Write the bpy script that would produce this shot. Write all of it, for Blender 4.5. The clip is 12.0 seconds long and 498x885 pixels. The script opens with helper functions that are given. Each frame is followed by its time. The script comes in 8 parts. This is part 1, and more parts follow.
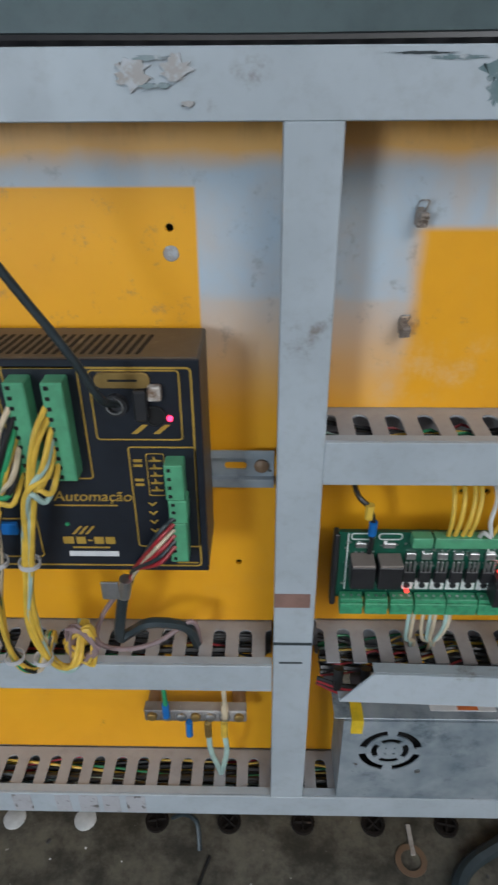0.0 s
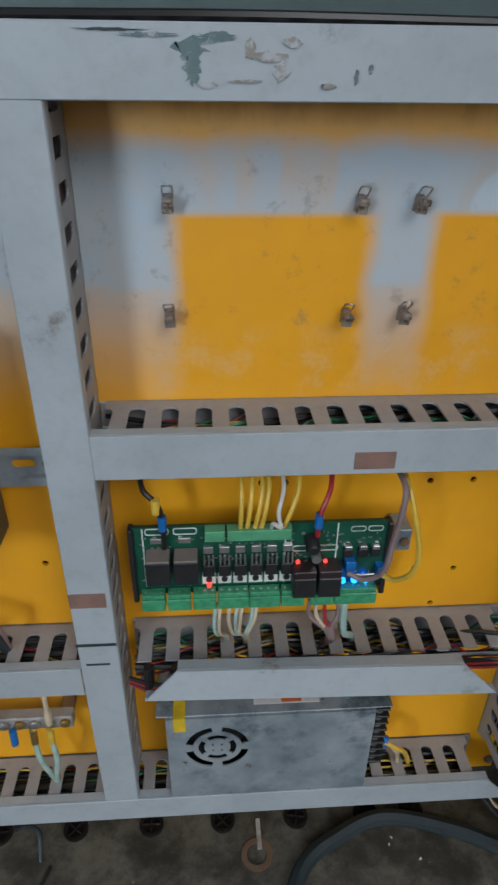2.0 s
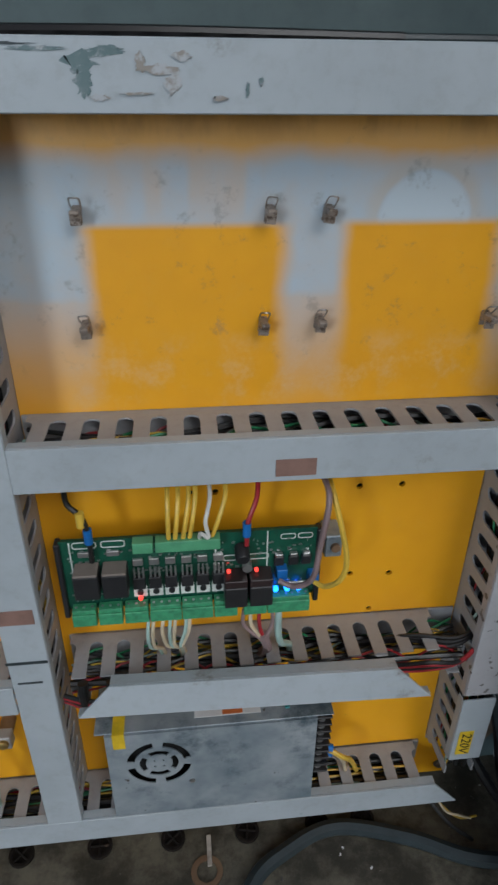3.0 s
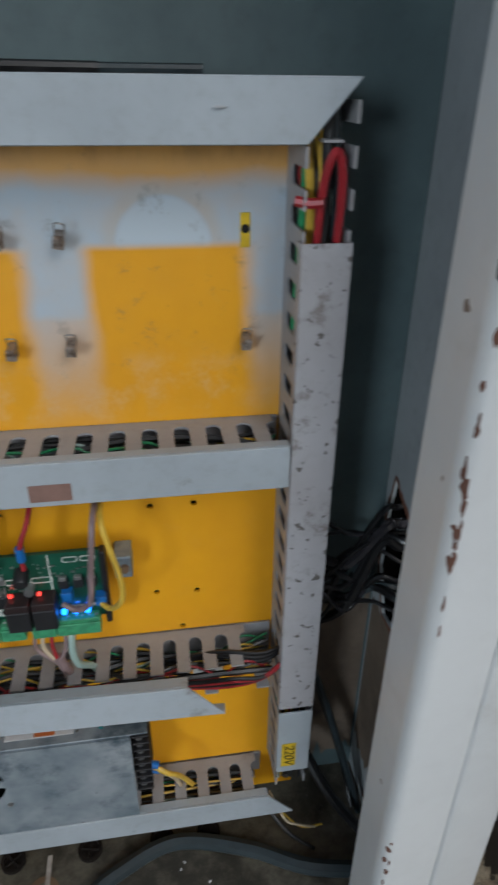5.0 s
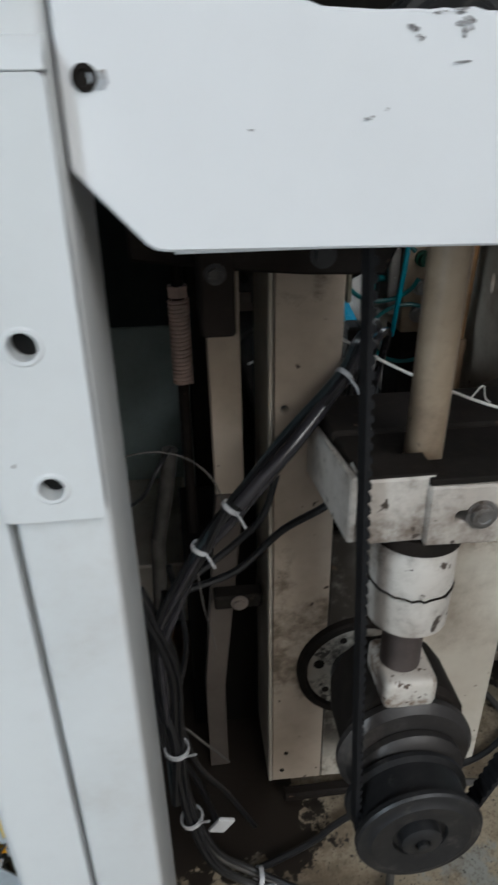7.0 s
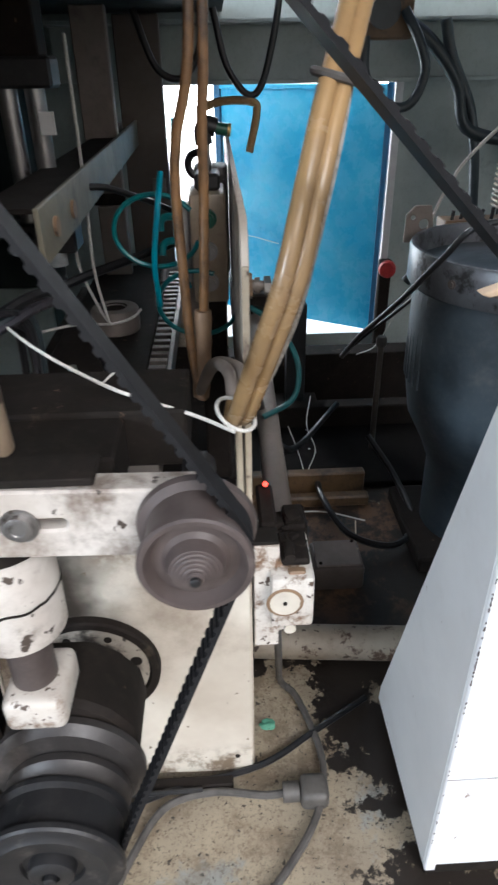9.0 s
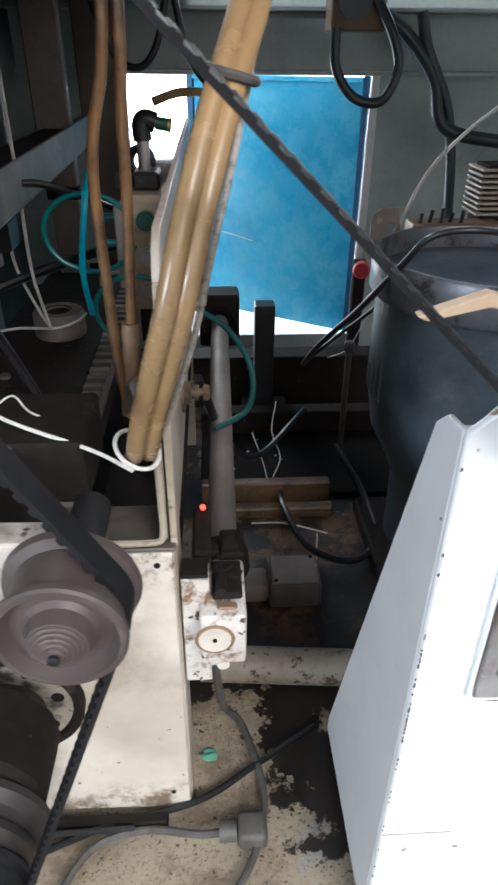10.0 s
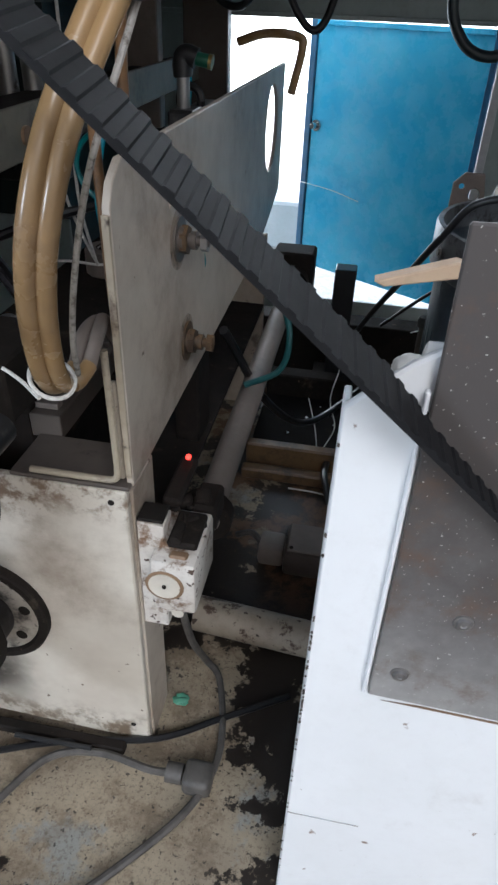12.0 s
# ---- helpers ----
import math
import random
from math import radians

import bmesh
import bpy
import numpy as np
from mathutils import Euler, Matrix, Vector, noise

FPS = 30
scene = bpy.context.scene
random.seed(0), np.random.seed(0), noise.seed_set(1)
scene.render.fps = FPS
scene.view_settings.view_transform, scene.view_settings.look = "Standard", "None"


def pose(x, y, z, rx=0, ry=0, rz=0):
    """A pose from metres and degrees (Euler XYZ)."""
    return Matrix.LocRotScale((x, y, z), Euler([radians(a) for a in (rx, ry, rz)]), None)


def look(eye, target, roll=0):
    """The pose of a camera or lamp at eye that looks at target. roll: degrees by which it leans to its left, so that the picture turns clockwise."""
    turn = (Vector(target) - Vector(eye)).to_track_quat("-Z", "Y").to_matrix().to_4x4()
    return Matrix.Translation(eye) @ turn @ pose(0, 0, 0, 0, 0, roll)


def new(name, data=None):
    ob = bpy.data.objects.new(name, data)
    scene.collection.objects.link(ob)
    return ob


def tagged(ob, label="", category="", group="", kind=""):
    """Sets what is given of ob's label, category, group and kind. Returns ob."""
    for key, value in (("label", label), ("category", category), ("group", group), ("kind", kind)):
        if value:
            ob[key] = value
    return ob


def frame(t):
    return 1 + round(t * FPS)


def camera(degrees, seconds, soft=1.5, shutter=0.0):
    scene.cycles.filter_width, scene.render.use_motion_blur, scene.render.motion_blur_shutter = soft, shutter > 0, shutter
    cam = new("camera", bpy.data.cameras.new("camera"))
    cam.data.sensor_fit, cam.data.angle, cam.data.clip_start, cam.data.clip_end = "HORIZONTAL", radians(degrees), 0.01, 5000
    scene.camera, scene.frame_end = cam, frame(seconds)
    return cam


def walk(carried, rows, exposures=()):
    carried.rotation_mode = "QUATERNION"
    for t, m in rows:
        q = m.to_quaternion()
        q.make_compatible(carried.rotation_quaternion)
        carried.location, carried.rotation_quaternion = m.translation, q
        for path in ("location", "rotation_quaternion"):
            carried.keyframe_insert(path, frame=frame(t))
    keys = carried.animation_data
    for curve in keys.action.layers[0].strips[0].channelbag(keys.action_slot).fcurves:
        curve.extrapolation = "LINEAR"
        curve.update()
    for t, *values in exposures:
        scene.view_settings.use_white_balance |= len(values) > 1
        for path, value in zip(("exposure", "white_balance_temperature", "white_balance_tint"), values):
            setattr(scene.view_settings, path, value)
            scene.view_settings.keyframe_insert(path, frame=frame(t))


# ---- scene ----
cam = camera(42.8, 12.0, 2.5, 0.5)
PATH = [
    (0, (0.0, 0.003, 0.747), (-0.04, 1.723, -0.272), -0.4),
    (0.5, (0.035, 0.005, 0.748), (0.039, 1.719, -0.283), 0.3),
    (1, (0.07, 0.009, 0.742), (0.123, 1.722, -0.288), 0.6),
    (1.5, (0.103, 0.01, 0.739), (0.195, 1.72, -0.295), 0.6),
    (2, (0.126, 0.009, 0.739), (0.244, 1.722, -0.287), 0.7),
    (2.5, (0.145, 0.01, 0.74), (0.306, 1.72, -0.285), 1.1),
    (2.7, (0.155, 0.003, 0.735), (0.326, 1.729, -0.26), 0.8),
    (4.3, (0.215, 0.005, 0.753), (0.536, 1.721, -0.222), 0.7),
    (4.5, (0.243, -0.005, 0.75), (0.555, 1.714, -0.225), 0.5),
    (5, (0.321, -0.008, 0.753), (0.595, 1.709, -0.235), 0.6),
    (5.5, (0.401, -0.018, 0.751), (0.669, 1.704, -0.23), 0.4),
    (6, (0.488, -0.028, 0.742), (0.717, 1.712, -0.219), -0.2),
    (6.5, (0.558, -0.015, 0.736), (0.743, 1.735, -0.213), -0.1),
    (7, (0.615, 0.005, 0.739), (0.801, 1.768, -0.186), -1.0),
    (7.5, (0.699, 0.012, 0.739), (0.871, 1.779, -0.182), -1.4),
    (7.7, (0.735, 0.011, 0.743), (0.909, 1.774, -0.185), -1.0),
    (9.3, (0.949, 0.073, 0.712), (1.011, 1.779, -0.331), -1.0),
    (9.5, (0.958, 0.089, 0.71), (1.034, 1.788, -0.342), -0.8),
    (10, (0.981, 0.101, 0.72), (1.084, 1.804, -0.323), 0.5),
    (10.5, (1.029, 0.1, 0.71), (0.986, 1.769, -0.39), 1.2),
    (11, (1.066, 0.104, 0.705), (0.912, 1.754, -0.415), 1.0),
    (11.5, (1.093, 0.11, 0.704), (0.865, 1.738, -0.436), 1.7),
    (12, (1.106, 0.116, 0.709), (0.846, 1.737, -0.433), 2.4),
]
WALK = [(t, look(eye, target, roll)) for t, eye, target, roll in PATH]

# ---- light ----
EXPO = [(0.0, -0.58, 5700, 6), (1.0, -0.68, 5700, 6), (2.5, -0.78, 5750, 6), (4.5, -0.75, 5780, 6), (5.5, -0.65, 5800, 5), (6.0, -1.14, 5850, 4), (6.5, -1.12, 5750, 4), (7.0, -0.36, 5750, 4), (7.5, -0.18, 5750, 5), (9.5, 1.02, 5750, 9), (11.0, 0.36, 5650, 8), (12.0, 0.24, 5550, 8)]
walk(cam, WALK, EXPO)
world = bpy.data.worlds.new("world")
scene.world = world
world.use_nodes = True
wn = world.node_tree.nodes
sky = wn.new("ShaderNodeTexSky")
sky.sky_type = "NISHITA"
sky.sun_disc = False
sky.air_density, sky.dust_density, sky.ozone_density = 0.6, 6.0, 0.0
SUN_FROM = Vector((0.30, -0.70, 0.62)).normalized()
sky.sun_elevation = math.asin(SUN_FROM.z)
sky.sun_rotation = math.atan2(SUN_FROM.x, SUN_FROM.y)
wn["Background"].inputs["Strength"].default_value = 0.074
world.node_tree.links.new(sky.outputs["Color"], wn["Background"].inputs["Color"])
sun = new("daylight", bpy.data.lights.new("daylight", "SUN"))
sun.data.energy = 0.78
sun.data.angle = radians(25)
sun.data.color = (0.95, 0.98, 1.0)
sun.matrix_world = look(SUN_FROM * 5, (0, 0, 0))
# daylight through the window opening in the hall's wall behind the camera
window_light = new("window_light", bpy.data.lights.new("window_light", "AREA"))
window_light.data.shape, window_light.data.size, window_light.data.size_y = "RECTANGLE", 0.55, 0.8
window_light.data.energy = 52
window_light.data.color = (0.94, 0.98, 1.0)
window_light.matrix_world = look((-1.475, -2.36, 1.15), (0.1, 0.44, 0.75))


# ---- materials ----
class Nodes:
    def __init__(self, name):
        self.m = bpy.data.materials.new(name)
        self.m.use_nodes = True
        self.t = self.m.node_tree
        self.b = self.t.nodes["Principled BSDF"]
        self.pos = self.t.nodes.new("ShaderNodeNewGeometry").outputs["Position"]

    def put(self, sock, v):
        if isinstance(v, bpy.types.NodeSocket):
            self.t.links.new(v, sock)
        elif isinstance(v, (tuple, list)) and len(v) == 3 and sock.type == "RGBA":
            sock.default_value = (*v, 1)
        else:
            sock.default_value = v

    def math(self, op, a, b=0.0, clamp=False):
        n = self.t.nodes.new("ShaderNodeMath")
        n.operation, n.use_clamp = op, clamp
        self.put(n.inputs[0], a)
        self.put(n.inputs[1], b)
        return n.outputs[0]

    def noise(self, scale, detail=4.0, rough=0.6, stretch=(1, 1, 1), offset=0.0):
        v = self.pos
        if stretch != (1, 1, 1) or offset:
            k = self.t.nodes.new("ShaderNodeMapping")
            self.put(k.inputs["Vector"], self.pos)
            k.inputs["Scale"].default_value = stretch
            k.inputs["Location"].default_value = (offset, offset * 1.7, offset * 0.6)
            v = k.outputs[0]
        n = self.t.nodes.new("ShaderNodeTexNoise")
        self.put(n.inputs["Vector"], v)
        n.inputs["Scale"].default_value = scale
        n.inputs["Detail"].default_value = detail
        n.inputs["Roughness"].default_value = rough
        return n.outputs["Fac"]

    def ramp(self, v, lo, hi):
        n = self.t.nodes.new("ShaderNodeMapRange")
        n.interpolation_type = "SMOOTHSTEP"
        self.put(n.inputs["Value"], v)
        self.put(n.inputs["From Min"], lo)
        self.put(n.inputs["From Max"], hi)
        return n.outputs["Result"]

    def mix(self, f, a, b):
        n = self.t.nodes.new("ShaderNodeMix")
        n.data_type = "RGBA"
        self.put(n.inputs["Factor"], f)
        self.put(n.inputs["A"].node.inputs[6], a)
        self.put(n.inputs[7], b)
        return n.outputs[2]

    def xyz(self):
        n = self.t.nodes.new("ShaderNodeSeparateXYZ")
        self.put(n.inputs[0], self.pos)
        return n.outputs[0], n.outputs[1], n.outputs[2]

    def random(self):
        return self.t.nodes.new("ShaderNodeObjectInfo").outputs["Random"]

    def bump(self, height, strength=0.3, dist=0.001):
        n = self.t.nodes.new("ShaderNodeBump")
        n.inputs["Strength"].default_value = strength
        n.inputs["Distance"].default_value = dist
        self.put(n.inputs["Height"], height)
        self.put(self.b.inputs["Normal"], n.outputs[0])

    def done(self, color, rough=0.5, metal=0.0):
        self.put(self.b.inputs["Base Color"], color)
        self.put(self.b.inputs["Roughness"], rough)
        self.put(self.b.inputs["Metallic"], metal)
        return self.m


def paint(name, base, worn, dirt, dirt_cut=0.62, dirt_scale=14, rough=0.45, metal=0.0, grain=90, spots=None, relief=0.15, fleck=0.18, soft=0.12):
    """A worn surface: a base colour that wanders to a second one, with dirt patches and fine spots."""
    k = Nodes(name)
    c = k.mix(k.ramp(k.noise(9), 0.35, 0.7), base, worn)
    d = k.noise(dirt_scale, 8, 0.7, offset=3.1)
    c = k.mix(k.ramp(d, dirt_cut, dirt_cut + soft), c, dirt)
    if spots:
        s = k.noise(spots[1], 3, 0.5, offset=7.7)
        c = k.mix(k.ramp(s, spots[2], spots[2] + 0.05), c, spots[0])
    fine = k.noise(grain, 6, 0.7)
    c = k.mix(k.math("MULTIPLY", k.ramp(fine, 0.45, 0.75), fleck), c, dirt)
    k.bump(fine, relief)
    r = k.math("ADD", rough - 0.1, k.math("MULTIPLY", k.noise(30, 5), 0.25))
    return k.done(c, r, metal)


def plain(name, base, rough=0.45, metal=0.0, shift=0.25, scale=60):
    k = Nodes(name)
    dark = tuple(v * (1 - shift) for v in base)
    n = k.noise(scale, 5)
    k.bump(n, 0.08)
    return k.done(k.mix(k.ramp(n, 0.35, 0.7), base, dark), rough, metal)


def glow(name, base, power):
    k = Nodes(name)
    k.put(k.b.inputs["Emission Color"], base)
    k.b.inputs["Emission Strength"].default_value = power
    return k.done(base, 0.3)


def boxmask(k, x, z, x0, x1, z0, z1, soft):
    a = k.ramp(x, x0 - soft, x0 + soft)
    b = k.math("SUBTRACT", 1.0, k.ramp(x, x1 - soft, x1 + soft))
    c = k.ramp(z, z0 - soft, z0 + soft)
    d = k.math("SUBTRACT", 1.0, k.ramp(z, z1 - soft, z1 + soft))
    return k.math("MULTIPLY", k.math("MULTIPLY", a, b), k.math("MULTIPLY", c, d))


def panel_paint():
    """Yellow sheet, sprayed over with grey round the outlines of devices that hung here once."""
    k = Nodes("yellow_panel_paint")
    x, _, z = k.xyz()
    w = k.math("MULTIPLY", k.math("SUBTRACT", k.noise(13, 3), 0.5), 0.020)
    v = k.math("MULTIPLY", k.math("SUBTRACT", k.noise(19, 3, offset=5.0), 0.5), 0.016)
    xs, zs = k.math("ADD", x, w), k.math("ADD", z, v)
    # the sprayed band, and thinner spray fading downwards between the devices
    band = boxmask(k, xs, zs, -0.60, 0.43, 0.600, 0.699, 0.012)
    fade = k.math("MULTIPLY", boxmask(k, xs, zs, -0.60, 0.45, 0.40, 0.64, 0.02), k.ramp(zs, 0.505, 0.640))
    haze = k.math("MULTIPLY", boxmask(k, xs, zs, -0.60, 0.43, 0.62, 0.722, 0.012), 0.20)
    grey = k.math("MAXIMUM", k.math("MAXIMUM", band, haze), k.math("MULTIPLY", fade, 0.92))
    for x0, x1, z0, z1, sx, sz in ((-0.50, -0.044, 0.40, 0.6805, 0.0012, 0.0012), (0.103, 0.236, 0.36, 0.6545, 0.009, 0.0035), (0.277, 0.392, 0.36, 0.6555, 0.009, 0.004)):
        u, t = (x, z) if sx < 0.003 else (xs, z)
        a = k.math("MULTIPLY", k.ramp(u, x0 - sx, x0 + sx), k.math("SUBTRACT", 1.0, k.ramp(u, x1 - sx, x1 + sx)))
        m = k.math("MULTIPLY", a, k.math("SUBTRACT", 1.0, k.ramp(t, z1 - sz, z1 + sz)))
        grey = k.math("MULTIPLY", grey, k.math("SUBTRACT", 1.0, m))
    cloud = k.math("ADD", 0.66, k.math("MULTIPLY", k.noise(24, 4, offset=2.0), 0.55))
    run = k.ramp(k.noise(58, 2, 0.5, (1, 1, 0.12), 1.3), 0.30, 0.62)
    run = k.math("SUBTRACT", 1.0, k.math("MULTIPLY", k.math("SUBTRACT", 1.0, run), k.math("MULTIPLY", boxmask(k, x, z, 0.115, 0.235, 0.662, 0.70, 0.014), 0.20)))
    grey = k.math("MULTIPLY", k.math("MULTIPLY", grey, cloud, clamp=True), run, clamp=True)
    arch = k.math("ADD", k.math("POWER", k.math("DIVIDE", k.math("SUBTRACT", x, 0.332), 0.034), 2.0), k.math("POWER", k.math("DIVIDE", k.math("SUBTRACT", z, 0.655), 0.034), 2.0))
    pale = k.math("MULTIPLY", k.math("SUBTRACT", 1.0, k.ramp(arch, 0.75, 1.0)), k.ramp(z, 0.652, 0.660))
    halo = k.math("MULTIPLY", k.math("MULTIPLY", k.ramp(arch, 0.85, 1.05), k.math("SUBTRACT", 1.0, k.ramp(arch, 1.05, 1.9))), k.ramp(z, 0.652, 0.660))
    y = k.mix(k.ramp(k.noise(5), 0.3, 0.75), (0.84, 0.400, 0.004), (0.74, 0.340, 0.005))
    rub = k.math("MULTIPLY", k.ramp(k.noise(40, 6, 0.75, offset=9.0), 0.52, 0.78), 0.13)
    y = k.mix(rub, y, (0.72, 0.45, 0.12))
    chalk = k.math("MULTIPLY", k.ramp(k.noise(30, 5, 0.7, offset=12.0), 0.45, 0.75), boxmask(k, xs, zs, 0.08, 0.42, 0.525, 0.572, 0.018))
    y = k.mix(k.math("MULTIPLY", chalk, 0.45), y, (0.66, 0.50, 0.30))
    c = k.mix(grey, y, (0.44, 0.52, 0.59))
    c = k.mix(k.math("MULTIPLY", halo, 0.45), c, (0.52, 0.44, 0.34))
    c = k.mix(k.math("MULTIPLY", pale, 0.8), c, (0.52, 0.60, 0.66))
    smut = k.math("MULTIPLY", k.ramp(k.noise(60, 6, 0.7, offset=6.0), 0.56, 0.72), boxmask(k, x, z, -0.6, 0.42, 0.56, 0.70, 0.02))
    c = k.mix(k.math("MULTIPLY", smut, 0.38), c, (0.16, 0.15, 0.14))
    dirt = k.ramp(k.noise(48, 8, 0.72, offset=4.0), 0.66, 0.8)
    c = k.mix(k.math("MULTIPLY", dirt, 0.5), c, (0.12, 0.09, 0.06))
    # streaky brown darkening painted just below the upper duct
    edge = k.math("MULTIPLY", k.ramp(z, 0.698, 0.722), k.ramp(k.noise(30, 5, 0.65, (1, 1, 0.3), 3.0), 0.42, 0.66))
    c = k.mix(k.math("MULTIPLY", edge, 0.45), c, (0.22, 0.13, 0.04))
    k.bump(k.noise(240, 4), 0.06)
    return k.done(c, k.math("ADD", 0.38, k.math("MULTIPLY", k.noise(40), 0.2)))


def floor_paint():
    """Beige floor paint, oily and flaked; bare and grimy under the control panel."""
    k = Nodes("floor_paint")
    x, y, _ = k.xyz()
    c = k.mix(k.ramp(k.noise(11, 6), 0.35, 0.7), (0.36, 0.30, 0.21), (0.27, 0.225, 0.16))
    c = k.mix(k.ramp(k.noise(8, 7, 0.65, offset=1.4), 0.56, 0.62), c, (0.27, 0.27, 0.24))
    c = k.mix(k.math("MULTIPLY", k.ramp(k.noise(17, 9, 0.72, offset=3.7), 0.45, 0.62), 0.75), c, (0.15, 0.108, 0.068))
    c = k.mix(k.math("MULTIPLY", k.ramp(k.noise(260, 5, 0.7, offset=5.9), 0.50, 0.66), 0.55), c, (0.09, 0.066, 0.045))
    wet = k.noise(10, 9, 0.68, offset=6.2)
    near = k.ramp(y, 0.48, 0.64)
    side = k.ramp(x, 0.985, 1.075)
    cut = k.math("SUBTRACT", 0.62, k.math("ADD", k.math("MULTIPLY", near, 0.13), k.math("MULTIPLY", side, 0.16)))
    cut = k.math("SUBTRACT", cut, k.math("MULTIPLY", k.math("SUBTRACT", 1.0, k.ramp(x, 0.68, 0.86)), 0.14))
    # beside the guide bar the oil is near solid, with shade painted in
    cut = k.math("SUBTRACT", cut, k.math("MULTIPLY", k.math("MULTIPLY", k.math("SUBTRACT", 1.0, k.ramp(x, 0.66, 0.74)), k.ramp(y, 0.40, 0.47)), 0.35))
    oil = k.ramp(wet, cut, k.math("ADD", cut, 0.025))
    drops = k.math("MAXIMUM", k.ramp(k.noise(150, 4, 0.6, offset=2.2), 0.615, 0.66), k.ramp(k.noise(48, 4, 0.6, offset=4.6), 0.655, 0.68))
    oil = k.math("MAXIMUM", oil, k.math("MULTIPLY", drops, 0.85))
    film = k.math("MULTIPLY", k.ramp(k.noise(9, 9, 0.72, offset=11.0), 0.50, 0.60), k.ramp(y, 0.66, 0.85))
    c = k.mix(oil, c, k.mix(film, (0.020, 0.015, 0.011), (0.15, 0.085, 0.045)))
    grime = k.math("SUBTRACT", 1.0, k.ramp(x, 0.50, 0.55))
    g = k.mix(k.ramp(k.noise(15, 10, 0.75), 0.36, 0.62), (0.15, 0.135, 0.10), (0.04, 0.036, 0.027))
    g = k.mix(k.ramp(k.noise(130, 3, offset=8.0), 0.70, 0.74), g, (0.4, 0.38, 0.34))
    c = k.mix(grime, c, g)
    k.bump(k.noise(120, 8, 0.7), 0.35, 0.002)
    return k.done(c, k.math("SUBTRACT", 0.62, k.math("MULTIPLY", oil, 0.18)))


M = {}
M["panel"] = panel_paint()
M["floor"] = floor_paint()
M["duct"] = paint("duct_plastic", (0.36, 0.36, 0.37), (0.30, 0.30, 0.31), (0.10, 0.085, 0.07), 0.70, 20, 0.45, relief=0.05)
M["cover"] = paint("duct_cover_plastic", (0.41, 0.455, 0.49), (0.355, 0.395, 0.425), (0.19, 0.175, 0.155), 0.62, 12, 0.4, spots=((0.10, 0.17, 0.17), 22, 0.74), relief=0.05)
M["cover_dirty"] = paint("stained_cover_plastic", (0.42, 0.42, 0.44), (0.36, 0.35, 0.36), (0.20, 0.18, 0.165), 0.56, 30, 0.5, spots=((0.12, 0.11, 0.10), 110, 0.62), relief=0.08)
M["bare"] = paint("bluish_steel_paint", (0.100, 0.142, 0.147), (0.072, 0.105, 0.110), (0.04, 0.042, 0.04), 0.62, 8, 0.5, soft=0.2)
M["partition"] = paint("dull_grey_sheet", (0.37, 0.40, 0.41), (0.31, 0.335, 0.345), (0.14, 0.135, 0.125), 0.58, 9, 0.5, soft=0.25)
# dark teal, lowered further so the base colour holds the interior's shade
M["tealshade"] = paint("shaded_dark_teal_paint", (0.022, 0.033, 0.033), (0.015, 0.022, 0.022), (0.01, 0.01, 0.01), 0.6, 10, 0.5)
M["tealsheet"] = paint("dull_green_sheet_paint", (0.36, 0.43, 0.41), (0.29, 0.35, 0.335), (0.12, 0.13, 0.12), 0.56, 7, 0.5, soft=0.25)
M["tealshade"].node_tree.nodes["Principled BSDF"].inputs["Specular IOR Level"].default_value = 0.2
M["white"] = paint("white_machine_paint", (0.71, 0.725, 0.725), (0.66, 0.675, 0.675), (0.44, 0.40, 0.35), 0.52, 7, 0.34, soft=0.45, spots=((0.20, 0.15, 0.12), 60, 0.725), relief=0.04, fleck=0.04)
M["whitebeam"] = paint("white_beam_paint", (0.78, 0.79, 0.80), (0.755, 0.765, 0.775), (0.50, 0.48, 0.45), 0.58, 6, 0.34, spots=((0.25, 0.2, 0.17), 45, 0.76), relief=0.04, fleck=0.03, soft=0.4)
M["cabinetwhite"] = paint("smudged_cabinet_paint", (0.78, 0.79, 0.795), (0.74, 0.75, 0.75), (0.43, 0.40, 0.36), 0.54, 11, 0.33, soft=0.4, spots=((0.22, 0.16, 0.12), 75, 0.715), relief=0.05, fleck=0.06)
M["dirtywhite"] = paint("grimy_white_paint", (0.60, 0.565, 0.515), (0.44, 0.395, 0.345), (0.12, 0.085, 0.06), 0.46, 17, 0.42, spots=((0.06, 0.045, 0.035), 85, 0.66), soft=0.26)
M["flaky"] = paint("flaking_beige_paint", (0.37, 0.32, 0.24), (0.30, 0.25, 0.18), (0.08, 0.05, 0.035), 0.54, 16, 0.5, spots=((0.05, 0.035, 0.025), 40, 0.64))
M["cream"] = paint("oily_cream_paint", (0.58, 0.54, 0.46), (0.46, 0.41, 0.34), (0.17, 0.12, 0.08), 0.50, 6, 0.30, spots=((0.12, 0.08, 0.05), 70, 0.70), fleck=0.08, soft=0.32)
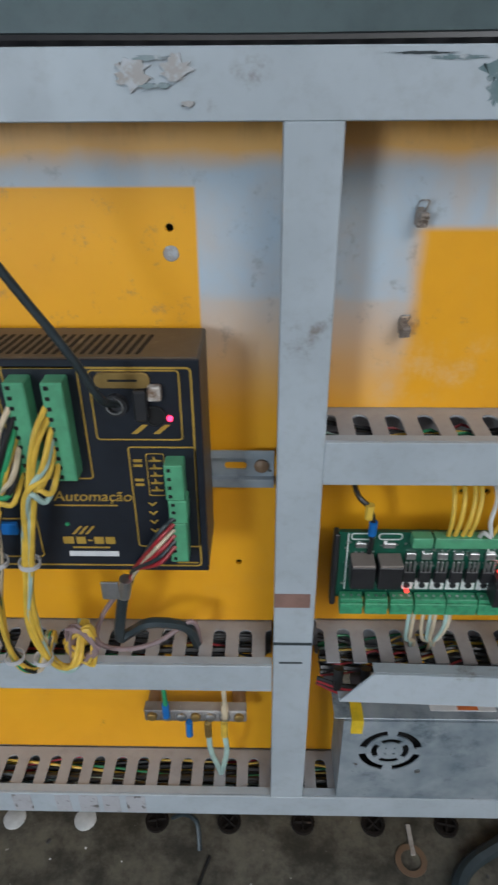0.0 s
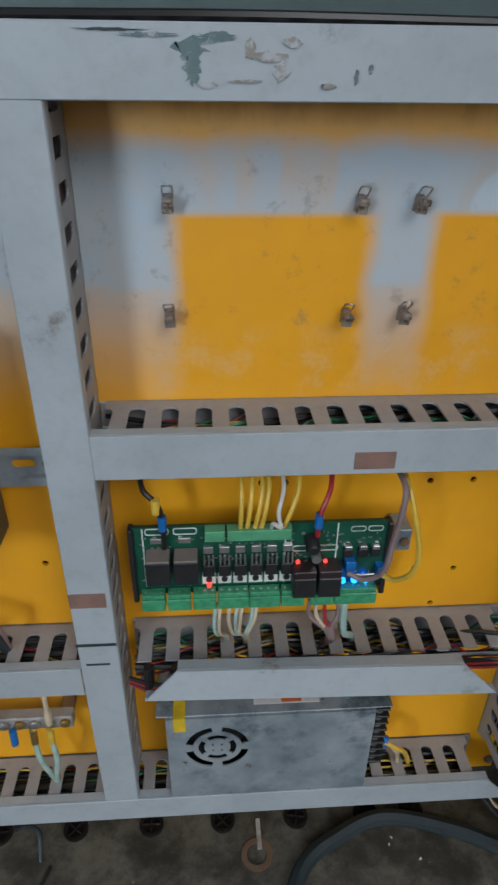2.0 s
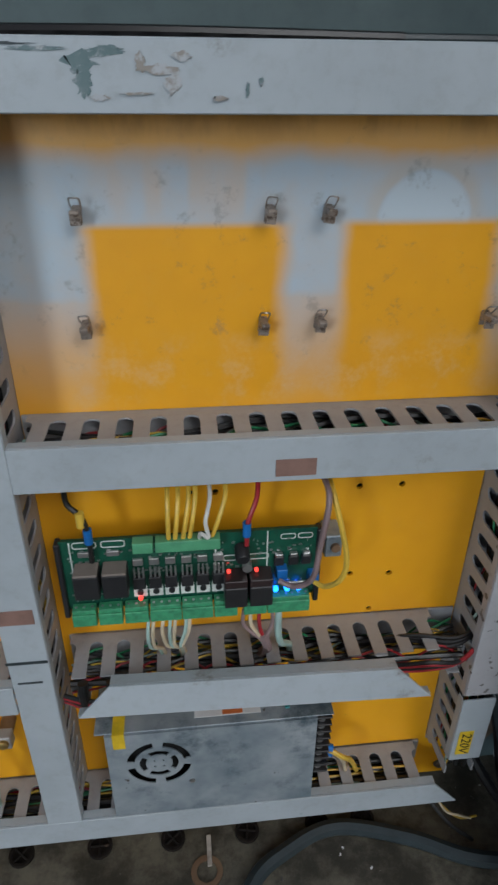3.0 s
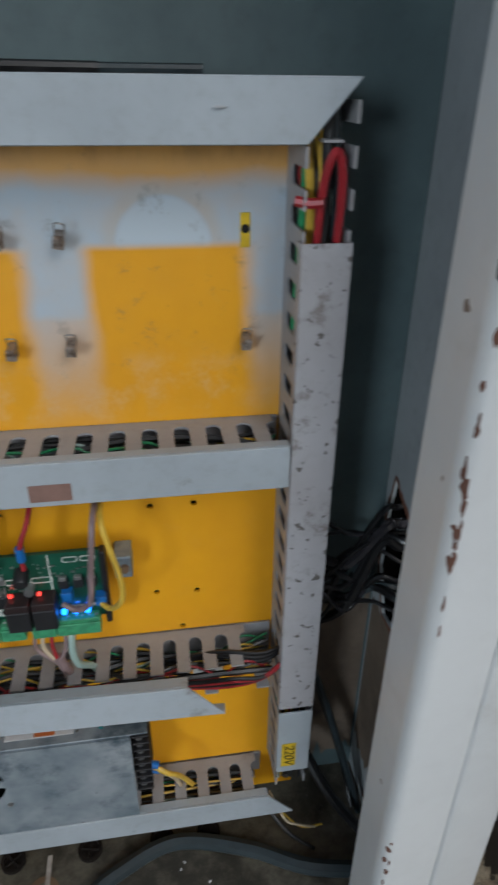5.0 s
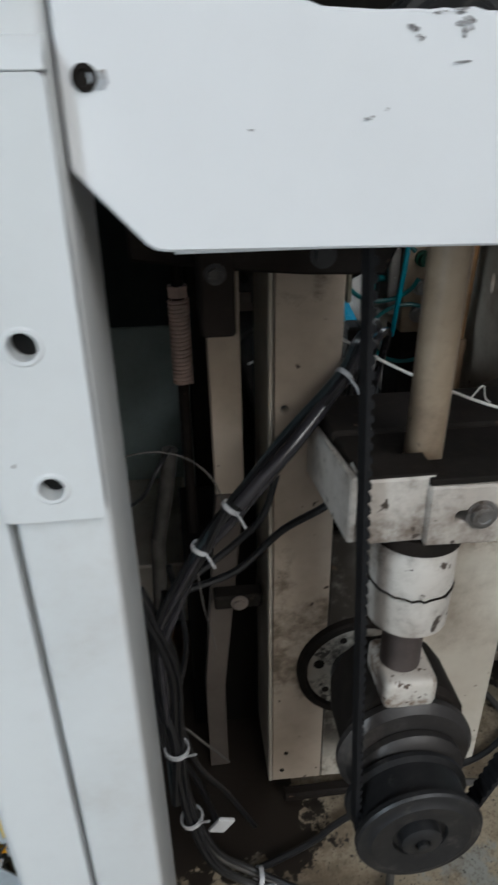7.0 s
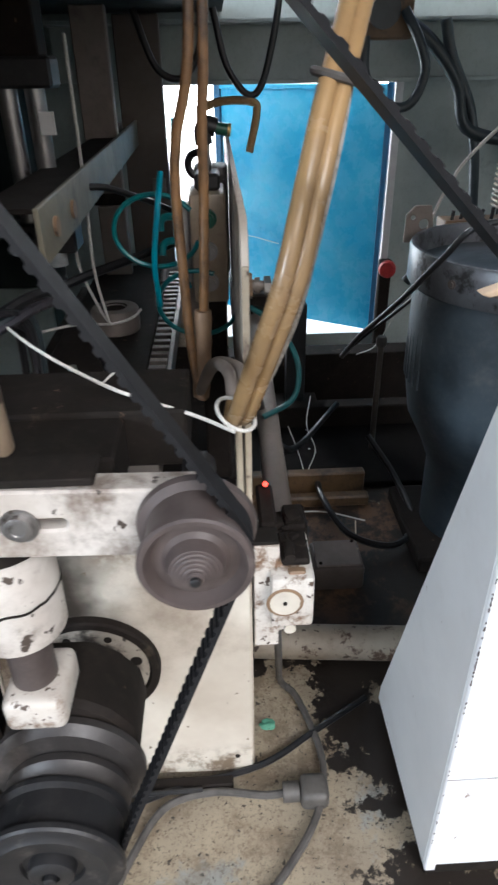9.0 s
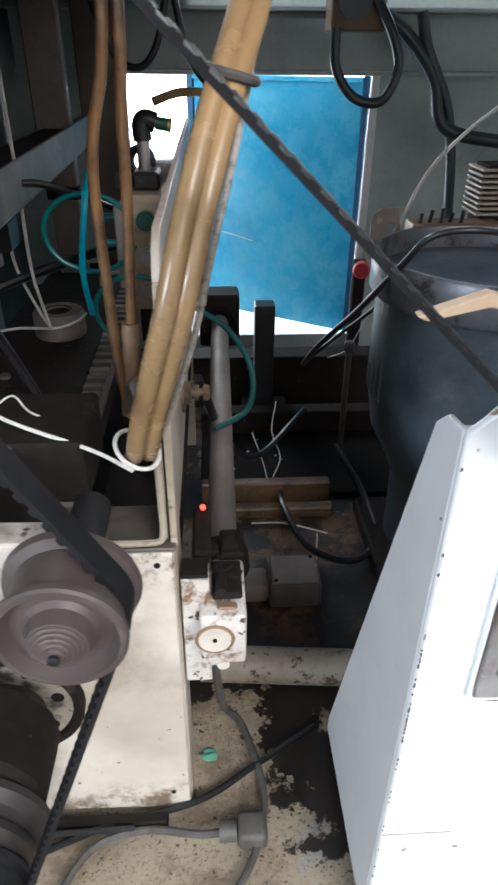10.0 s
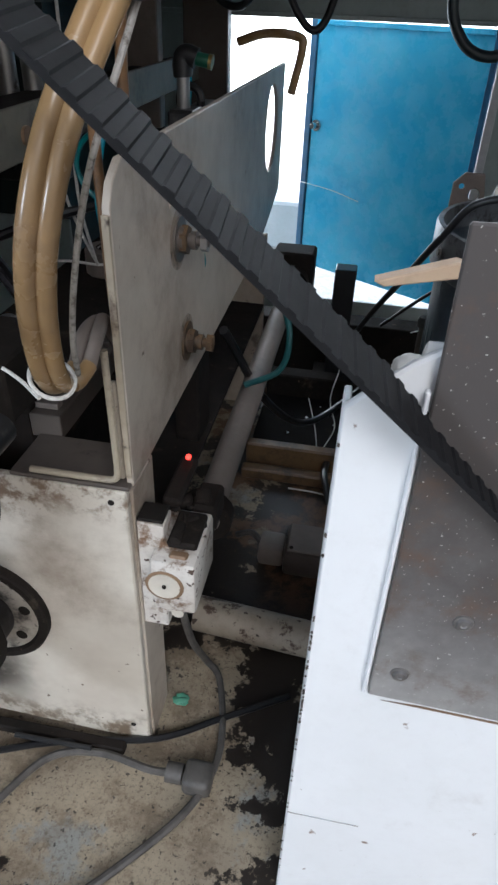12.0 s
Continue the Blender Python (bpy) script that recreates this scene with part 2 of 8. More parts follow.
def plate_paint():
    """Cream paint, blackened with splashed grease beside the turning yoke."""
    k = Nodes("grease_splashed_cream_paint")
    x, _, z = k.xyz()
    c = k.mix(k.ramp(k.noise(9), 0.35, 0.7), (0.58, 0.54, 0.46), (0.47, 0.42, 0.35))
    c = k.mix(k.math("MULTIPLY", k.ramp(k.noise(6, 8, 0.7, offset=3.1), 0.46, 0.80), 0.8), c, (0.19, 0.135, 0.09))
    w = k.math("MULTIPLY", k.math("SUBTRACT", k.noise(14, 5), 0.5), 0.09)
    m = boxmask(k, k.math("ADD", x, w), k.math("ADD", z, w), 0.70, 0.806, 0.05, 0.47, 0.040)
    c = k.mix(k.math("MULTIPLY", m, k.ramp(k.noise(22, 7, 0.7, offset=5.5), 0.2, 0.5)), c, (0.042, 0.035, 0.028))
    top = boxmask(k, x, k.math("ADD", z, w), 0.80, 0.96, 0.335, 0.40, 0.02)
    c = k.mix(k.math("MULTIPLY", top, k.ramp(k.noise(45, 7, 0.7, offset=1.5), 0.42, 0.6)), c, (0.17, 0.115, 0.075))
    foot = boxmask(k, x, k.math("ADD", z, w), 0.74, 0.96, -0.05, 0.035, 0.02)
    c = k.mix(k.math("MULTIPLY", foot, k.ramp(k.noise(40, 7, 0.7, offset=6.5), 0.42, 0.6)), c, (0.16, 0.12, 0.08))
    c = k.mix(k.ramp(k.noise(70, 3, offset=7.7), 0.68, 0.73), c, (0.12, 0.08, 0.05))
    k.bump(k.noise(90, 6), 0.06)
    return k.done(c, k.math("ADD", 0.24, k.math("MULTIPLY", k.noise(30, 5), 0.25)))


def dark_topped_sheet():
    """Bare grey sheet, darker brown towards the top, speckled with pale paint."""
    k = Nodes("dark_topped_speckled_sheet")
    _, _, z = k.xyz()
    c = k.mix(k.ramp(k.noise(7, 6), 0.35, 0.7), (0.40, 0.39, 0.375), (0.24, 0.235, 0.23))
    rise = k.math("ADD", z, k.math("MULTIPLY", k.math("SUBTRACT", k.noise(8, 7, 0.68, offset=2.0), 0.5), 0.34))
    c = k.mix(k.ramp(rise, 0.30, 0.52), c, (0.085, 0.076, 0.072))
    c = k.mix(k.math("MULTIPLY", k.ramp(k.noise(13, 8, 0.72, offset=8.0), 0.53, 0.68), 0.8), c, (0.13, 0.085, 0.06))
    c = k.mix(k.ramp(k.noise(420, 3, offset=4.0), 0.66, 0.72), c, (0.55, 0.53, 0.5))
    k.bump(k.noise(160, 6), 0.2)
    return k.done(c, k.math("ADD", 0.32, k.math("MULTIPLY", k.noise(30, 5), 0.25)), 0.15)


M["darktop"] = dark_topped_sheet()
M["splashed"] = plate_paint()
M["column"] = paint("brown_stained_column_paint", (0.53, 0.45, 0.36), (0.40, 0.33, 0.255), (0.12, 0.09, 0.06), 0.53, 6, 0.45, spots=((0.06, 0.04, 0.03), 80, 0.68), fleck=0.1)
M["flaketube"] = paint("flaked_beige_tube_paint", (0.34, 0.29, 0.225), (0.25, 0.21, 0.16), (0.075, 0.045, 0.03), 0.53, 26, 0.5, spots=((0.05, 0.032, 0.022), 60, 0.64), soft=0.06, fleck=0.3)
M["darkbar"] = paint("dark_greasy_bar", (0.12, 0.10, 0.085), (0.085, 0.07, 0.06), (0.03, 0.025, 0.02), 0.6, 14, 0.4, 0.2)
M["brownplate"] = paint("oil_browned_paint", (0.34, 0.29, 0.23), (0.26, 0.21, 0.16), (0.09, 0.065, 0.045), 0.58, 14, 0.45, spots=((0.08, 0.05, 0.04), 70, 0.68))
M["plateside"] = paint("greasy_plate_paint", (0.51, 0.45, 0.375), (0.40, 0.345, 0.28), (0.16, 0.105, 0.066), 0.45, 5, 0.42, spots=((0.11, 0.07, 0.045), 60, 0.72), fleck=0.12, soft=0.33)
M["railpaint"] = paint("dull_olive_rail_paint", (0.175, 0.16, 0.115), (0.115, 0.105, 0.078), (0.045, 0.038, 0.03), 0.52, 10, 0.55, soft=0.25)
M["galv"] = paint("galvanised_sheet", (0.42, 0.46, 0.49), (0.19, 0.24, 0.275), (0.065, 0.10, 0.125), 0.47, 13, 0.42, 0.3, spots=((0.10, 0.09, 0.075), 90, 0.70), soft=0.2)
M["blockwhite"] = paint("rust_blotched_white_paint", (0.60, 0.57, 0.52), (0.47, 0.42, 0.36), (0.15, 0.085, 0.045), 0.50, 34, 0.42, spots=((0.07, 0.045, 0.03), 110, 0.64), soft=0.14, fleck=0.3)
M["oilrod"] = paint("oil_streaked_rod_paint", (0.38, 0.305, 0.22), (0.25, 0.19, 0.13), (0.11, 0.075, 0.05), 0.50, 12, 0.36, spots=((0.06, 0.042, 0.03), 55, 0.67), soft=0.3, fleck=0.3)
M["steel"] = paint("worn_steel", (0.40, 0.39, 0.38), (0.28, 0.27, 0.26), (0.09, 0.07, 0.055), 0.6, 25, 0.35, 0.85)
M["splashface"] = paint("black_splashed_cream_iron", (0.42, 0.38, 0.32), (0.28, 0.245, 0.20), (0.03, 0.025, 0.02), 0.45, 26, 0.4, spots=((0.03, 0.025, 0.02), 60, 0.62), soft=0.16)
M["tarnish"] = paint("tarnished_sheet", (0.40, 0.385, 0.37), (0.085, 0.078, 0.075), (0.15, 0.085, 0.05), 0.55, 5, 0.40, 0.15, spots=((0.62, 0.60, 0.57), 330, 0.68), soft=0.2)
# black grease, its base lowered further for the shade inside the machine
M["grease"] = paint("greasy_shaded_black_iron", (0.016, 0.012, 0.010), (0.009, 0.0075, 0.006), (0.05, 0.040, 0.028), 0.60, 18, 0.8, 0.0, spots=((0.09, 0.06, 0.04), 80, 0.70))
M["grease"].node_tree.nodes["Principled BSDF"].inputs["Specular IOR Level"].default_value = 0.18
# black for oily parts and for shade painted deep in the machine
M["oilshade"] = paint("oil_and_shade_black", (0.007, 0.006, 0.005), (0.005, 0.004, 0.004), (0.014, 0.011, 0.008), 0.6, 18, 0.85)
M["oilshade"].node_tree.nodes["Principled BSDF"].inputs["Specular IOR Level"].default_value = 0.1
M["darkiron"] = paint("dark_pulley_iron", (0.026, 0.026, 0.027), (0.016, 0.016, 0.017), (0.085, 0.077, 0.070), 0.58, 24, 0.42, 0.35)
M["dustiron"] = paint("dusty_dark_iron", (0.040, 0.036, 0.034), (0.022, 0.020, 0.019), (0.11, 0.098, 0.088), 0.53, 20, 0.42, 0.25, soft=0.22)
M["pulley"] = paint("brown_pulley_iron", (0.092, 0.071, 0.065), (0.06, 0.047, 0.043), (0.16, 0.13, 0.12), 0.58, 24, 0.5, 0.1, soft=0.2)
M["rust"] = paint("rusty_oily_steel", (0.24, 0.155, 0.09), (0.16, 0.10, 0.06), (0.05, 0.035, 0.025), 0.6, 20, 0.5, 0.1)
M["oldbar"] = paint("grey_brown_bar", (0.22, 0.185, 0.16), (0.15, 0.125, 0.105), (0.06, 0.048, 0.04), 0.54, 9, 0.5, soft=0.25)
M["chiprust"] = paint("red_rust", (0.20, 0.085, 0.05), (0.13, 0.06, 0.04), (0.05, 0.03, 0.025), 0.6, 60, 0.7)
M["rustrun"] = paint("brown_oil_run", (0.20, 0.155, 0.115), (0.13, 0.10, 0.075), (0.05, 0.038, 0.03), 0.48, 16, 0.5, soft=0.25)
M["timber"] = paint("oiled_timber", (0.135, 0.08, 0.036), (0.08, 0.048, 0.023), (0.03, 0.02, 0.014), 0.45, 20, 0.5, soft=0.25, fleck=0.35)
M["pale_wood"] = paint("pale_wood", (0.52, 0.38, 0.25), (0.44, 0.31, 0.2), (0.2, 0.13, 0.08), 0.68, 20, 0.6)
M["blue"] = paint("blue_door_paint", (0.042, 0.35, 0.60), (0.11, 0.46, 0.68), (0.022, 0.21, 0.42), 0.56, 4, 0.25, spots=((0.6, 0.68, 0.72), 60, 0.80), soft=0.3)
M["bluedark"] = plain("blue_edge_paint", (0.015, 0.09, 0.19), 0.4)
M["green_grey"] = paint("grey_green_paint", (0.40, 0.455, 0.44), (0.33, 0.38, 0.365), (0.12, 0.11, 0.09), 0.58, 6, 0.5, soft=0.25)
M["hose"] = paint("yellowed_hose", (0.34, 0.215, 0.095), (0.25, 0.160, 0.074), (0.15, 0.105, 0.068), 0.45, 9, 0.24, soft=0.45)
M["amber"] = paint("amber_tube", (0.22, 0.115, 0.045), (0.12, 0.068, 0.034), (0.03, 0.02, 0.014), 0.43, 19, 0.32, soft=0.3)
M["motorpaint"] = paint("dusty_blue_black_paint", (0.055, 0.075, 0.092), (0.022, 0.031, 0.040), (0.15, 0.15, 0.148), 0.56, 9, 0.42, soft=0.3)
M["rimsheet"] = paint("scratched_rim_sheet", (0.17, 0.18, 0.195), (0.10, 0.105, 0.115), (0.03, 0.03, 0.03), 0.50, 18, 0.35, 0.5)
M["cable"] = plain("black_cable", (0.011, 0.011, 0.012), 0.33)
M["gloss"] = plain("glossy_black_tape", (0.034, 0.032, 0.036), 0.13, shift=0.3)
M["greycable"] = plain("grey_cable", (0.085, 0.078, 0.07), 0.55, shift=0.4)
M["slate"] = plain("slate_cable", (0.028, 0.04, 0.045), 0.4)
M["tealold"] = plain("dirty_teal_air_tube", (0.006, 0.070, 0.072), 0.4)
M["teal"] = plain("teal_air_tube", (0.005, 0.16, 0.17), 0.3)
M["cyan"] = plain("cyan_air_tube", (0.01, 0.30, 0.42), 0.3)
M["belt"] = plain("belt_rubber", (0.0155, 0.0155, 0.0165), 0.62, shift=0.25, scale=120)
M["belt"].node_tree.nodes["Principled BSDF"].inputs["Specular IOR Level"].default_value = 0.15
M["w_yellow"] = plain("yellow_wire", (0.72, 0.48, 0.06), 0.4)
M["w_red"] = plain("red_wire", (0.36, 0.022, 0.03), 0.4)
M["w_black"] = plain("black_wire", (0.015, 0.015, 0.015), 0.4)
M["w_green"] = plain("green_wire", (0.04, 0.30, 0.12), 0.4)
M["w_white"] = plain("white_wire", (0.62, 0.62, 0.58), 0.4)
M["w_brown"] = plain("mauve_wire", (0.28, 0.20, 0.20), 0.45)
M["w_pale"] = plain("pale_green_wire", (0.40, 0.55, 0.50), 0.4)
M["w_blue"] = plain("blue_sleeve", (0.02, 0.16, 0.50), 0.4)
M["cream_wire"] = plain("cream_wire", (0.62, 0.52, 0.36), 0.4)
M["term"] = plain("green_terminal", (0.07, 0.33, 0.16), 0.45, shift=0.35, scale=200)
M["term_pale"] = plain("pale_green_terminal", (0.11, 0.36, 0.19), 0.4)
M["pcb"] = plain("green_circuit_board", (0.01, 0.085, 0.05), 0.35, scale=150)
M["blackplastic"] = plain("black_plastic", (0.02, 0.02, 0.022), 0.4)
M["silk"] = plain("white_print", (0.72, 0.74, 0.70), 0.5)
M["navy"] = plain("black_case_print", (0.012, 0.015, 0.022), 0.33)
M["gold"] = plain("gold_print", (0.42, 0.27, 0.04), 0.4)
M["casemetal"] = paint("brown_dusty_case", (0.12, 0.095, 0.07), (0.09, 0.075, 0.055), (0.2, 0.165, 0.12), 0.6, 30, 0.5, 0.2)
M["clipmetal"] = paint("overpainted_clip", (0.34, 0.29, 0.25), (0.22, 0.18, 0.15), (0.10, 0.07, 0.05), 0.5, 160, 0.45, 0.2)
M["smear_green"] = paint("green_black_smear", (0.11, 0.17, 0.18), (0.21, 0.26, 0.27), (0.38, 0.40, 0.42), 0.50, 130, 0.5)
M["smear_tan"] = paint("tan_rubbed_mark", (0.27, 0.245, 0.215), (0.35, 0.335, 0.32), (0.42, 0.44, 0.465), 0.46, 120, 0.5)
M["smear_brown"] = paint("brown_oil_stain", (0.22, 0.165, 0.115), (0.32, 0.26, 0.20), (0.10, 0.07, 0.045), 0.5, 60, 0.4)
M["scuff"] = paint("rubbed_black_scuff", (0.12, 0.11, 0.11), (0.24, 0.23, 0.23), (0.55, 0.55, 0.55), 0.50, 300, 0.5)
M["tape"] = plain("brown_tape", (0.26, 0.155, 0.125), 0.5)
M["yellowtape"] = plain("yellow_tape", (0.75, 0.52, 0.02), 0.4)
M["label"] = plain("white_label", (0.66, 0.66, 0.66), 0.5, shift=0.1)
M["orange"] = plain("orange_print", (0.6, 0.16, 0.04), 0.5)
M["dark_hole"] = plain("dark_recess", (0.008, 0.008, 0.008), 0.9)
M["brass"] = plain("brass", (0.45, 0.30, 0.10), 0.35, 0.8)
M["zip"] = plain("white_nylon", (0.58, 0.58, 0.59), 0.4)
M["cord"] = plain("white_cord", (0.62, 0.6, 0.55), 0.7, scale=400)
M["redplastic"] = plain("red_button_plastic", (0.45, 0.04, 0.04), 0.35)
M["relaycap"] = plain("dark_relay_cap", (0.03, 0.018, 0.018), 0.35)
M["copper"] = plain("dull_copper_wire", (0.62, 0.47, 0.40), 0.45, 0.0)
M["fray"] = paint("frayed_dirty_cord", (0.40, 0.38, 0.35), (0.27, 0.25, 0.22), (0.09, 0.075, 0.06), 0.47, 190, 0.7, soft=0.2)
M["chrome"] = plain("chrome", (0.62, 0.62, 0.62), 0.18, 1.0)
M["led_red"] = glow("red_led", (1.0, 0.06, 0.04), 2.2)
M["led_dim"] = glow("dim_red_lamp", (1.0, 0.05, 0.03), 2.5)
M["led_blue"] = glow("blue_led", (0.03, 0.22, 1.0), 7.0)
M["pink"] = glow("pink_led", (1.0, 0.03, 0.10), 6.0)
M["silver"] = plain("tinned_metal", (0.55, 0.55, 0.55), 0.3, 0.9)
M["outside"] = plain("bright_yard_concrete", (0.78, 0.76, 0.72), 0.7)
M["clearbag"] = plain("milky_plastic", (0.6, 0.6, 0.58), 0.3)
M["greenrag"] = plain("green_scrap", (0.12, 0.36, 0.24), 0.6)

# ---- builders ----
ORIGIN = {}


def thing(name, at, label, category, group="", kind=""):
    ob = new(name)
    ob.location = at
    ob.empty_display_size = 0.02
    ORIGIN[ob] = Vector(at)
    return tagged(ob, label, category, group, kind)


def mesh_of(bm, name, origin, smooth=35):
    bmesh.ops.translate(bm, verts=bm.verts, vec=-Vector(origin))
    bmesh.ops.recalc_face_normals(bm, faces=bm.faces)
    me = bpy.data.meshes.new(name)
    bm.to_mesh(me)
    bm.free()
    if smooth:
        me.shade_smooth()
        me.set_sharp_from_angle(angle=radians(smooth))
    return me


def part(name, bm, material, parent, label="", smooth=35):
    """One mesh, given in world places, as a child of a thing or of a part."""
    origin = ORIGIN[parent]
    ob = new(name, mesh_of(bm, name, origin, smooth))
    ob.data.materials.append(material)
    ob.parent = parent
    ORIGIN[ob] = origin
    return tagged(ob, label)


def solid(name, bm, material, label, category="", group="", kind="", smooth=35, at=(0, 0, 0)):
    """A thing that is a single mesh."""
    ob = new(name, mesh_of(bm, name, at, smooth))
    ob.location = at
    ob.data.materials.append(material)
    ORIGIN[ob] = Vector(at)
    return tagged(ob, label, category, group, kind)


def bevelled(bm, edges, w, seg=1):
    if w:
        bmesh.ops.bevel(bm, geom=edges, offset=w, segments=seg, profile=0.5, affect="EDGES", clamp_overlap=True)


def box(x0, x1, y0, y1, z0, z1, bevel=0.0008, bm=None, seg=1, turn=None):
    b = bmesh.new()
    bmesh.ops.create_cube(b, size=1)
    c = Vector(((x0 + x1) / 2, (y0 + y1) / 2, (z0 + z1) / 2))
    for v in b.verts:
        v.co = Vector((v.co.x * (x1 - x0), v.co.y * (y1 - y0), v.co.z * (z1 - z0)))
    bevelled(b, b.edges[:], bevel, seg)
    for v in b.verts:
        v.co = (turn @ v.co if turn else v.co) + c
    return joined(bm, b)


def joined(bm, b):
    if bm is None:
        return b
    me = bpy.data.meshes.new("tmp")
    b.to_mesh(me)
    b.free()
    bm.from_mesh(me)
    bpy.data.meshes.remove(me)
    return bm


def rod(p, q, r, seg=20, bm=None, r2=None, bevel=0.0):
    p, q = Vector(p), Vector(q)
    b = bmesh.new()
    bmesh.ops.create_cone(b, cap_ends=True, segments=seg, radius1=r, radius2=r if r2 is None else r2, depth=(q - p).length)
    if bevel:
        bevelled(b, [e for e in b.edges if len(e.link_faces) == 2 and any(len(f.verts) > 4 for f in e.link_faces)], bevel, 2)
    m = Matrix.Translation((p + q) / 2) @ (q - p).to_track_quat("Z", "Y").to_matrix().to_4x4()
    bmesh.ops.transform(b, matrix=m, verts=b.verts)
    return joined(bm, b)


def lathe(p, axis, profile, seg=36, bm=None):
    """A turned piece: profile rows of (place along the axis, radius)."""
    q = Vector(axis).to_track_quat("Z", "Y").to_matrix()
    b = bmesh.new()
    rings = []
    for h, r in profile:
        if r < 1e-6:
            rings.append([b.verts.new(Vector(p) + q @ Vector((0, 0, h)))])
        else:
            rings.append([b.verts.new(Vector(p) + q @ Vector((r * math.cos(a), r * math.sin(a), h))) for a in (2 * math.pi * i / seg for i in range(seg))])
    for a, c in zip(rings, rings[1:]):
        for i in range(seg):
            j = (i + 1) % seg
            loop = [a[i % len(a)], a[j % len(a)], c[j % len(c)], c[i % len(c)]]
            uniq = list(dict.fromkeys(loop))
            if len(uniq) > 2:
                b.faces.new(uniq)
    return joined(bm, b)


def spline(pts, n=6):
    pts = [Vector(p) for p in pts]
    if len(pts) < 3:
        return pts
    ext = [2 * pts[0] - pts[1], *pts, 2 * pts[-1] - pts[-2]]
    out = []
    for i in range(1, len(ext) - 2):
        a, b, c, d = ext[i - 1:i + 3]
        for s in range(n):
            t = s / n
            out.append(0.5 * (2 * b + (c - a) * t + (2 * a - 5 * b + 4 * c - d) * t * t + (3 * b - a - 3 * c + d) * t ** 3))
    out.append(pts[-1])
    return out


def tube(pts, r, seg=8, n=6, bm=None, ripple=0.0):
    """A round cable or hose through the points."""
    path = spline(pts, n)
    b = bmesh.new()
    d = (path[1] - path[0]).normalized()
    u = d.orthogonal().normalized()
    rings = []
    for i, p in enumerate(path):
        nd = (path[min(i + 1, len(path) - 1)] - path[max(i - 1, 0)]).normalized()
        u = (d.rotation_difference(nd) @ u).normalized()
        d = nd
        w = d.cross(u)
        rr = r * (1 + ripple * (i % 2))
        rings.append([b.verts.new(p + rr * (math.cos(a) * u + math.sin(a) * w)) for a in (2 * math.pi * k / seg for k in range(seg))])
    for a, c in zip(rings, rings[1:]):
        for k in range(seg):
            b.faces.new((a[k], a[(k + 1) % seg], c[(k + 1) % seg], c[k]))
    b.faces.new(rings[0][::-1])
    b.faces.new(rings[-1])
    return joined(bm, b)


def prism(outline, plane, lo, hi, bevel=0.0, bm=None, holes=()):
    """A flat outline with thickness. plane 'xz': lies across y from lo to hi; 'yz': across x; 'xy': across z. Holes: outlines too."""
    place = {"xz": lambda a, c, h: (a, h, c), "yz": lambda a, c, h: (h, a, c), "xy": lambda a, c, h: (a, c, h)}[plane]
    b = bmesh.new()
    edges = []
    for ring in (outline, *holes):
        vs = [b.verts.new(place(a, c, lo)) for a, c in ring]
        edges += [b.edges.new((vs[i], vs[(i + 1) % len(vs)])) for i in range(len(vs))]
    if holes:
        bmesh.ops.triangle_fill(b, use_beauty=True, use_dissolve=False, edges=edges)
    else:
        b.faces.new(b.verts[:])
    faces = b.faces[:]
    res = bmesh.ops.extrude_face_region(b, geom=faces)
    off = Vector(place(0, 0, hi)) - Vector(place(0, 0, lo))
    bmesh.ops.translate(b, verts=[g for g in res["geom"] if isinstance(g, bmesh.types.BMVert)], vec=off)
    bmesh.ops.recalc_face_normals(b, faces=b.faces)
    if bevel:
        bevelled(b, [e for e in b.edges if len(e.link_faces) == 2 and e.calc_face_angle(0) > 0.6], bevel)
    return joined(bm, b)


def circle(cx, cz, r, n=24):
    return [(cx + r * math.cos(2 * math.pi * i / n), cz + r * math.sin(2 * math.pi * i / n)) for i in range(n)]


def rounded(x0, x1, z0, z1, r, n=5):
    out = []
    for cx, cz, a0 in ((x1 - r, z1 - r, 0), (x0 + r, z1 - r, 90), (x0 + r, z0 + r, 180), (x1 - r, z0 + r, 270)):
        out += [(cx + r * math.cos(radians(a0 + 90 * i / n)), cz + r * math.sin(radians(a0 + 90 * i / n))) for i in range(n + 1)]
    return out


def lettering(words, material, parent, m, size, label=""):
    cu = bpy.data.curves.new("lettering", "FONT")
    cu.body, cu.size, cu.extrude, cu.shear = words, size, 0.0002, 0.2
    tmp = new("lettering_tmp", cu)
    bpy.context.view_layer.update()
    me = bpy.data.meshes.new_from_object(tmp.evaluated_get(bpy.context.evaluated_depsgraph_get()))
    bpy.data.objects.remove(tmp)
    me.transform(Matrix.Translation(-ORIGIN[parent]) @ m)
    ob = new("lettering", me)
    me.materials.clear()
    me.materials.append(material)
    ob.parent = parent
    ORIGIN[ob] = ORIGIN[parent]
    return tagged(ob, label)


def belt(pts, wide, half, thick, bm=None):
    """A flat band along a closed or open run of points; wide: the direction across it."""
    b = bmesh.new()
    wide = Vector(wide).normalized()
    rows = []
    for i, p in enumerate(pts):
        d = (pts[min(i + 1, len(pts) - 1)] - pts[max(i - 1, 0)]).normalized()
        n = d.cross(wide).normalized()
        rows.append([b.verts.new(p + s * half * wide + t * thick / 2 * n) for s, t in ((-1, -1), (1, -1), (1, 1), (-1, 1))])
    for a, c in zip(rows, rows[1:]):
        for k in range(4):
            b.faces.new((a[k], a[(k + 1) % 4], c[(k + 1) % 4], c[k]))
    b.faces.new(rows[0])
    b.faces.new(rows[-1])
    return joined(bm, b)


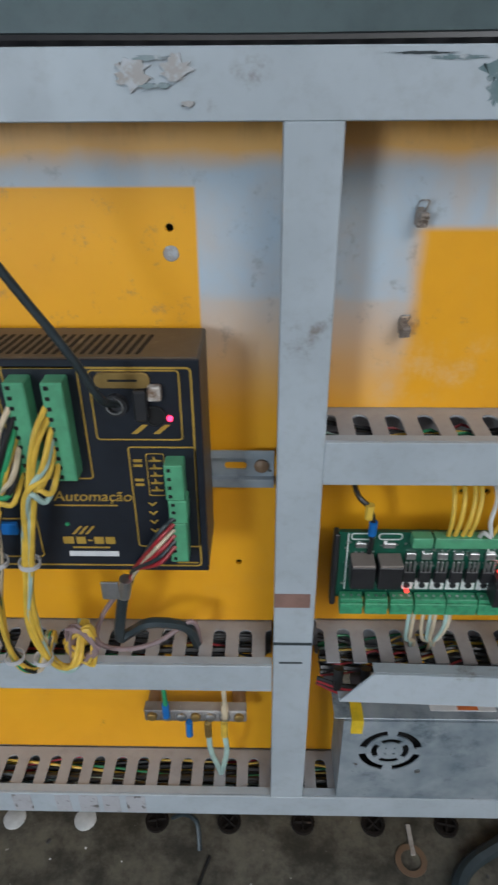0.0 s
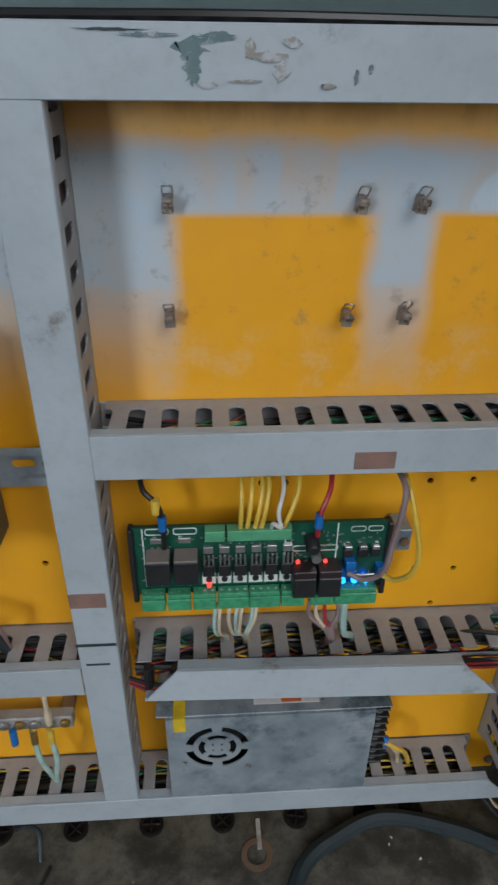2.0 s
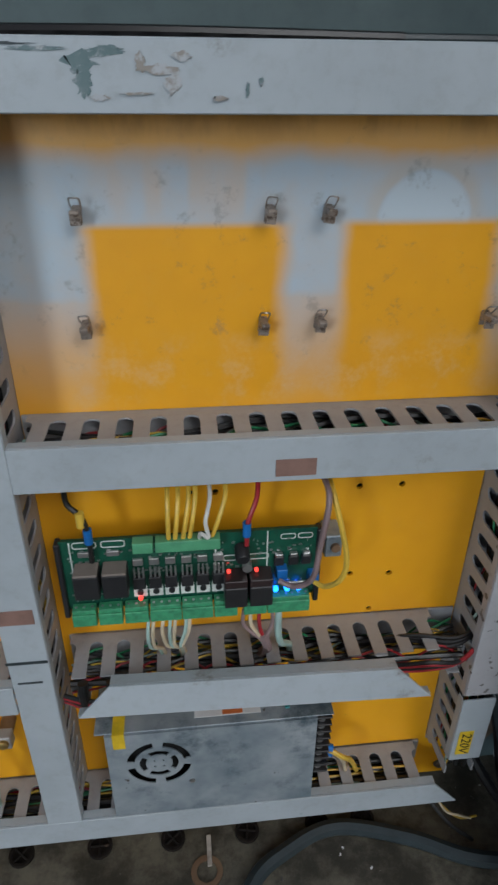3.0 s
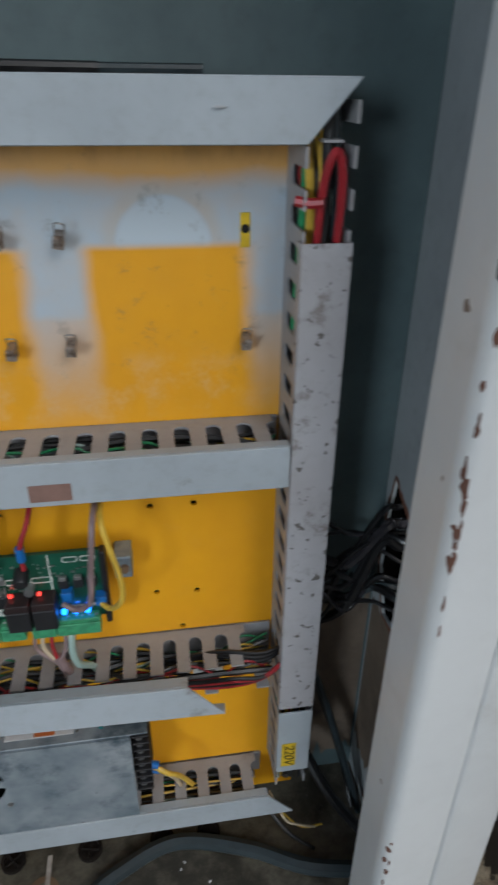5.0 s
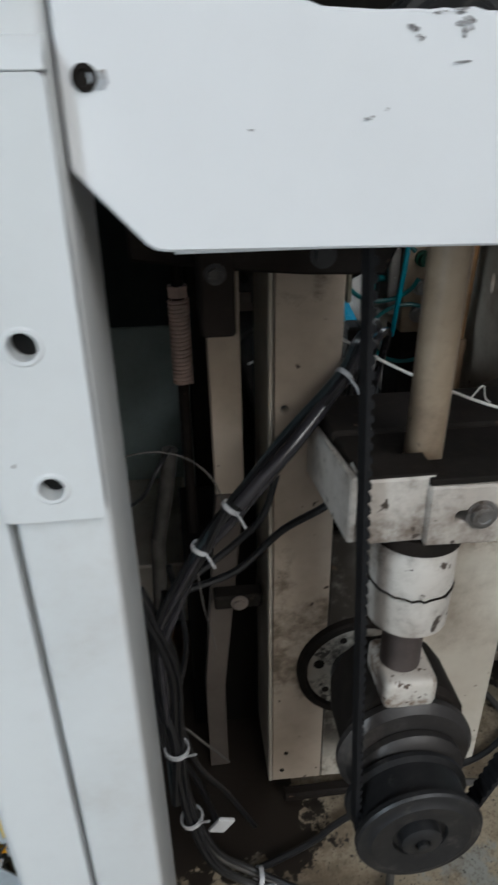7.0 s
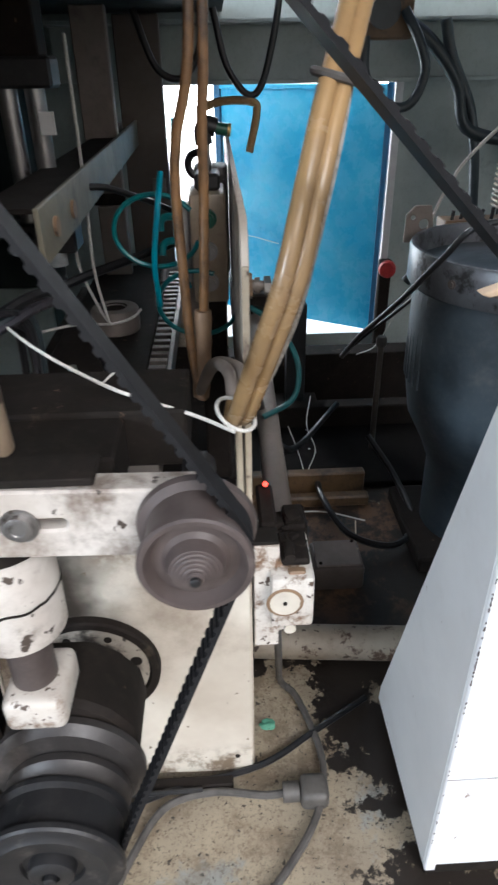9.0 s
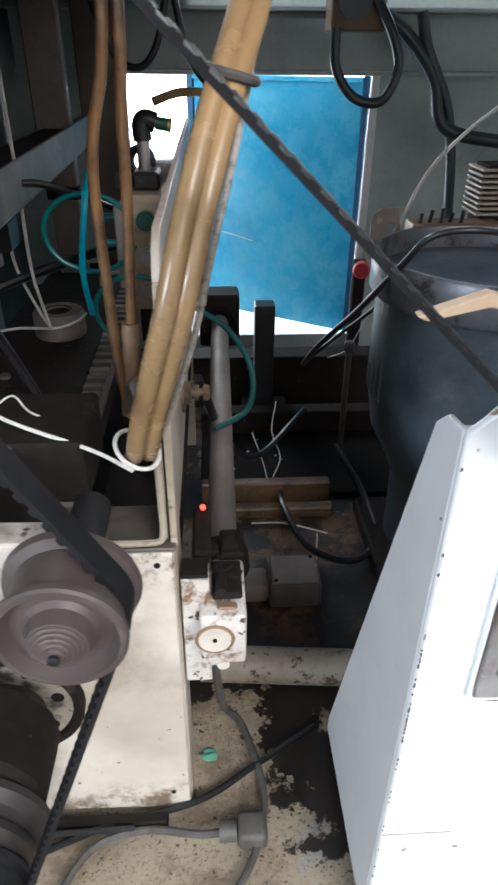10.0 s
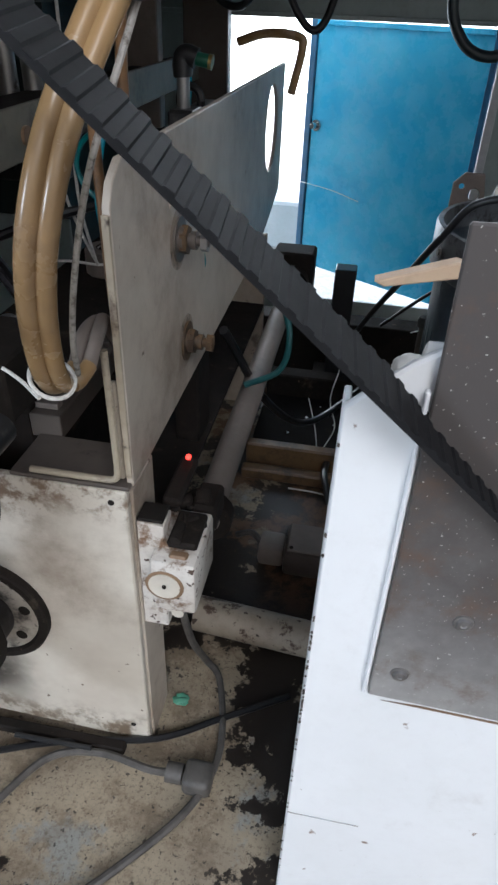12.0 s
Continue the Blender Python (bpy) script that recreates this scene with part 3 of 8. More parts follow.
def teeth(pts, wide, half, offset, pitch, depth, bm=None):
    """Ribs across a band, on the side that offset (a length along its normal) names."""
    b = bmesh.new() if bm is None else bm
    wide = Vector(wide).normalized()
    left = pitch / 2
    for p, q in zip(pts, pts[1:]):
        seg = (q - p).length
        d = (q - p).normalized()
        n = d.cross(wide).normalized() * (1 if offset > 0 else -1)
        while left < seg:
            c = p + d * left + n * abs(offset)
            vs = []
            for h, g in ((0, 0.30), (depth, 0.20)):
                for s, e in ((-1, -1), (1, -1), (1, 1), (-1, 1)):
                    vs.append(b.verts.new(c + n * h + wide * half * s + d * pitch * g * e))
            for f in ((0, 1, 5, 4), (1, 2, 6, 5), (2, 3, 7, 6), (3, 0, 4, 7), (4, 5, 6, 7)):
                b.faces.new([vs[i] for i in f])
            left += pitch
        left -= seg
    return b


def bolt_head(parent, at, axis, r, h, material=None, name="bolt"):
    bm = rod(at, Vector(at) + Vector(axis) * h, r, 6)
    rod(Vector(at) - Vector(axis) * h * 0.1, Vector(at) + Vector(axis) * h * 0.25, r * 1.5, 18, bm)
    return part(name, bm, material or M["steel"], parent)

# ---- setting ----
bm = bmesh.new()
vs = [bm.verts.new(p) for p in ((-40, -40, 0), (40, -40, 0), (40, 40, 0), (-40, 40, 0))]
bm.faces.new(vs)
solid("ground", bm, M["floor"], "oil-stained beige painted concrete floor, flaked and grimy", "floor", kind="structure", smooth=0)
solid("pavement", box(-2, 5, 1.78, 7, -0.02, 0.006, 0), M["outside"], "pale sunlit yard concrete outside the back opening", "pavement", kind="structure")
solid("wall_enclosure", box(-1.0, 0.5305, 0.470, 0.476, 0, 0.90, 0), M["bare"], "blue-grey painted steel back wall of the control enclosure", "wall", kind="structure")
solid("wall_partition", prism([(0.312, 0), (0.479, 0), (0.479, 0.98), (0.312, 0.98)], "yz", 0.531, 0.534, 0, holes=[[(0.404, 0.29), (0.440, 0.285), (0.462, 0.33), (0.459, 0.405), (0.452, 0.440), (0.436, 0.428), (0.404, 0.414), (0.398, 0.35)]]), M["partition"], "grey-white sheet wall beside the control panel with a torn rusty cable opening", "wall", kind="structure")
solid("wall_hall", prism([(-3.2, 0), (0.30, 0), (0.30, 2.0), (-3.2, 2.0)], "xz", -2.48, -2.40, 0, holes=[[(-1.80, 0.72), (-1.15, 0.72), (-1.15, 1.58), (-1.80, 1.58)]]), M["label"], "plain pale wall of the hall with a window opening", "wall", kind="structure")
solid("ceiling_enclosure", box(-1.0, 0.56, 0.33, 0.476, 0.905, 0.911, 0), M["bare"], "steel top sheet of the control enclosure", "ceiling", kind="structure")
solid("wall_left", box(-1.006, -1.0, 0.2, 0.476, 0, 0.91, 0), M["bare"], "blue-grey steel side wall of the control enclosure", "wall", kind="structure")
# the next two tops are added to keep sky light out of the machine
solid("ceiling", box(0.95, 2.1, 0.30, 1.42, 0.98, 0.99, 0), M["tealshade"], "unseen dark top added over the machine to block the sky", "ceiling", kind="structure")
solid("ceiling_low", box(0.206, 0.95, 0.62, 1.645, 0.815, 0.825, 0, bm=box(0.206, 0.53, 0.48, 0.62, 0.815, 0.825, 0)), M["tealshade"], "dark low top added over the bed to block the sky", "ceiling", kind="structure")
solid("wall_machine_left", box(0.20, 0.206, 0.476, 1.0755, 0, 0.826, 0), M["tealshade"], "dark teal inner side sheet of the machine", "wall", kind="structure")
solid("wall_machine_inner", box(0.206, 0.648, 1.0757, 1.0795, 0.40, 0.815, 0), M["tealshade"], "dark teal upper inner sheet of the machine", "wall", kind="structure")
solid("wall_machine_lower", box(0.206, 0.652, 1.070, 1.0755, 0.0, 0.4155, 0.0015), M["tealsheet"], "dull grey-green lower inner sheet of the machine", "wall", kind="structure")
solid("wall_machine_rear", box(0.5345, 0.545, 1.0796, 1.651, 0, 0.82, 0), M["tealshade"], "dark teal rear side sheet of the machine", "wall", kind="structure")
solid("wall_machine_right", box(2.1, 2.106, 0.4, 1.66, 0, 0.98, 0), M["green_grey"], "grey-green side sheet of the machine", "wall", kind="structure")
solid("wall_back", prism([(0.546, 0), (2.1, 0), (2.1, 0.87), (0.546, 0.87)], "xz", 1.645, 1.651, 0, holes=[[(0.75, 0.10), (1.33, 0.10), (1.33, 0.69), (0.75, 0.69)]]), M["green_grey"], "grey-green sheet back wall of the machine with a doorway", "wall", kind="structure")
solid("trim", prism([(1.328, 0.10), (1.345, 0.10), (1.345, 0.705), (0.74, 0.705), (0.74, 0.688), (1.328, 0.688)], "xz", 1.630, 1.645, 0.001), M["label"], "pale worn edge round the doorway", "trim", kind="structure")
# glow added for the bright yard; the unseen side wing lights the blue door
k = Nodes("glowing_yard_backdrop")
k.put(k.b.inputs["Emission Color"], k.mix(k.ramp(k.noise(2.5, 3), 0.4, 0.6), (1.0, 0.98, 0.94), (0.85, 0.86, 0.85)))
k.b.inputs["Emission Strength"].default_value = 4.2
solid("backdrop", box(0.1, 0.2, 1.85, 6.9, 0, 3.5, 0, bm=box(-3, 6, 6.9, 7.0, 0, 3.5, 0)), k.done((0.8, 0.8, 0.78), 0.8), "glowing white yard backdrop with an unseen wing added for light", "backdrop", kind="structure")


# ---- control panel ----
def wall_panel():
    t = thing("mounting_panel", (-0.1, 0.44, 0.04), "yellow painted steel mounting panel with grey overspray and drilled holes", "panel")
    spots = ((0.166, 0.443), (0.186, 0.443), (0.308, 0.441), (0.345, 0.441), (0.308, 0.345), (0.345, 0.343), (-0.062, 0.655), (-0.02, 0.365), (0.035, 0.37), (0.388, 0.665), (0.33, 0.30))
    part("sheet", prism([(-0.95, 0.03), (0.4465, 0.03), (0.4465, 0.745), (-0.95, 0.745)], "xz", 0.438, 0.441, 0, holes=[circle(x, z, 0.0028, 12) for x, z in spots]), M["panel"], t, smooth=0)
    part("strip", box(0.3845, 0.3912, 0.4366, 0.4378, 0.653, 0.676, 0.0003), M["yellowtape"], t, "bare yellow strip left unsprayed")
    part("hole", lathe((0.388, 0.4367, 0.6655), (0, -1, 0), [(0, 0.0032), (0.0004, 0.0030), (0.0004, 0)], 14), M["dark_hole"], t)
    part("seal", lathe((-0.062, 0.4378, 0.638), (0, -1, 0), [(0, 0.0055), (0.0006, 0.005), (0.0008, 0)], 20), M["smear_tan"], t, "grey sprayed washer mark")
    for x, z in ((-0.85, 0.08), (-0.85, 0.70), (0.44, 0.045)):
        bolt_head(t, (x, 0.438, z), (0, -1, 0), 0.004, 0.004)
    for x in (-0.85, -0.3, 0.25):
        part("bracket", box(x, x + 0.03, 0.441, 0.470, 0.70, 0.73), M["bare"], t)
        part("bracket", box(x, x + 0.03, 0.441, 0.470, 0.0, 0.06), M["bare"], t)


wall_panel()
PITCH, FRONT, BACK, WT = 0.024, 0.386, 0.438, 0.0016


def finger_mesh():
    """One tongue of a slotted duct wall, along local x, rooted at y = 0 and reaching to y = -1 depth."""
    h, g, deep = PITCH / 2, 0.0060, BACK - FRONT
    root = 0.012
    out = [(-h, 0), (h, 0), (h, -root)]
    out += [(h - g * math.sin(a) , -root - g * (1 - math.cos(a))) for a in (radians(30), radians(60), radians(90))]
    out += [(h - g, -deep + 0.001), (-(h - g), -deep + 0.001)]
    out += [(-(h - g * math.sin(a)), -root - g * (1 - math.cos(a))) for a in (radians(90), radians(60), radians(30))]
    out += [(-h, -root)]
    return mesh_of(prism(out, "xy", -WT / 2, WT / 2), "finger", (0, 0, 0), 0)


FINGER = finger_mesh()
FINGER.materials.append(M["duct"])


def add_finger(parent, m):
    ob = new("finger", FINGER)
    ob.parent = parent
    ob.matrix_basis = Matrix.Translation(-ORIGIN[parent]) @ m


def duct(a, b, lo, hi, upright, label, cover=True, cover_mat="cover", mitre=(0, 0), skip=()):
    """A slotted wiring duct: runs from a to b (along x, or along z where upright), lo to hi across."""
    mid = (a + b) / 2
    at = ((lo + hi) / 2, BACK, a) if upright else (mid, BACK, lo)
    t = thing("wiring_duct", at, label, "wiring duct", "wiring ducts on the panel")
    if upright:
        part("base", box(lo, hi, BACK - 0.003, BACK - 0.0005, a, b, 0.0003), M["duct"], t)
    else:
        part("base", box(a, b, BACK - 0.003, BACK - 0.0005, lo, hi, 0.0003), M["duct"], t)
    n = int((b - a) / PITCH)
    off = (b - a - n * PITCH) / 2
    for i in range(n):
        s = a + off + (i + 0.5) * PITCH
        for side, e in enumerate((hi - WT / 2, lo + WT / 2)):
            if (i, side) in skip:
                continue
            if upright:
                m = Matrix.Translation((e, BACK - 0.0005, s)) @ pose(0, 0, 0, 0, 90, 0)
            else:
                m = Matrix.Translation((s, BACK - 0.0005, e))
            add_finger(t, m)
    if cover:
        m0, m1 = mitre
        y0, y1 = FRONT - 0.004, FRONT - 0.0015
        if upright:
            out = [(lo - 0.001, a), (hi + 0.001, a), (hi + 0.001, b), (lo - 0.001, b)]
            c = prism(out, "xz", y0, y1, 0.0006)
            box(lo - 0.0012, lo - 0.0002, y1, y1 + 0.008, a, b, 0, c)
            box(hi + 0.0002, hi + 0.0012, y1, y1 + 0.008, a, b, 0, c)
        else:
            out = [(a + m0, lo - 0.001), (b + m1, lo - 0.001), (b, hi + 0.001), (a, hi + 0.001)]
            c = prism(out, "xz", y0, y1, 0.0006)
            box(a + max(m0, 0), b + min(m1, 0), y1, y1 + 0.008, lo - 0.0012, lo - 0.0002, 0, c)
            box(a, b, y1, y1 + 0.008, hi + 0.0002, hi + 0.0012, 0, c)
        part("cover", c, M[cover_mat], t)
    return t


def wires_in(a, b, lo, hi, upright, seed, n=9):
    rng = random.Random(seed)
    cols = ("w_black", "w_yellow", "cable", "w_red", "w_black", "w_green", "w_black", "w_yellow", "cable", "w_black", "w_pale", "w_black", "w_yellow", "w_black", "w_red", "w_black", "w_green")
    mid = (a + b) / 2
    at = ((lo + hi) / 2, BACK - 0.004, a) if upright else (mid, BACK - 0.02, lo + 0.004)
    t = thing("wire_bundle", at, "mixed coloured wires lying inside a slotted duct", "wires", "wire bundles in the ducts")
    for i in range(n):
        pts = []
        tone = cols[i % len(cols)]
        bright = tone not in ("w_black", "cable")
        u0, y0 = lo + 0.008 + (hi - lo - 0.012) * rng.uniform(0.45 if bright else 0.0, 0.9), rng.uniform(BACK - 0.042, BACK - 0.009)
        knots = 15 if bright else 7
        for j in range(knots):
            s = a + 0.004 + (b - a - 0.008) * j / (knots - 1)
            u = min(hi - 0.005, max(lo + 0.005, u0 + (rng.uniform(-0.020, 0.006) if bright else rng.uniform(-0.006, 0.006))))
            y = min(BACK - 0.006, max(BACK - 0.042, y0 + rng.uniform(-0.01, 0.01)))
            pts.append((u, y, s) if upright else (s, y, u))
        part("wire", tube(pts, rng.uniform(0.0009, 0.0014) if bright else rng.uniform(0.0016, 0.0030), 6, 4), M[tone], t)
    return t


D = "grey slotted wiring duct with a "
duct(-0.95, 0.446, 0.7225, 0.755, False, D + "scuffed mitred grey cover", mitre=(0, -0.030))
duct(0.096, 0.7215, 0.012, 0.043, True, D + "scratched upright cover, taped")
duct(0.044, 0.414, 0.488, 0.5215, False, D + "clean grey cover")
duct(-0.95, 0.010, 0.262, 0.293, False, D + "grey cover")
duct(0.050, 0.414, 0.262, 0.296, False, "grey slotted wiring duct, its cover pulled off", cover=False, skip=((14, 0), (13, 1)))
duct(-0.95, 0.408, 0.064, 0.095, False, D + "whitish dusty mitred cover", mitre=(0, 0.028))
v = duct(0.098, 0.755, 0.416, 0.447, True, "grey slotted wiring duct, its speckled cover ending short", cover=False)
for z0, z1, mt in ((0.233, 0.666, "cover_dirty"), (0.136, 0.226, "cover")):
    c = prism([(0.415, z0), (0.448, z0), (0.448, z1), (0.415, z1)], "xz", FRONT - 0.004, FRONT - 0.0015, 0.0006)
    box(0.4148, 0.4158, FRONT - 0.0015, FRONT + 0.0065, z0, z1, 0, c)
    box(0.4472, 0.4482, FRONT - 0.0015, FRONT + 0.0065, z0, z1, 0, c)
    part("cover", c, M[mt], v, "speckled stained cover" if mt == "cover_dirty" else "short clean cover")
for i, (a, b, lo, hi, up) in enumerate(((-0.95, 0.40, 0.7225, 0.755, False), (0.044, 0.414, 0.488, 0.519, False), (-0.95, 0.008, 0.262, 0.293, False), (0.050, 0.414, 0.262, 0.296, False), (-0.95, 0.40, 0.064, 0.095, False), (0.10, 0.72, 0.012, 0.043, True), (0.10, 0.74, 0.416, 0.447, True))):
    wires_in(a, b, lo, hi, up, 11 + i, 20)


def sticker(name, x0, x1, z0, z1, mt, label, y=FRONT - 0.0048):
    return solid(name, box(x0, x1, y, y + 0.0007, z0, z1, 0.0002), M[mt], label, "tape")


sticker("tape_patch", 0.011, 0.040, 0.366, 0.381, "tape", "brown tape patch stuck on the upright duct cover")
sticker("tape_patch", 0.2265, 0.256, 0.4915, 0.5055, "tape", "brown tape patch stuck on a duct cover")
lab = sticker("voltage_label", 0.4195, 0.434, 0.146, 0.181, "yellowtape", "yellow voltage sticker with black figures")
lettering("220V", M["w_black"], lab, Matrix.Translation((0.4225, FRONT - 0.0049, 0.179)) @ pose(0, 0, 0, 0, 90, 0) @ pose(0, 0, 0, 90, 0, 0), 0.0145)
for i, (x, w) in enumerate(((-0.30, 0.012), (-0.26, 0.02), (-0.215, 0.016), (-0.19, 0.02), (-0.165, 0.018), (-0.14, 0.02))):
    sticker("marking_tape", x, x + w, 0.066, 0.094, "cover_dirty", "faded paper marking strip on the bottom duct")
sticker("pen_mark", 0.010, 0.0435, 0.322, 0.325, "slate", "dark pen line across the upright duct cover")
sticker("pen_mark", 0.016, 0.036, 0.299, 0.301, "slate", "short dark pen line across the upright duct cover")


def smear(x, z, w, h, mt, seed, label):
    q = random.Random(seed)
    out = [(x + w * q.uniform(0.45, 1.1) * math.cos(a), z + h * q.uniform(0.45, 1.1) * math.sin(a)) for a in (i * math.pi / 13 for i in range(26))]
    return solid("paint_smear", prism(out, "xz", FRONT - 0.0043 - 0.00008 * (seed - 40), FRONT - 0.0041), M[mt], label, "stain", "stains on the duct covers")


for i, (x, z, w, h, mt) in enumerate(((0.120, 0.745, 0.010, 0.006, "smear_green"), (0.121, 0.736, 0.006, 0.008, "smear_green"), (0.133, 0.7495, 0.012, 0.003, "smear_green"), (0.100, 0.7505, 0.018, 0.0013, "smear_green"), (0.080, 0.7525, 0.020, 0.0009, "slate"), (0.135, 0.751, 0.008, 0.0016, "smear_green"), (0.128, 0.729, 0.006, 0.0022, "smear_tan"), (0.160, 0.742, 0.013, 0.0028, "smear_tan"), (0.166, 0.736, 0.005, 0.007, "smear_tan"), (0.171, 0.748, 0.006, 0.003, "smear_tan"), (0.150, 0.745, 0.003, 0.005, "smear_tan"), (0.205, 0.733, 0.0012, 0.004, "smear_green"), (0.212, 0.737, 0.0012, 0.003, "smear_green"), (0.148, 0.731, 0.009, 0.0010, "smear_tan"), (0.190, 0.729, 0.005, 0.0014, "smear_tan"), (-0.068, 0.744, 0.012, 0.009, "smear_tan"), (-0.046, 0.746, 0.010, 0.007, "smear_tan"), (-0.058, 0.751, 0.012, 0.0015, "smear_green"), (-0.060, 0.7385, 0.006, 0.0016, "smear_green"), (-0.052, 0.7385, 0.004, 0.0016, "smear_green"), (-0.040, 0.730, 0.005, 0.0018, "smear_tan"), (0.365, 0.741, 0.004, 0.0012, "smear_tan"))):
    smear(x, z, w, h, mt, 40 + i, "dark rubbed stain on a duct cover")


def fallen_cover():
    """The duct cover that lies loose on the power supply, leaning forward."""
    out = [(0.066, 0.000), (0.360, 0.000), (0.330, 0.031), (0.094, 0.031)]
    m = Matrix.Translation((0, 0.358, 0.2835)) @ pose(0, 0, 0, -8, -0.6, -2)
    t = thing("duct_cover", (0.21, 0.362, 0.262), "loose grey duct cover with mitred ends on the power supply", "duct cover")
    for nm, c in (("face", prism(out, "xz", -0.0012, 0.0012, 0.0006)), ("lip", box(0.094, 0.330, 0.0013, 0.013, 0.0296, 0.031, 0.0003)), ("lip", box(0.066, 0.360, 0.0013, 0.010, 0.000, 0.0016, 0.0003))):
        bmesh.ops.transform(c, matrix=m, verts=c.verts)
        part(nm, c, M["cover"], t)


fallen_cover()


def mount_clip(x, z, q):
    """A bent spring clip: a narrow strip standing off the panel, a folded saddle and a wire bail above it."""
    t = thing("wire_clip", (x, 0.4378, z), "small bent metal clip on the panel, overpainted", "clip", "metal clips on the panel")
    turn = pose(0, 0, 0, 0, q.uniform(-9, 9), 0).to_3x3()
    strip = [(0.4378, -0.010), (0.4362, -0.010), (0.4345, -0.004), (0.428, -0.0025), (0.4205, -0.0015), (0.4195, 0.003), (0.4215, 0.0045), (0.4290, 0.0030), (0.4350, 0.0045), (0.4378, 0.0055)]
    b = prism([(u, z + w) for u, w in strip], "yz", x - 0.0040, x + 0.0040, 0.0005)
    box(x - 0.0052, x + 0.0052, 0.4255, 0.4285, z - 0.0095, z - 0.0005, 0.0008, b)
    bail = tube([(x - 0.0042, 0.434, z + 0.003), (x - 0.0044, 0.427, z + 0.0125), (x, 0.425, z + 0.0140), (x + 0.0044, 0.427, z + 0.0125), (x + 0.0042, 0.434, z + 0.003)], 0.0008, 6, 4)
    c = Vector((x, 0.4378, z))
    for m, nm, mt in ((b, "saddle", "clipmetal"), (bail, "bail", "steel")):
        for u in m.verts:
            d = turn @ (u.co - c)
            u.co = c + Vector((d.x * 0.72, d.y, d.z * 0.72))
        part(nm, m, M[mt], t)


clip_random = random.Random(17)
for x, z in ((0.102, 0.664), (0.2255, 0.6635), (0.2645, 0.6635), (0.0995, 0.589), (0.2225, 0.588), (0.263, 0.589), (0.388, 0.588)):
    mount_clip(x, z, clip_random)


def din_rail():
    t = thing("din_rail", (-0.1, 0.438, 0.451), "galvanised mounting rail behind the controller", "rail")
    b = prism([(-0.30, 0.458), (0.010, 0.458), (0.010, 0.479), (-0.30, 0.479)], "xz", 0.4365, 0.4379, 0, holes=[rounded(x, x + 0.018, 0.465, 0.472, 0.003, 3) for x in (-0.25, -0.03)])
    box(-0.30, 0.010, 0.4310, 0.4379, 0.4570, 0.4585, 0, b)
    box(-0.30, 0.010, 0.4310, 0.4379, 0.4785, 0.4800, 0, b)
    box(-0.30, 0.010, 0.4305, 0.4318, 0.4510, 0.4582, 0, b)
    box(-0.30, 0.010, 0.4305, 0.4318, 0.4788, 0.4860, 0, b)
    part("profile", b, M["galv"], t)
    part("screw", lathe((0.0, 0.4365, 0.4685), (0, -1, 0), [(0, 0.006), (0.002, 0.006), (0.004, 0.003), (0.004, 0)], 16), M["rust"], t)


din_rail()


def strip_box(x0, x1, z0, z1, y, w, mt, parent, name="printed_line"):
    """A printed rectangular outline with rounded corners."""
    b = prism(rounded(x0, x1, z0, z1, w * 3), "xz", y - 0.0004, y, 0, holes=[rounded(x0 + w, x1 - w, z0 + w, z1 - w, w * 2)])
    return part(name, b, M[mt], parent, smooth=0)


def plug(parent, x, z0, z1, n, y, mt, w=0.016, deep=0.014):
    """A pluggable terminal block with a row of openings."""
    b = box(x, x + w, y - deep, y, z0, z1, 0.0008)
    ob = part("terminal_block", b, M[mt], parent, "pale green plug-in terminal block")
    p = (z1 - z0) / n
    b = None
    for i in range(n):
        z = z0 + (i + 0.5) * p
        b = box(x + 0.002, x + w * 0.36, y - deep - 0.0006, y - deep + 0.001, z - p * 0.18, z + p * 0.2, 0.0003, b)
    part("socket_row", b, M["dark_hole"], ob)
    return ob


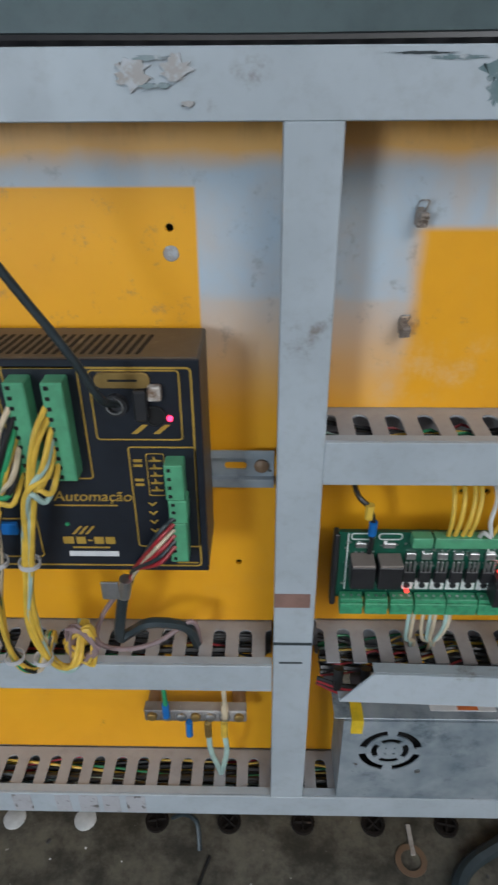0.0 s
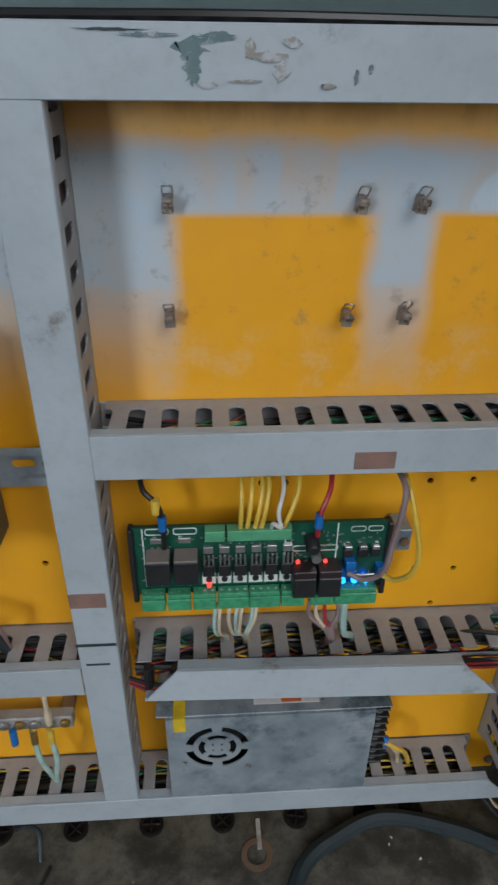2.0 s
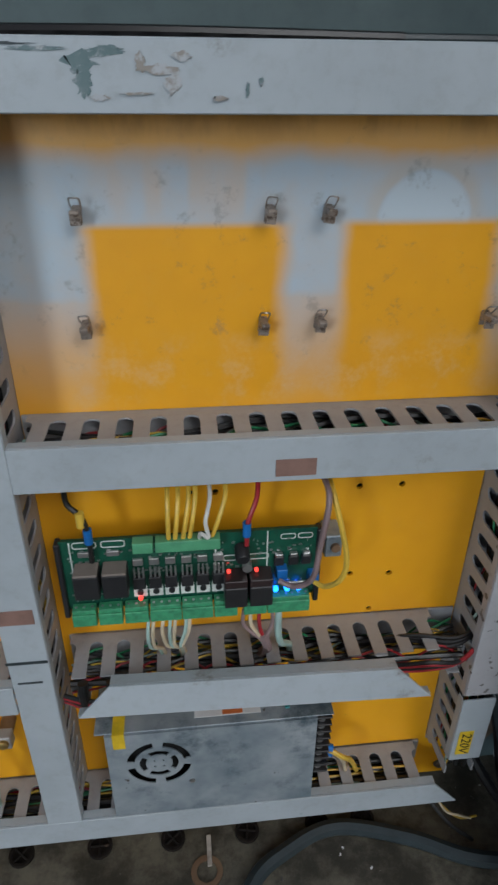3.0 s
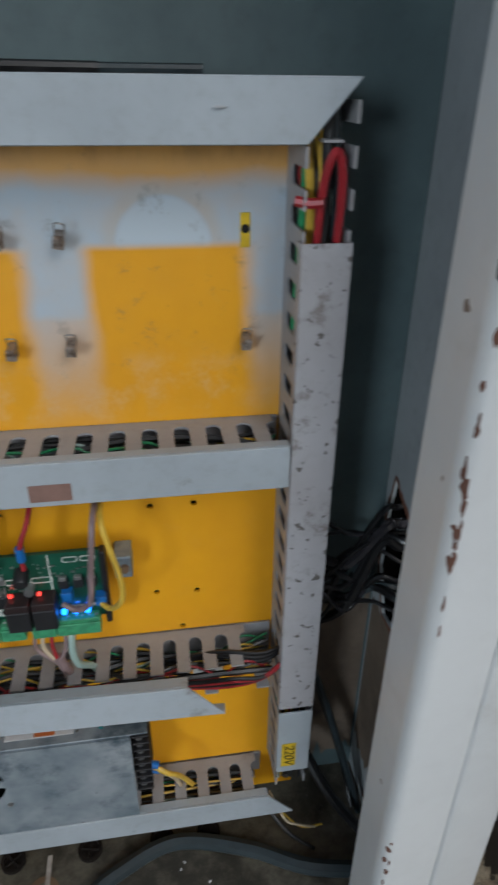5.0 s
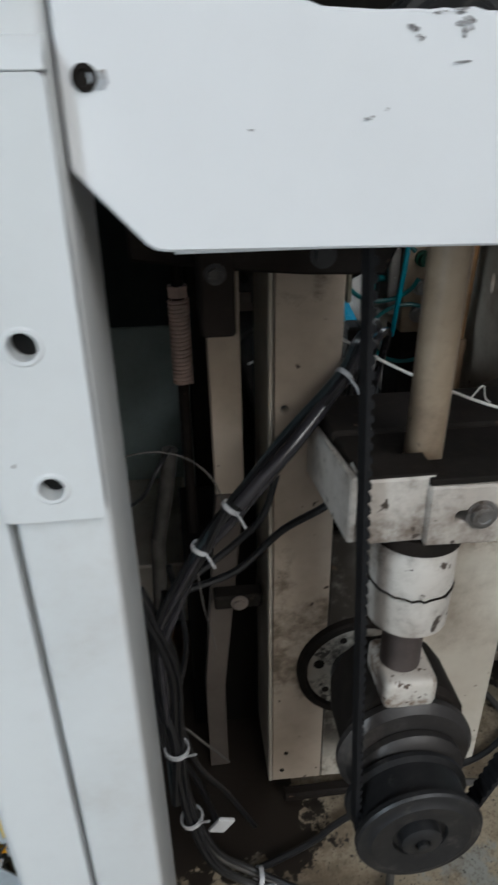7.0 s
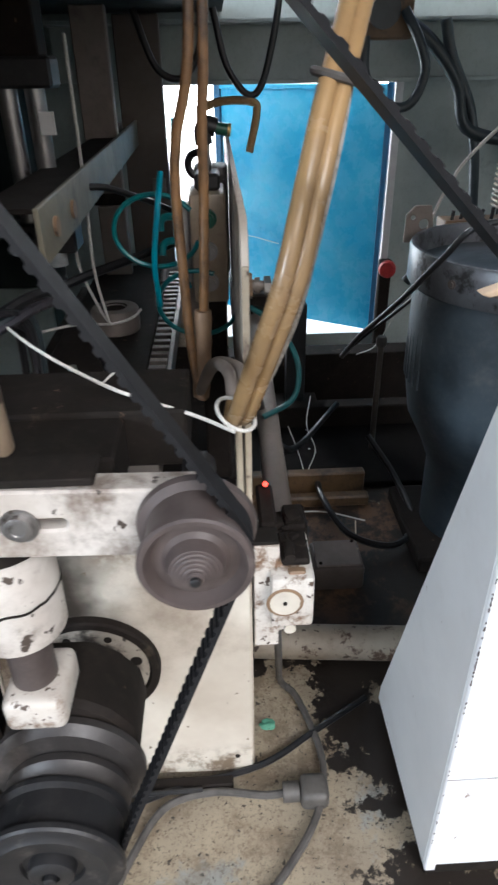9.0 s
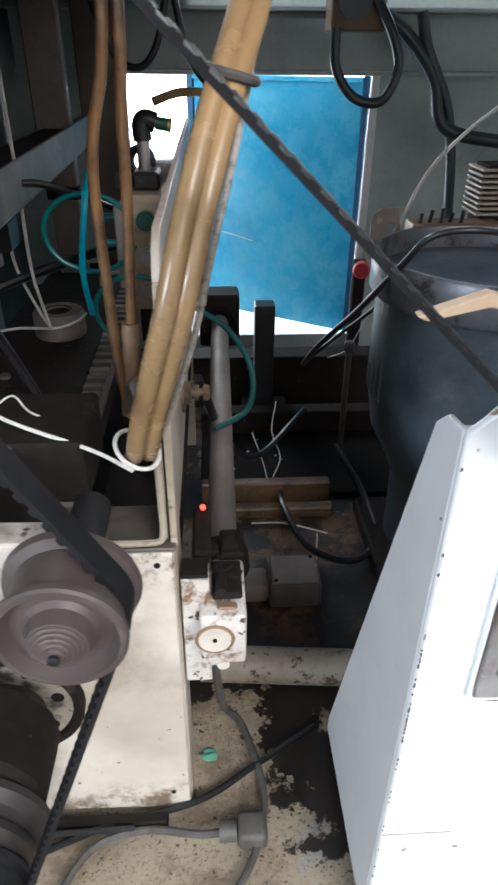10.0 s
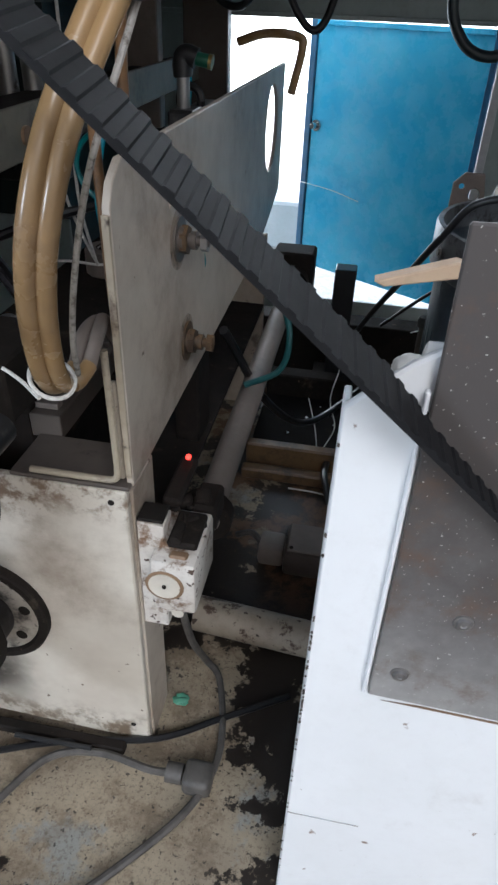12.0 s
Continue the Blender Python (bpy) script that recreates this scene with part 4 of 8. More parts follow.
def controller():
    y = 0.374
    t = thing("motor_controller", (-0.13, 0.43, 0.412), "black boxed controller with gold printed outlines on the mounting rail", "controller")
    x0, x1, z0, z1 = -0.30, -0.040, 0.412, 0.588
    part("case", box(x0, x1, y + 0.002, 0.431, z0, z1, 0.0015), M["casemetal"], t)
    part("front_plate", box(x0, x1, y - 0.0005, y + 0.002, z0, z1, 0.0008), M["navy"], t)
    for i in range(36):
        x = x0 + 0.008 + i * 0.0060
        part("vent_slot", prism([(x, 0.382), (x + 0.0026, 0.382), (x + 0.0076, 0.416), (x + 0.0050, 0.416)], "xy", z1, z1 + 0.0004), M["dark_hole"], t, smooth=0)
    f = y - 0.0005
    strip_box(x0 + 0.004, x1 - 0.005, z0 + 0.005, z1 - 0.005, f, 0.0013, "gold", t)
    strip_box(-0.112, -0.053, 0.529, 0.581, f, 0.001, "gold", t)
    strip_box(-0.092, -0.045, 0.436, 0.524, f, 0.001, "gold", t)
    strip_box(-0.168, -0.118, 0.497, 0.583, f, 0.001, "gold", t)
    strip_box(-0.260, -0.172, 0.497, 0.583, f, 0.001, "gold", t)
    strip_box(-0.215, -0.165, 0.425, 0.462, f, 0.001, "gold", t)
    plug(t, -0.163, 0.506, 0.578, 10, f, "term_pale", 0.014)
    plug(t, -0.139, 0.504, 0.578, 10, f, "term_pale", 0.014)
    for dx, lo, hi, n in ((0.0, 0.4885, 0.517, 4), (0.0012, 0.4685, 0.4880, 3), (0.0, 0.433, 0.4680, 5)):
        plug(t, -0.066 + dx, lo, hi, n, f, "term_pale", 0.013)
    lettering("Automação", M["gold"], t, Matrix.Translation((-0.150, f - 0.0002, 0.478)) @ pose(0, 0, 0, 90, 0, 0), 0.0122)
    b = None
    for q in ((-0.150, -0.104, 0.4735, 0.4746), (-0.1485, -0.1405, 0.4385, 0.4450), (-0.1385, -0.1315, 0.4385, 0.4450), (-0.1300, -0.1265, 0.4410, 0.4424), (-0.1250, -0.1180, 0.4385, 0.4450), (-0.1165, -0.1095, 0.4385, 0.4450), (-0.142, -0.114, 0.4342, 0.4356), (-0.064, -0.048, 0.4200, 0.4212)):
        b = box(q[0], q[1], f - 0.0004, f, q[2], q[3], 0, b)
    part("printed_bar", b, M["gold"], t, "gold bars of unreadable print")
    part("serial_label", box(-0.1457, -0.108, f - 0.0004, f, 0.4265, 0.4312, 0), M["label"], t, "white serial strip")
    for i in range(3):
        x = -0.141 + i * 0.0048
        part("printed_slash", prism([(x, 0.4475), (x + 0.0022, 0.4475), (x + 0.0085, 0.4550), (x + 0.0063, 0.4550)], "xz", f - 0.0004, f), M["gold"], t, smooth=0)
    for x in (-0.088, -0.073):
        part("printed_slash", prism([(x, 0.534), (x + 0.004, 0.534), (x + 0.012, 0.541), (x + 0.008, 0.541)], "xz", f - 0.0004, f), M["gold"], t, smooth=0)
    strip_box(-0.0800, -0.0672, 0.483, 0.5185, f, 0.0006, "gold", t, "printed_symbol")
    for i in range(5):
        z = 0.487 + i * 0.0062
        part("printed_symbol", prism([(-0.0780, z), (-0.0700, z), (-0.0690, z + 0.0012), (-0.0735, z + 0.0016), (-0.0742, z + 0.0040), (-0.0752, z + 0.0040), (-0.0752, z + 0.0012), (-0.0780, z + 0.0012)], "xz", f - 0.0004, f), M["gold"], t, smooth=0)
    for z in (0.5125, 0.5085, 0.4965, 0.4925):
        part("printed_symbol", box(-0.0890, -0.0830, f - 0.0004, f, z - 0.0010, z + 0.0010, 0), M["gold"], t)
    for z in (0.476, 0.468, 0.460, 0.452):
        part("printed_symbol", prism([(-0.0820, z + 0.0010), (-0.0805, z + 0.0010), (-0.0785, z - 0.0008), (-0.0765, z + 0.0012), (-0.0750, z + 0.0012), (-0.0785, z - 0.0024)], "xz", f - 0.0004, f), M["gold"], t, smooth=0)
    part("socket", lathe((-0.096, f, 0.556), (0, -1, 0), [(0, 0.0085), (0.003, 0.0080), (0.003, 0.0045), (0.001, 0.0045), (0.001, 0)], 24), M["blackplastic"], t)
    part("socket_ring", lathe((-0.096, f - 0.003, 0.556), (0, -1, 0), [(0, 0.0060), (0.0012, 0.0058), (0.0012, 0.0046), (0, 0.0045)], 24), M["chrome"], t)
    part("plug_body", box(-0.0835, -0.0745, f - 0.006, f, 0.546, 0.568, 0.0012), M["blackplastic"], t)
    part("socket", lathe((-0.071, f, 0.548), (0, -1, 0), [(0, 0.0075), (0.002, 0.0075), (0.002, 0.006), (0.0005, 0.006), (0.0005, 0)], 24), M["dark_hole"], t)
    part("nameplate", prism(rounded(-0.108, -0.072, 0.5685, 0.5795, 0.0050), "xz", f - 0.0020, f, 0.0004), M["brass"], t, "scratched brass-coloured plate")
    part("connector", box(-0.0735, -0.0650, f - 0.006, f, 0.561, 0.5715, 0.0008), M["blockwhite"], t, "speckled bright connector")
    part("plate_slot", box(-0.099, -0.080, f - 0.0024, f - 0.0019, 0.5735, 0.5750, 0), M["dark_hole"], t)
    part("indicator", lathe((-0.061, f, 0.546), (0, -1, 0), [(0, 0.0020), (0.0015, 0.0018), (0.002, 0)], 14), M["pink"], t, "lit pink indicator")
    part("indicator", lathe((-0.143, f, 0.457), (0, -1, 0), [(0, 0.0016), (0.001, 0.0015), (0.0015, 0)], 10), M["w_green"], t)
    part("switch", box(-0.192, -0.180, f - 0.004, f, 0.449, 0.459, 0.0005), M["w_blue"], t, "blue switch block")


controller()


def run(name, pts, r, mt, label, cat="cable", n=6, seg=8, group=""):
    at = Vector(pts[0])
    return solid(name, tube(pts, r, seg, n), M[mt], label, cat, group, at=at)


run("data_cable", [(-0.20, 0.24, 0.79), (-0.155, 0.31, 0.70), (-0.124, 0.33, 0.637), (-0.107, 0.335, 0.604), (-0.098, 0.345, 0.575), (-0.096, 0.372, 0.557)], 0.0027, "slate", "grey cable plugged into the black controller")


def harness(name, label, routes, parent_at):
    t = thing(name, parent_at, label, "wires")
    for pts, r, mt in routes:
        part("wire", tube(pts, r, 7, 6), M[mt], t)
    return t


rng = random.Random(4)
routes = []
for i in range(8):
    j = lambda s=0.0032: rng.uniform(-s, s)
    z0 = 0.512 + 0.007 * i
    routes.append(([(-0.137 + j(0.001), 0.362, z0), (-0.143 + j(), 0.350, z0 - 0.018), (-0.155 + j(), 0.348 + j(), 0.500), (-0.168 + j(), 0.352 + j(), 0.440), (-0.178 + j(), 0.355 + j(), 0.370), (-0.172 + j(), 0.358 + j(), 0.325), (-0.155 + j(), 0.365 + j(), 0.315 + j()), (-0.150 + j(), 0.385, 0.345), (-0.160 + j(), 0.410, 0.290)], 0.0021, "w_yellow" if i % 4 else "w_pale"))
w = harness("wire_harness", "yellow wires tied in a bundle, hanging from the controller", routes, (-0.16, 0.41, 0.29))
for z, x in ((0.436, -0.169), (0.335, -0.176)):
    part("zip_tie", lathe((x, 0.354, z - 0.002), (0.08, 0, 1), [(0, 0.0070), (0, 0.0080), (0.004, 0.0080), (0.004, 0.0070), (0, 0.0070)], 18), M["zip"], w, "white zip tie")
routes = []
for i in range(8):
    z0 = 0.512 + 0.007 * i
    routes.append(([(-0.161 + j(0.001), 0.362, z0), (-0.168 + j(), 0.350, z0 - 0.02), (-0.180 + j(), 0.350 + j(), 0.49), (-0.192 + j(), 0.352 + j(), 0.44), (-0.204 + j(), 0.355 + j(), 0.36), (-0.198 + j(), 0.36 + j(), 0.32), (-0.186 + j(), 0.366 + j(), 0.310), (-0.18 + j(), 0.385, 0.33), (-0.19, 0.412, 0.288)], 0.0021, ("w_yellow", "w_green", "w_black", "cream_wire")[i % 4]))
w = harness("wire_harness", "green, yellow and black wires tied in a bundle", routes, (-0.19, 0.412, 0.288))
for z, x in ((0.436, -0.193), (0.335, -0.2)):
    part("zip_tie", lathe((x, 0.355, z - 0.002), (0.08, 0, 1), [(0, 0.0070), (0, 0.0080), (0.004, 0.0080), (0.004, 0.0070), (0, 0.0070)], 18), M["zip"], w, "white zip tie")
routes = []
for i in range(4):
    pts = []
    for q in range(15):
        a = q * 2.1 + i
        pts.append((-0.150 + 0.014 * math.cos(a) + j(0.002), 0.372 + j(0.004), 0.330 + 0.022 * math.sin(a) + j(0.003)))
    routes.append((pts, 0.0015, "w_yellow" if i % 2 else "w_brown"))
harness("wire_coil", "spare yellow wire coiled up in front of the duct", routes, (-0.15, 0.372, 0.3))
routes = []
for i, mt in enumerate(("w_red", "slate", "w_red", "cream_wire", "w_red", "slate")):
    z0 = 0.448 + 0.005 * i
    routes.append(([(-0.062, 0.360, z0), (-0.074, 0.352, z0 - 0.01), (-0.098 + j(0.002), 0.375, 0.410 + j(0.002)), (-0.106 + j(0.002), 0.385, 0.39), (-0.114 + j(0.002), 0.386, 0.365)], 0.0016, mt))
routes.append(([(-0.110, 0.384, 0.385), (-0.118, 0.388, 0.350), (-0.124, 0.395, 0.315), (-0.115, 0.398, 0.318), (-0.095, 0.395, 0.333), (-0.065, 0.398, 0.325), (-0.058, 0.41, 0.29)], 0.0048, "slate"))
routes.append(([(-0.112, 0.384, 0.385), (-0.135, 0.390, 0.345), (-0.143, 0.392, 0.312), (-0.12, 0.392, 0.303), (-0.09, 0.395, 0.31), (-0.06, 0.40, 0.33), (-0.055, 0.41, 0.29)], 0.0022, "w_brown"))
w = harness("signal_cable", "grey cable with red and blue cores wired to the controller", routes, (-0.06, 0.41, 0.29))
part("foil_tab", box(-0.128, -0.114, 0.3785, 0.3805, 0.376, 0.394, 0.0004), M["silver"], w, "crumpled foil screen")
part("shield", tube([(-0.108, 0.382, 0.395), (-0.112, 0.384, 0.375)], 0.0055, 10), M["silver"], w)


def bus_bar():
    t = thing("earth_bar", (-0.064, 0.438, 0.183), "grey metal earth bar with screw terminals and crimped wires", "terminal bar")
    part("bar", box(-0.116, -0.014, 0.408, 0.420, 0.181, 0.197, 0.001), M["tarnish"], t)
    for x in (-0.108, -0.022):
        part("standoff", rod((x, 0.438, 0.189), (x, 0.42, 0.189), 0.007, 16), M["rust"], t)
    for i in range(7):
        x = -0.108 + i * 0.0145
        part("screw", lathe((x, 0.408, 0.190), (0, -1, 0), [(0, 0.005), (0.003, 0.005), (0.004, 0.0035), (0.004, 0)], 14), M["silver" if i % 3 else "brass"], t)
    for x, zt, mt, slv in ((-0.093, 0.262, "w_green", "w_blue"), (-0.035, 0.262, "cream_wire", "cream_wire")):
        part("wire", tube([(x, 0.404, 0.196), (x, 0.405, 0.22), (x - 0.003, 0.415, zt)], 0.0024, 7), M[mt], t)
        part("sleeve", rod((x, 0.404, 0.194), (x, 0.405, 0.212), 0.0036, 10), M[slv], t, "crimp sleeve")
    for x, mt, slv in ((-0.052, "w_pale", "brass"), (-0.036, "w_pale", "w_yellow"), (-0.071, "w_blue", "w_blue")):
        part("sleeve", rod((x, 0.404, 0.186), (x, 0.402, 0.168), 0.0036, 10), M[slv], t, "crimp sleeve")
        if mt == "w_pale":
            part("wire", tube([(x, 0.402, 0.17), (x + 0.002, 0.400, 0.145), (-0.041 + (x + 0.044) * 0.3, 0.402, 0.115), (-0.042, 0.41, 0.09)], 0.0028, 7), M[mt], t)


bus_bar()


def circuit_board():
    y = 0.404
    t = thing("relay_board", (0.165, 0.43, 0.352), "green relay circuit board with terminal blocks and lit lamps", "circuit board")
    part("board", box(0.062, 0.266, y, y + 0.0016, 0.360, 0.427, 0), M["pcb"], t)
    part("holder_rail", box(0.060, 0.270, y + 0.003, 0.414, 0.3535, 0.361, 0.001), M["pcb"], t)
    part("holder_rail", box(0.060, 0.270, y + 0.003, 0.412, 0.4215, 0.4245, 0.001), M["pcb"], t)
    part("holder_back", box(0.075, 0.255, 0.4145, 0.4375, 0.368, 0.392, 0.001), M["blackplastic"], t)
    for x0, x1 in ((0.0585, 0.063), (0.2655, 0.270)):
        part("end_cap", box(x0, x1, y - 0.003, 0.412, 0.350, 0.426, 0.001), M["blackplastic"], t)
    part("relay_base", box(0.2755, 0.290, 0.412, 0.436, 0.388, 0.410, 0.001), M["galv"], t, "galvanised bracket at the board's end")
    part("bolt", rod((0.284, 0.412, 0.399), (0.284, 0.409, 0.399), 0.004, 12), M["rust"], t)
    for i in range(2):
        x = 0.072 + i * 0.022
        r = part("relay", box(x, x + 0.0195, y - 0.017, y, 0.3810, 0.404, 0.0008), M["blackplastic"], t)
        # the lit upper face of the relay is put into a lighter brown
        part("relay_top", box(x + 0.0005, x + 0.019, y - 0.0168, y - 0.0005, 0.4041, 0.4062, 0.0005), M["oldbar"], r, "relay top coloured brown for the light on it")
        strip_box(x, x + 0.0190, 0.4195, 0.4262, y - 0.0002, 0.0009, "silk", t, "printed_frame")
        part("resistor", box(x + 0.004, x + 0.014, y - 0.003, y, 0.4125, 0.4175, 0.0005), M["silver"], t)
    for i in range(6):
        x = 0.1165 + i * 0.0128
        q = part("transistor", box(x, x + 0.0100, y - 0.006, y - 0.001, 0.379, 0.3905, 0.0005), M["blackplastic"], t)
        for s in range(3):
            part("leg", box(x + 0.001 + s * 0.0035, x + 0.0025 + s * 0.0035, y - 0.005, y - 0.003, 0.3905, 0.400, 0), M["silver"], q)
        part("chip", box(x + 0.001, x + 0.009, y - 0.003, y, 0.401, 0.4075, 0.0004), M["silver"], t)
        part("mount_pad", box(x - 0.0005, x + 0.0105, y - 0.0012, y, 0.3675, 0.3785, 0), M["silk"], t)
        part("led_socket", rod((x + 0.005, y, 0.373), (x + 0.005, y - 0.003, 0.373), 0.0026, 10), M["blackplastic"], t)
    part("lamp", lathe((0.1215, y - 0.004, 0.369), (0, -1, 0), [(0, 0.0020), (0.002, 0.0018), (0.003, 0)], 12), M["led_red"], t, "lit red lamp")
    for i in range(2):
        x = 0.1895 + i * 0.0205
        r = part("relay", box(x, x + 0.0185, y - 0.018, y, 0.363, 0.3835, 0.0008), M["blackplastic"], t)
        part("relay_top", box(x, x + 0.0185, y - 0.0175, y, 0.3835, 0.3905, 0.0006), M["relaycap"], r, "dark relay cap")
        strip_box(x, x + 0.0170, 0.3985, 0.4045, y - 0.0002, 0.0008, "silk", t, "printed_frame")
        part("lamp", lathe((x + 0.004 + i * 0.002, y - 0.006, 0.393), (0, -1, 0), [(0, 0.0018), (0.002, 0.0016), (0.003, 0)], 12), M["led_red"], t, "lit red lamp")
    part("capacitor", lathe((0.2045, y, 0.412), (0, -1, -0.3), [(0, 0.006), (0.012, 0.006), (0.0135, 0.005), (0.0135, 0)], 18), M["blackplastic"], t)
    part("capacitor", rod((0.2085, y, 0.396), (0.2085, y - 0.009, 0.396), 0.004, 14), M["silver"], t)
    for i in range(3):
        part("indicator", lathe((0.2325 + i * 0.0095, y - 0.004, 0.3695), (0, -1, 0), [(0, 0.0026), (0.003, 0.0022), (0.004, 0)], 12), M["led_blue"], t, "lit blue lamp")
    for x, z in ((0.233, 0.388), (0.2595, 0.381)):
        part("trimmer", box(x, x + 0.0085, y - 0.009, y, z - 0.006, z + 0.004, 0.0005), M["w_blue"], t, "blue trimmer")
    for x in (0.231, 0.243, 0.2535):
        q = part("chip", box(x, x + 0.008, y - 0.004, y, 0.3925, 0.401, 0.0005), M["blackplastic"], t)
        part("solder", box(x + 0.001, x + 0.007, y - 0.0045, y, 0.401, 0.4045, 0.0004), M["silver"], q)
    part("heat_sink", box(0.238, 0.263, y - 0.006, y - 0.004, 0.3735, 0.376, 0.0004), M["silver"], t)
    for x in (0.236, 0.250):
        strip_box(x, x + 0.0125, 0.417, 0.4225, y, 0.0008, "silk", t, "printed_frame")
    for x0, x1 in ((0.0695, 0.0705), (0.183, 0.184), (0.225, 0.226)):
        part("printed_line", box(x0, x1, y - 0.0005, y, 0.366, 0.426, 0), M["silk"], t)
    for x0, n in ((0.066, 3), (0.087, 3), (0.108, 3), (0.1285, 4), (0.1545, 4), (0.181, 3), (0.2055, 3), (0.2255, 3), (0.2435, 2)):
        w = n * 0.0064 if n != 2 else 0.0175
        b = part("terminal", box(x0, x0 + w, y - 0.012, y, 0.3485, 0.3605, 0.0006), M["term"], t)
        part("terminal_front", box(x0 + 0.0003, x0 + w - 0.0003, y - 0.0105, y - 0.001, 0.3605, 0.3645, 0.0005), M["term"], b)
        for s in range(max(n, 3)):
            part("screw", rod((x0 + (s + 0.5) * w / max(n, 3), y - 0.006, 0.3645), (x0 + (s + 0.5) * w / max(n, 3), y - 0.006, 0.3650), 0.0012, 8), M["silver"], b)
    q = random.Random(21)
    b = None
    for i in range(150):
        x, z, w = q.uniform(0.066, 0.262), q.choice((0.3665, 0.3705, 0.395, 0.4065, 0.4035, 0.3735, 0.3925, 0.4095, 0.414, 0.4165)) + q.uniform(-0.0012, 0.0012), q.uniform(0.0006, 0.003)
        b = box(x, x + w, y - 0.0009, y + 0.0002, z, z + q.uniform(0.0006, 0.0016), 0, b)
    part("solder_marks", b, M["silver"], t, "scattered solder joints and small parts", smooth=0)["kind"] = "stuff"
    for x0, x1 in ((0.119, 0.135), (0.1365, 0.187)):
        part("terminal", box(x0, x1, y - 0.010, y, 0.4185, 0.4285, 0.0006), M["term_pale"], t, "pale green terminal row")


circuit_board()
routes = []
for a, b, mt in ((0.148, 0.147, "w_yellow"), (0.156, 0.152, "w_yellow"), (0.164, 0.158, "w_yellow"), (0.169, 0.163, "w_yellow"), (0.192, 0.180, "w_yellow")):
    routes.append(([(a, 0.418, 0.474), (a, 0.404, 0.463), ((a + b) / 2, 0.397, 0.445), (b, 0.399, 0.426)], 0.0019, mt))
routes.append(([(0.180, 0.418, 0.474), (0.180, 0.402, 0.462), (0.176, 0.395, 0.445), (0.178, 0.393, 0.432), (0.172, 0.393, 0.436), (0.171, 0.398, 0.427)], 0.0017, "w_white"))
routes.append(([(0.219, 0.418, 0.474), (0.216, 0.402, 0.460), (0.209, 0.396, 0.442), (0.208, 0.398, 0.418)], 0.0021, "w_red"))
routes.append(([(0.070, 0.418, 0.474), (0.074, 0.402, 0.464), (0.083, 0.398, 0.455), (0.087, 0.397, 0.44), (0.087, 0.399, 0.41)], 0.0022, "w_black"))
routes.append(([(0.268, 0.410, 0.474), (0.267, 0.380, 0.47), (0.262, 0.376, 0.43), (0.258, 0.377, 0.398), (0.246, 0.385, 0.383), (0.234, 0.392, 0.384)], 0.0024, "w_brown"))
routes.append(([(0.272, 0.410, 0.474), (0.273, 0.384, 0.465), (0.283, 0.376, 0.42), (0.282, 0.378, 0.395), (0.272, 0.388, 0.378), (0.264, 0.396, 0.377)], 0.0023, "w_yellow"))
w = harness("supply_wires", "yellow, red, white and mauve wires feeding the relay board", routes, (0.17, 0.418, 0.474))
for x, z, mt in ((0.208, 0.436, "w_blue"), (0.087, 0.438, "w_blue"), (0.083, 0.454, "w_yellow")):
    part("sleeve", rod((x, 0.3972, z - 0.008), (x, 0.3968, z + 0.005), 0.0034, 10), M[mt], w, "crimp sleeve")
routes = []
for a, b, mt in ((0.127, 0.133, "w_pale"), (0.131, 0.136, "cream_wire"), (0.139, 0.150, "cream_wire"), (0.145, 0.151, "w_pale"), (0.149, 0.152, "cream_wire"), (0.158, 0.153, "w_pale"), (0.161, 0.154, "cream_wire")):
    routes.append(([(a, 0.398, 0.350), (a - 0.002, 0.393, 0.335), ((a + b) / 2 - 0.004, 0.394, 0.318), (b, 0.402, 0.306), (b + 0.002, 0.41, 0.285)], 0.0016, mt))
for a, b, mt in ((0.212, 0.222, "cream_wire"), (0.219, 0.223, "w_red"), (0.230, 0.224, "w_brown"), (0.206, 0.221, "w_brown")):
    routes.append(([(a, 0.398, 0.350), (a, 0.394, 0.335), (b, 0.392, 0.318), (b + 0.003, 0.398, 0.298), (b, 0.41, 0.28)], 0.0017, mt))
routes.append(([(0.222, 0.393, 0.325), (0.226, 0.394, 0.31), (0.227, 0.401, 0.297), (0.222, 0.412, 0.28)], 0.0044, "w_brown"))
routes.append(([(0.236, 0.398, 0.350), (0.235, 0.392, 0.33), (0.238, 0.394, 0.312), (0.247, 0.402, 0.30), (0.25, 0.412, 0.28)], 0.0031, "w_pale"))
harness("output_wires", "pale green, cream and brown wires dropping into the duct", routes, (0.18, 0.41, 0.285))


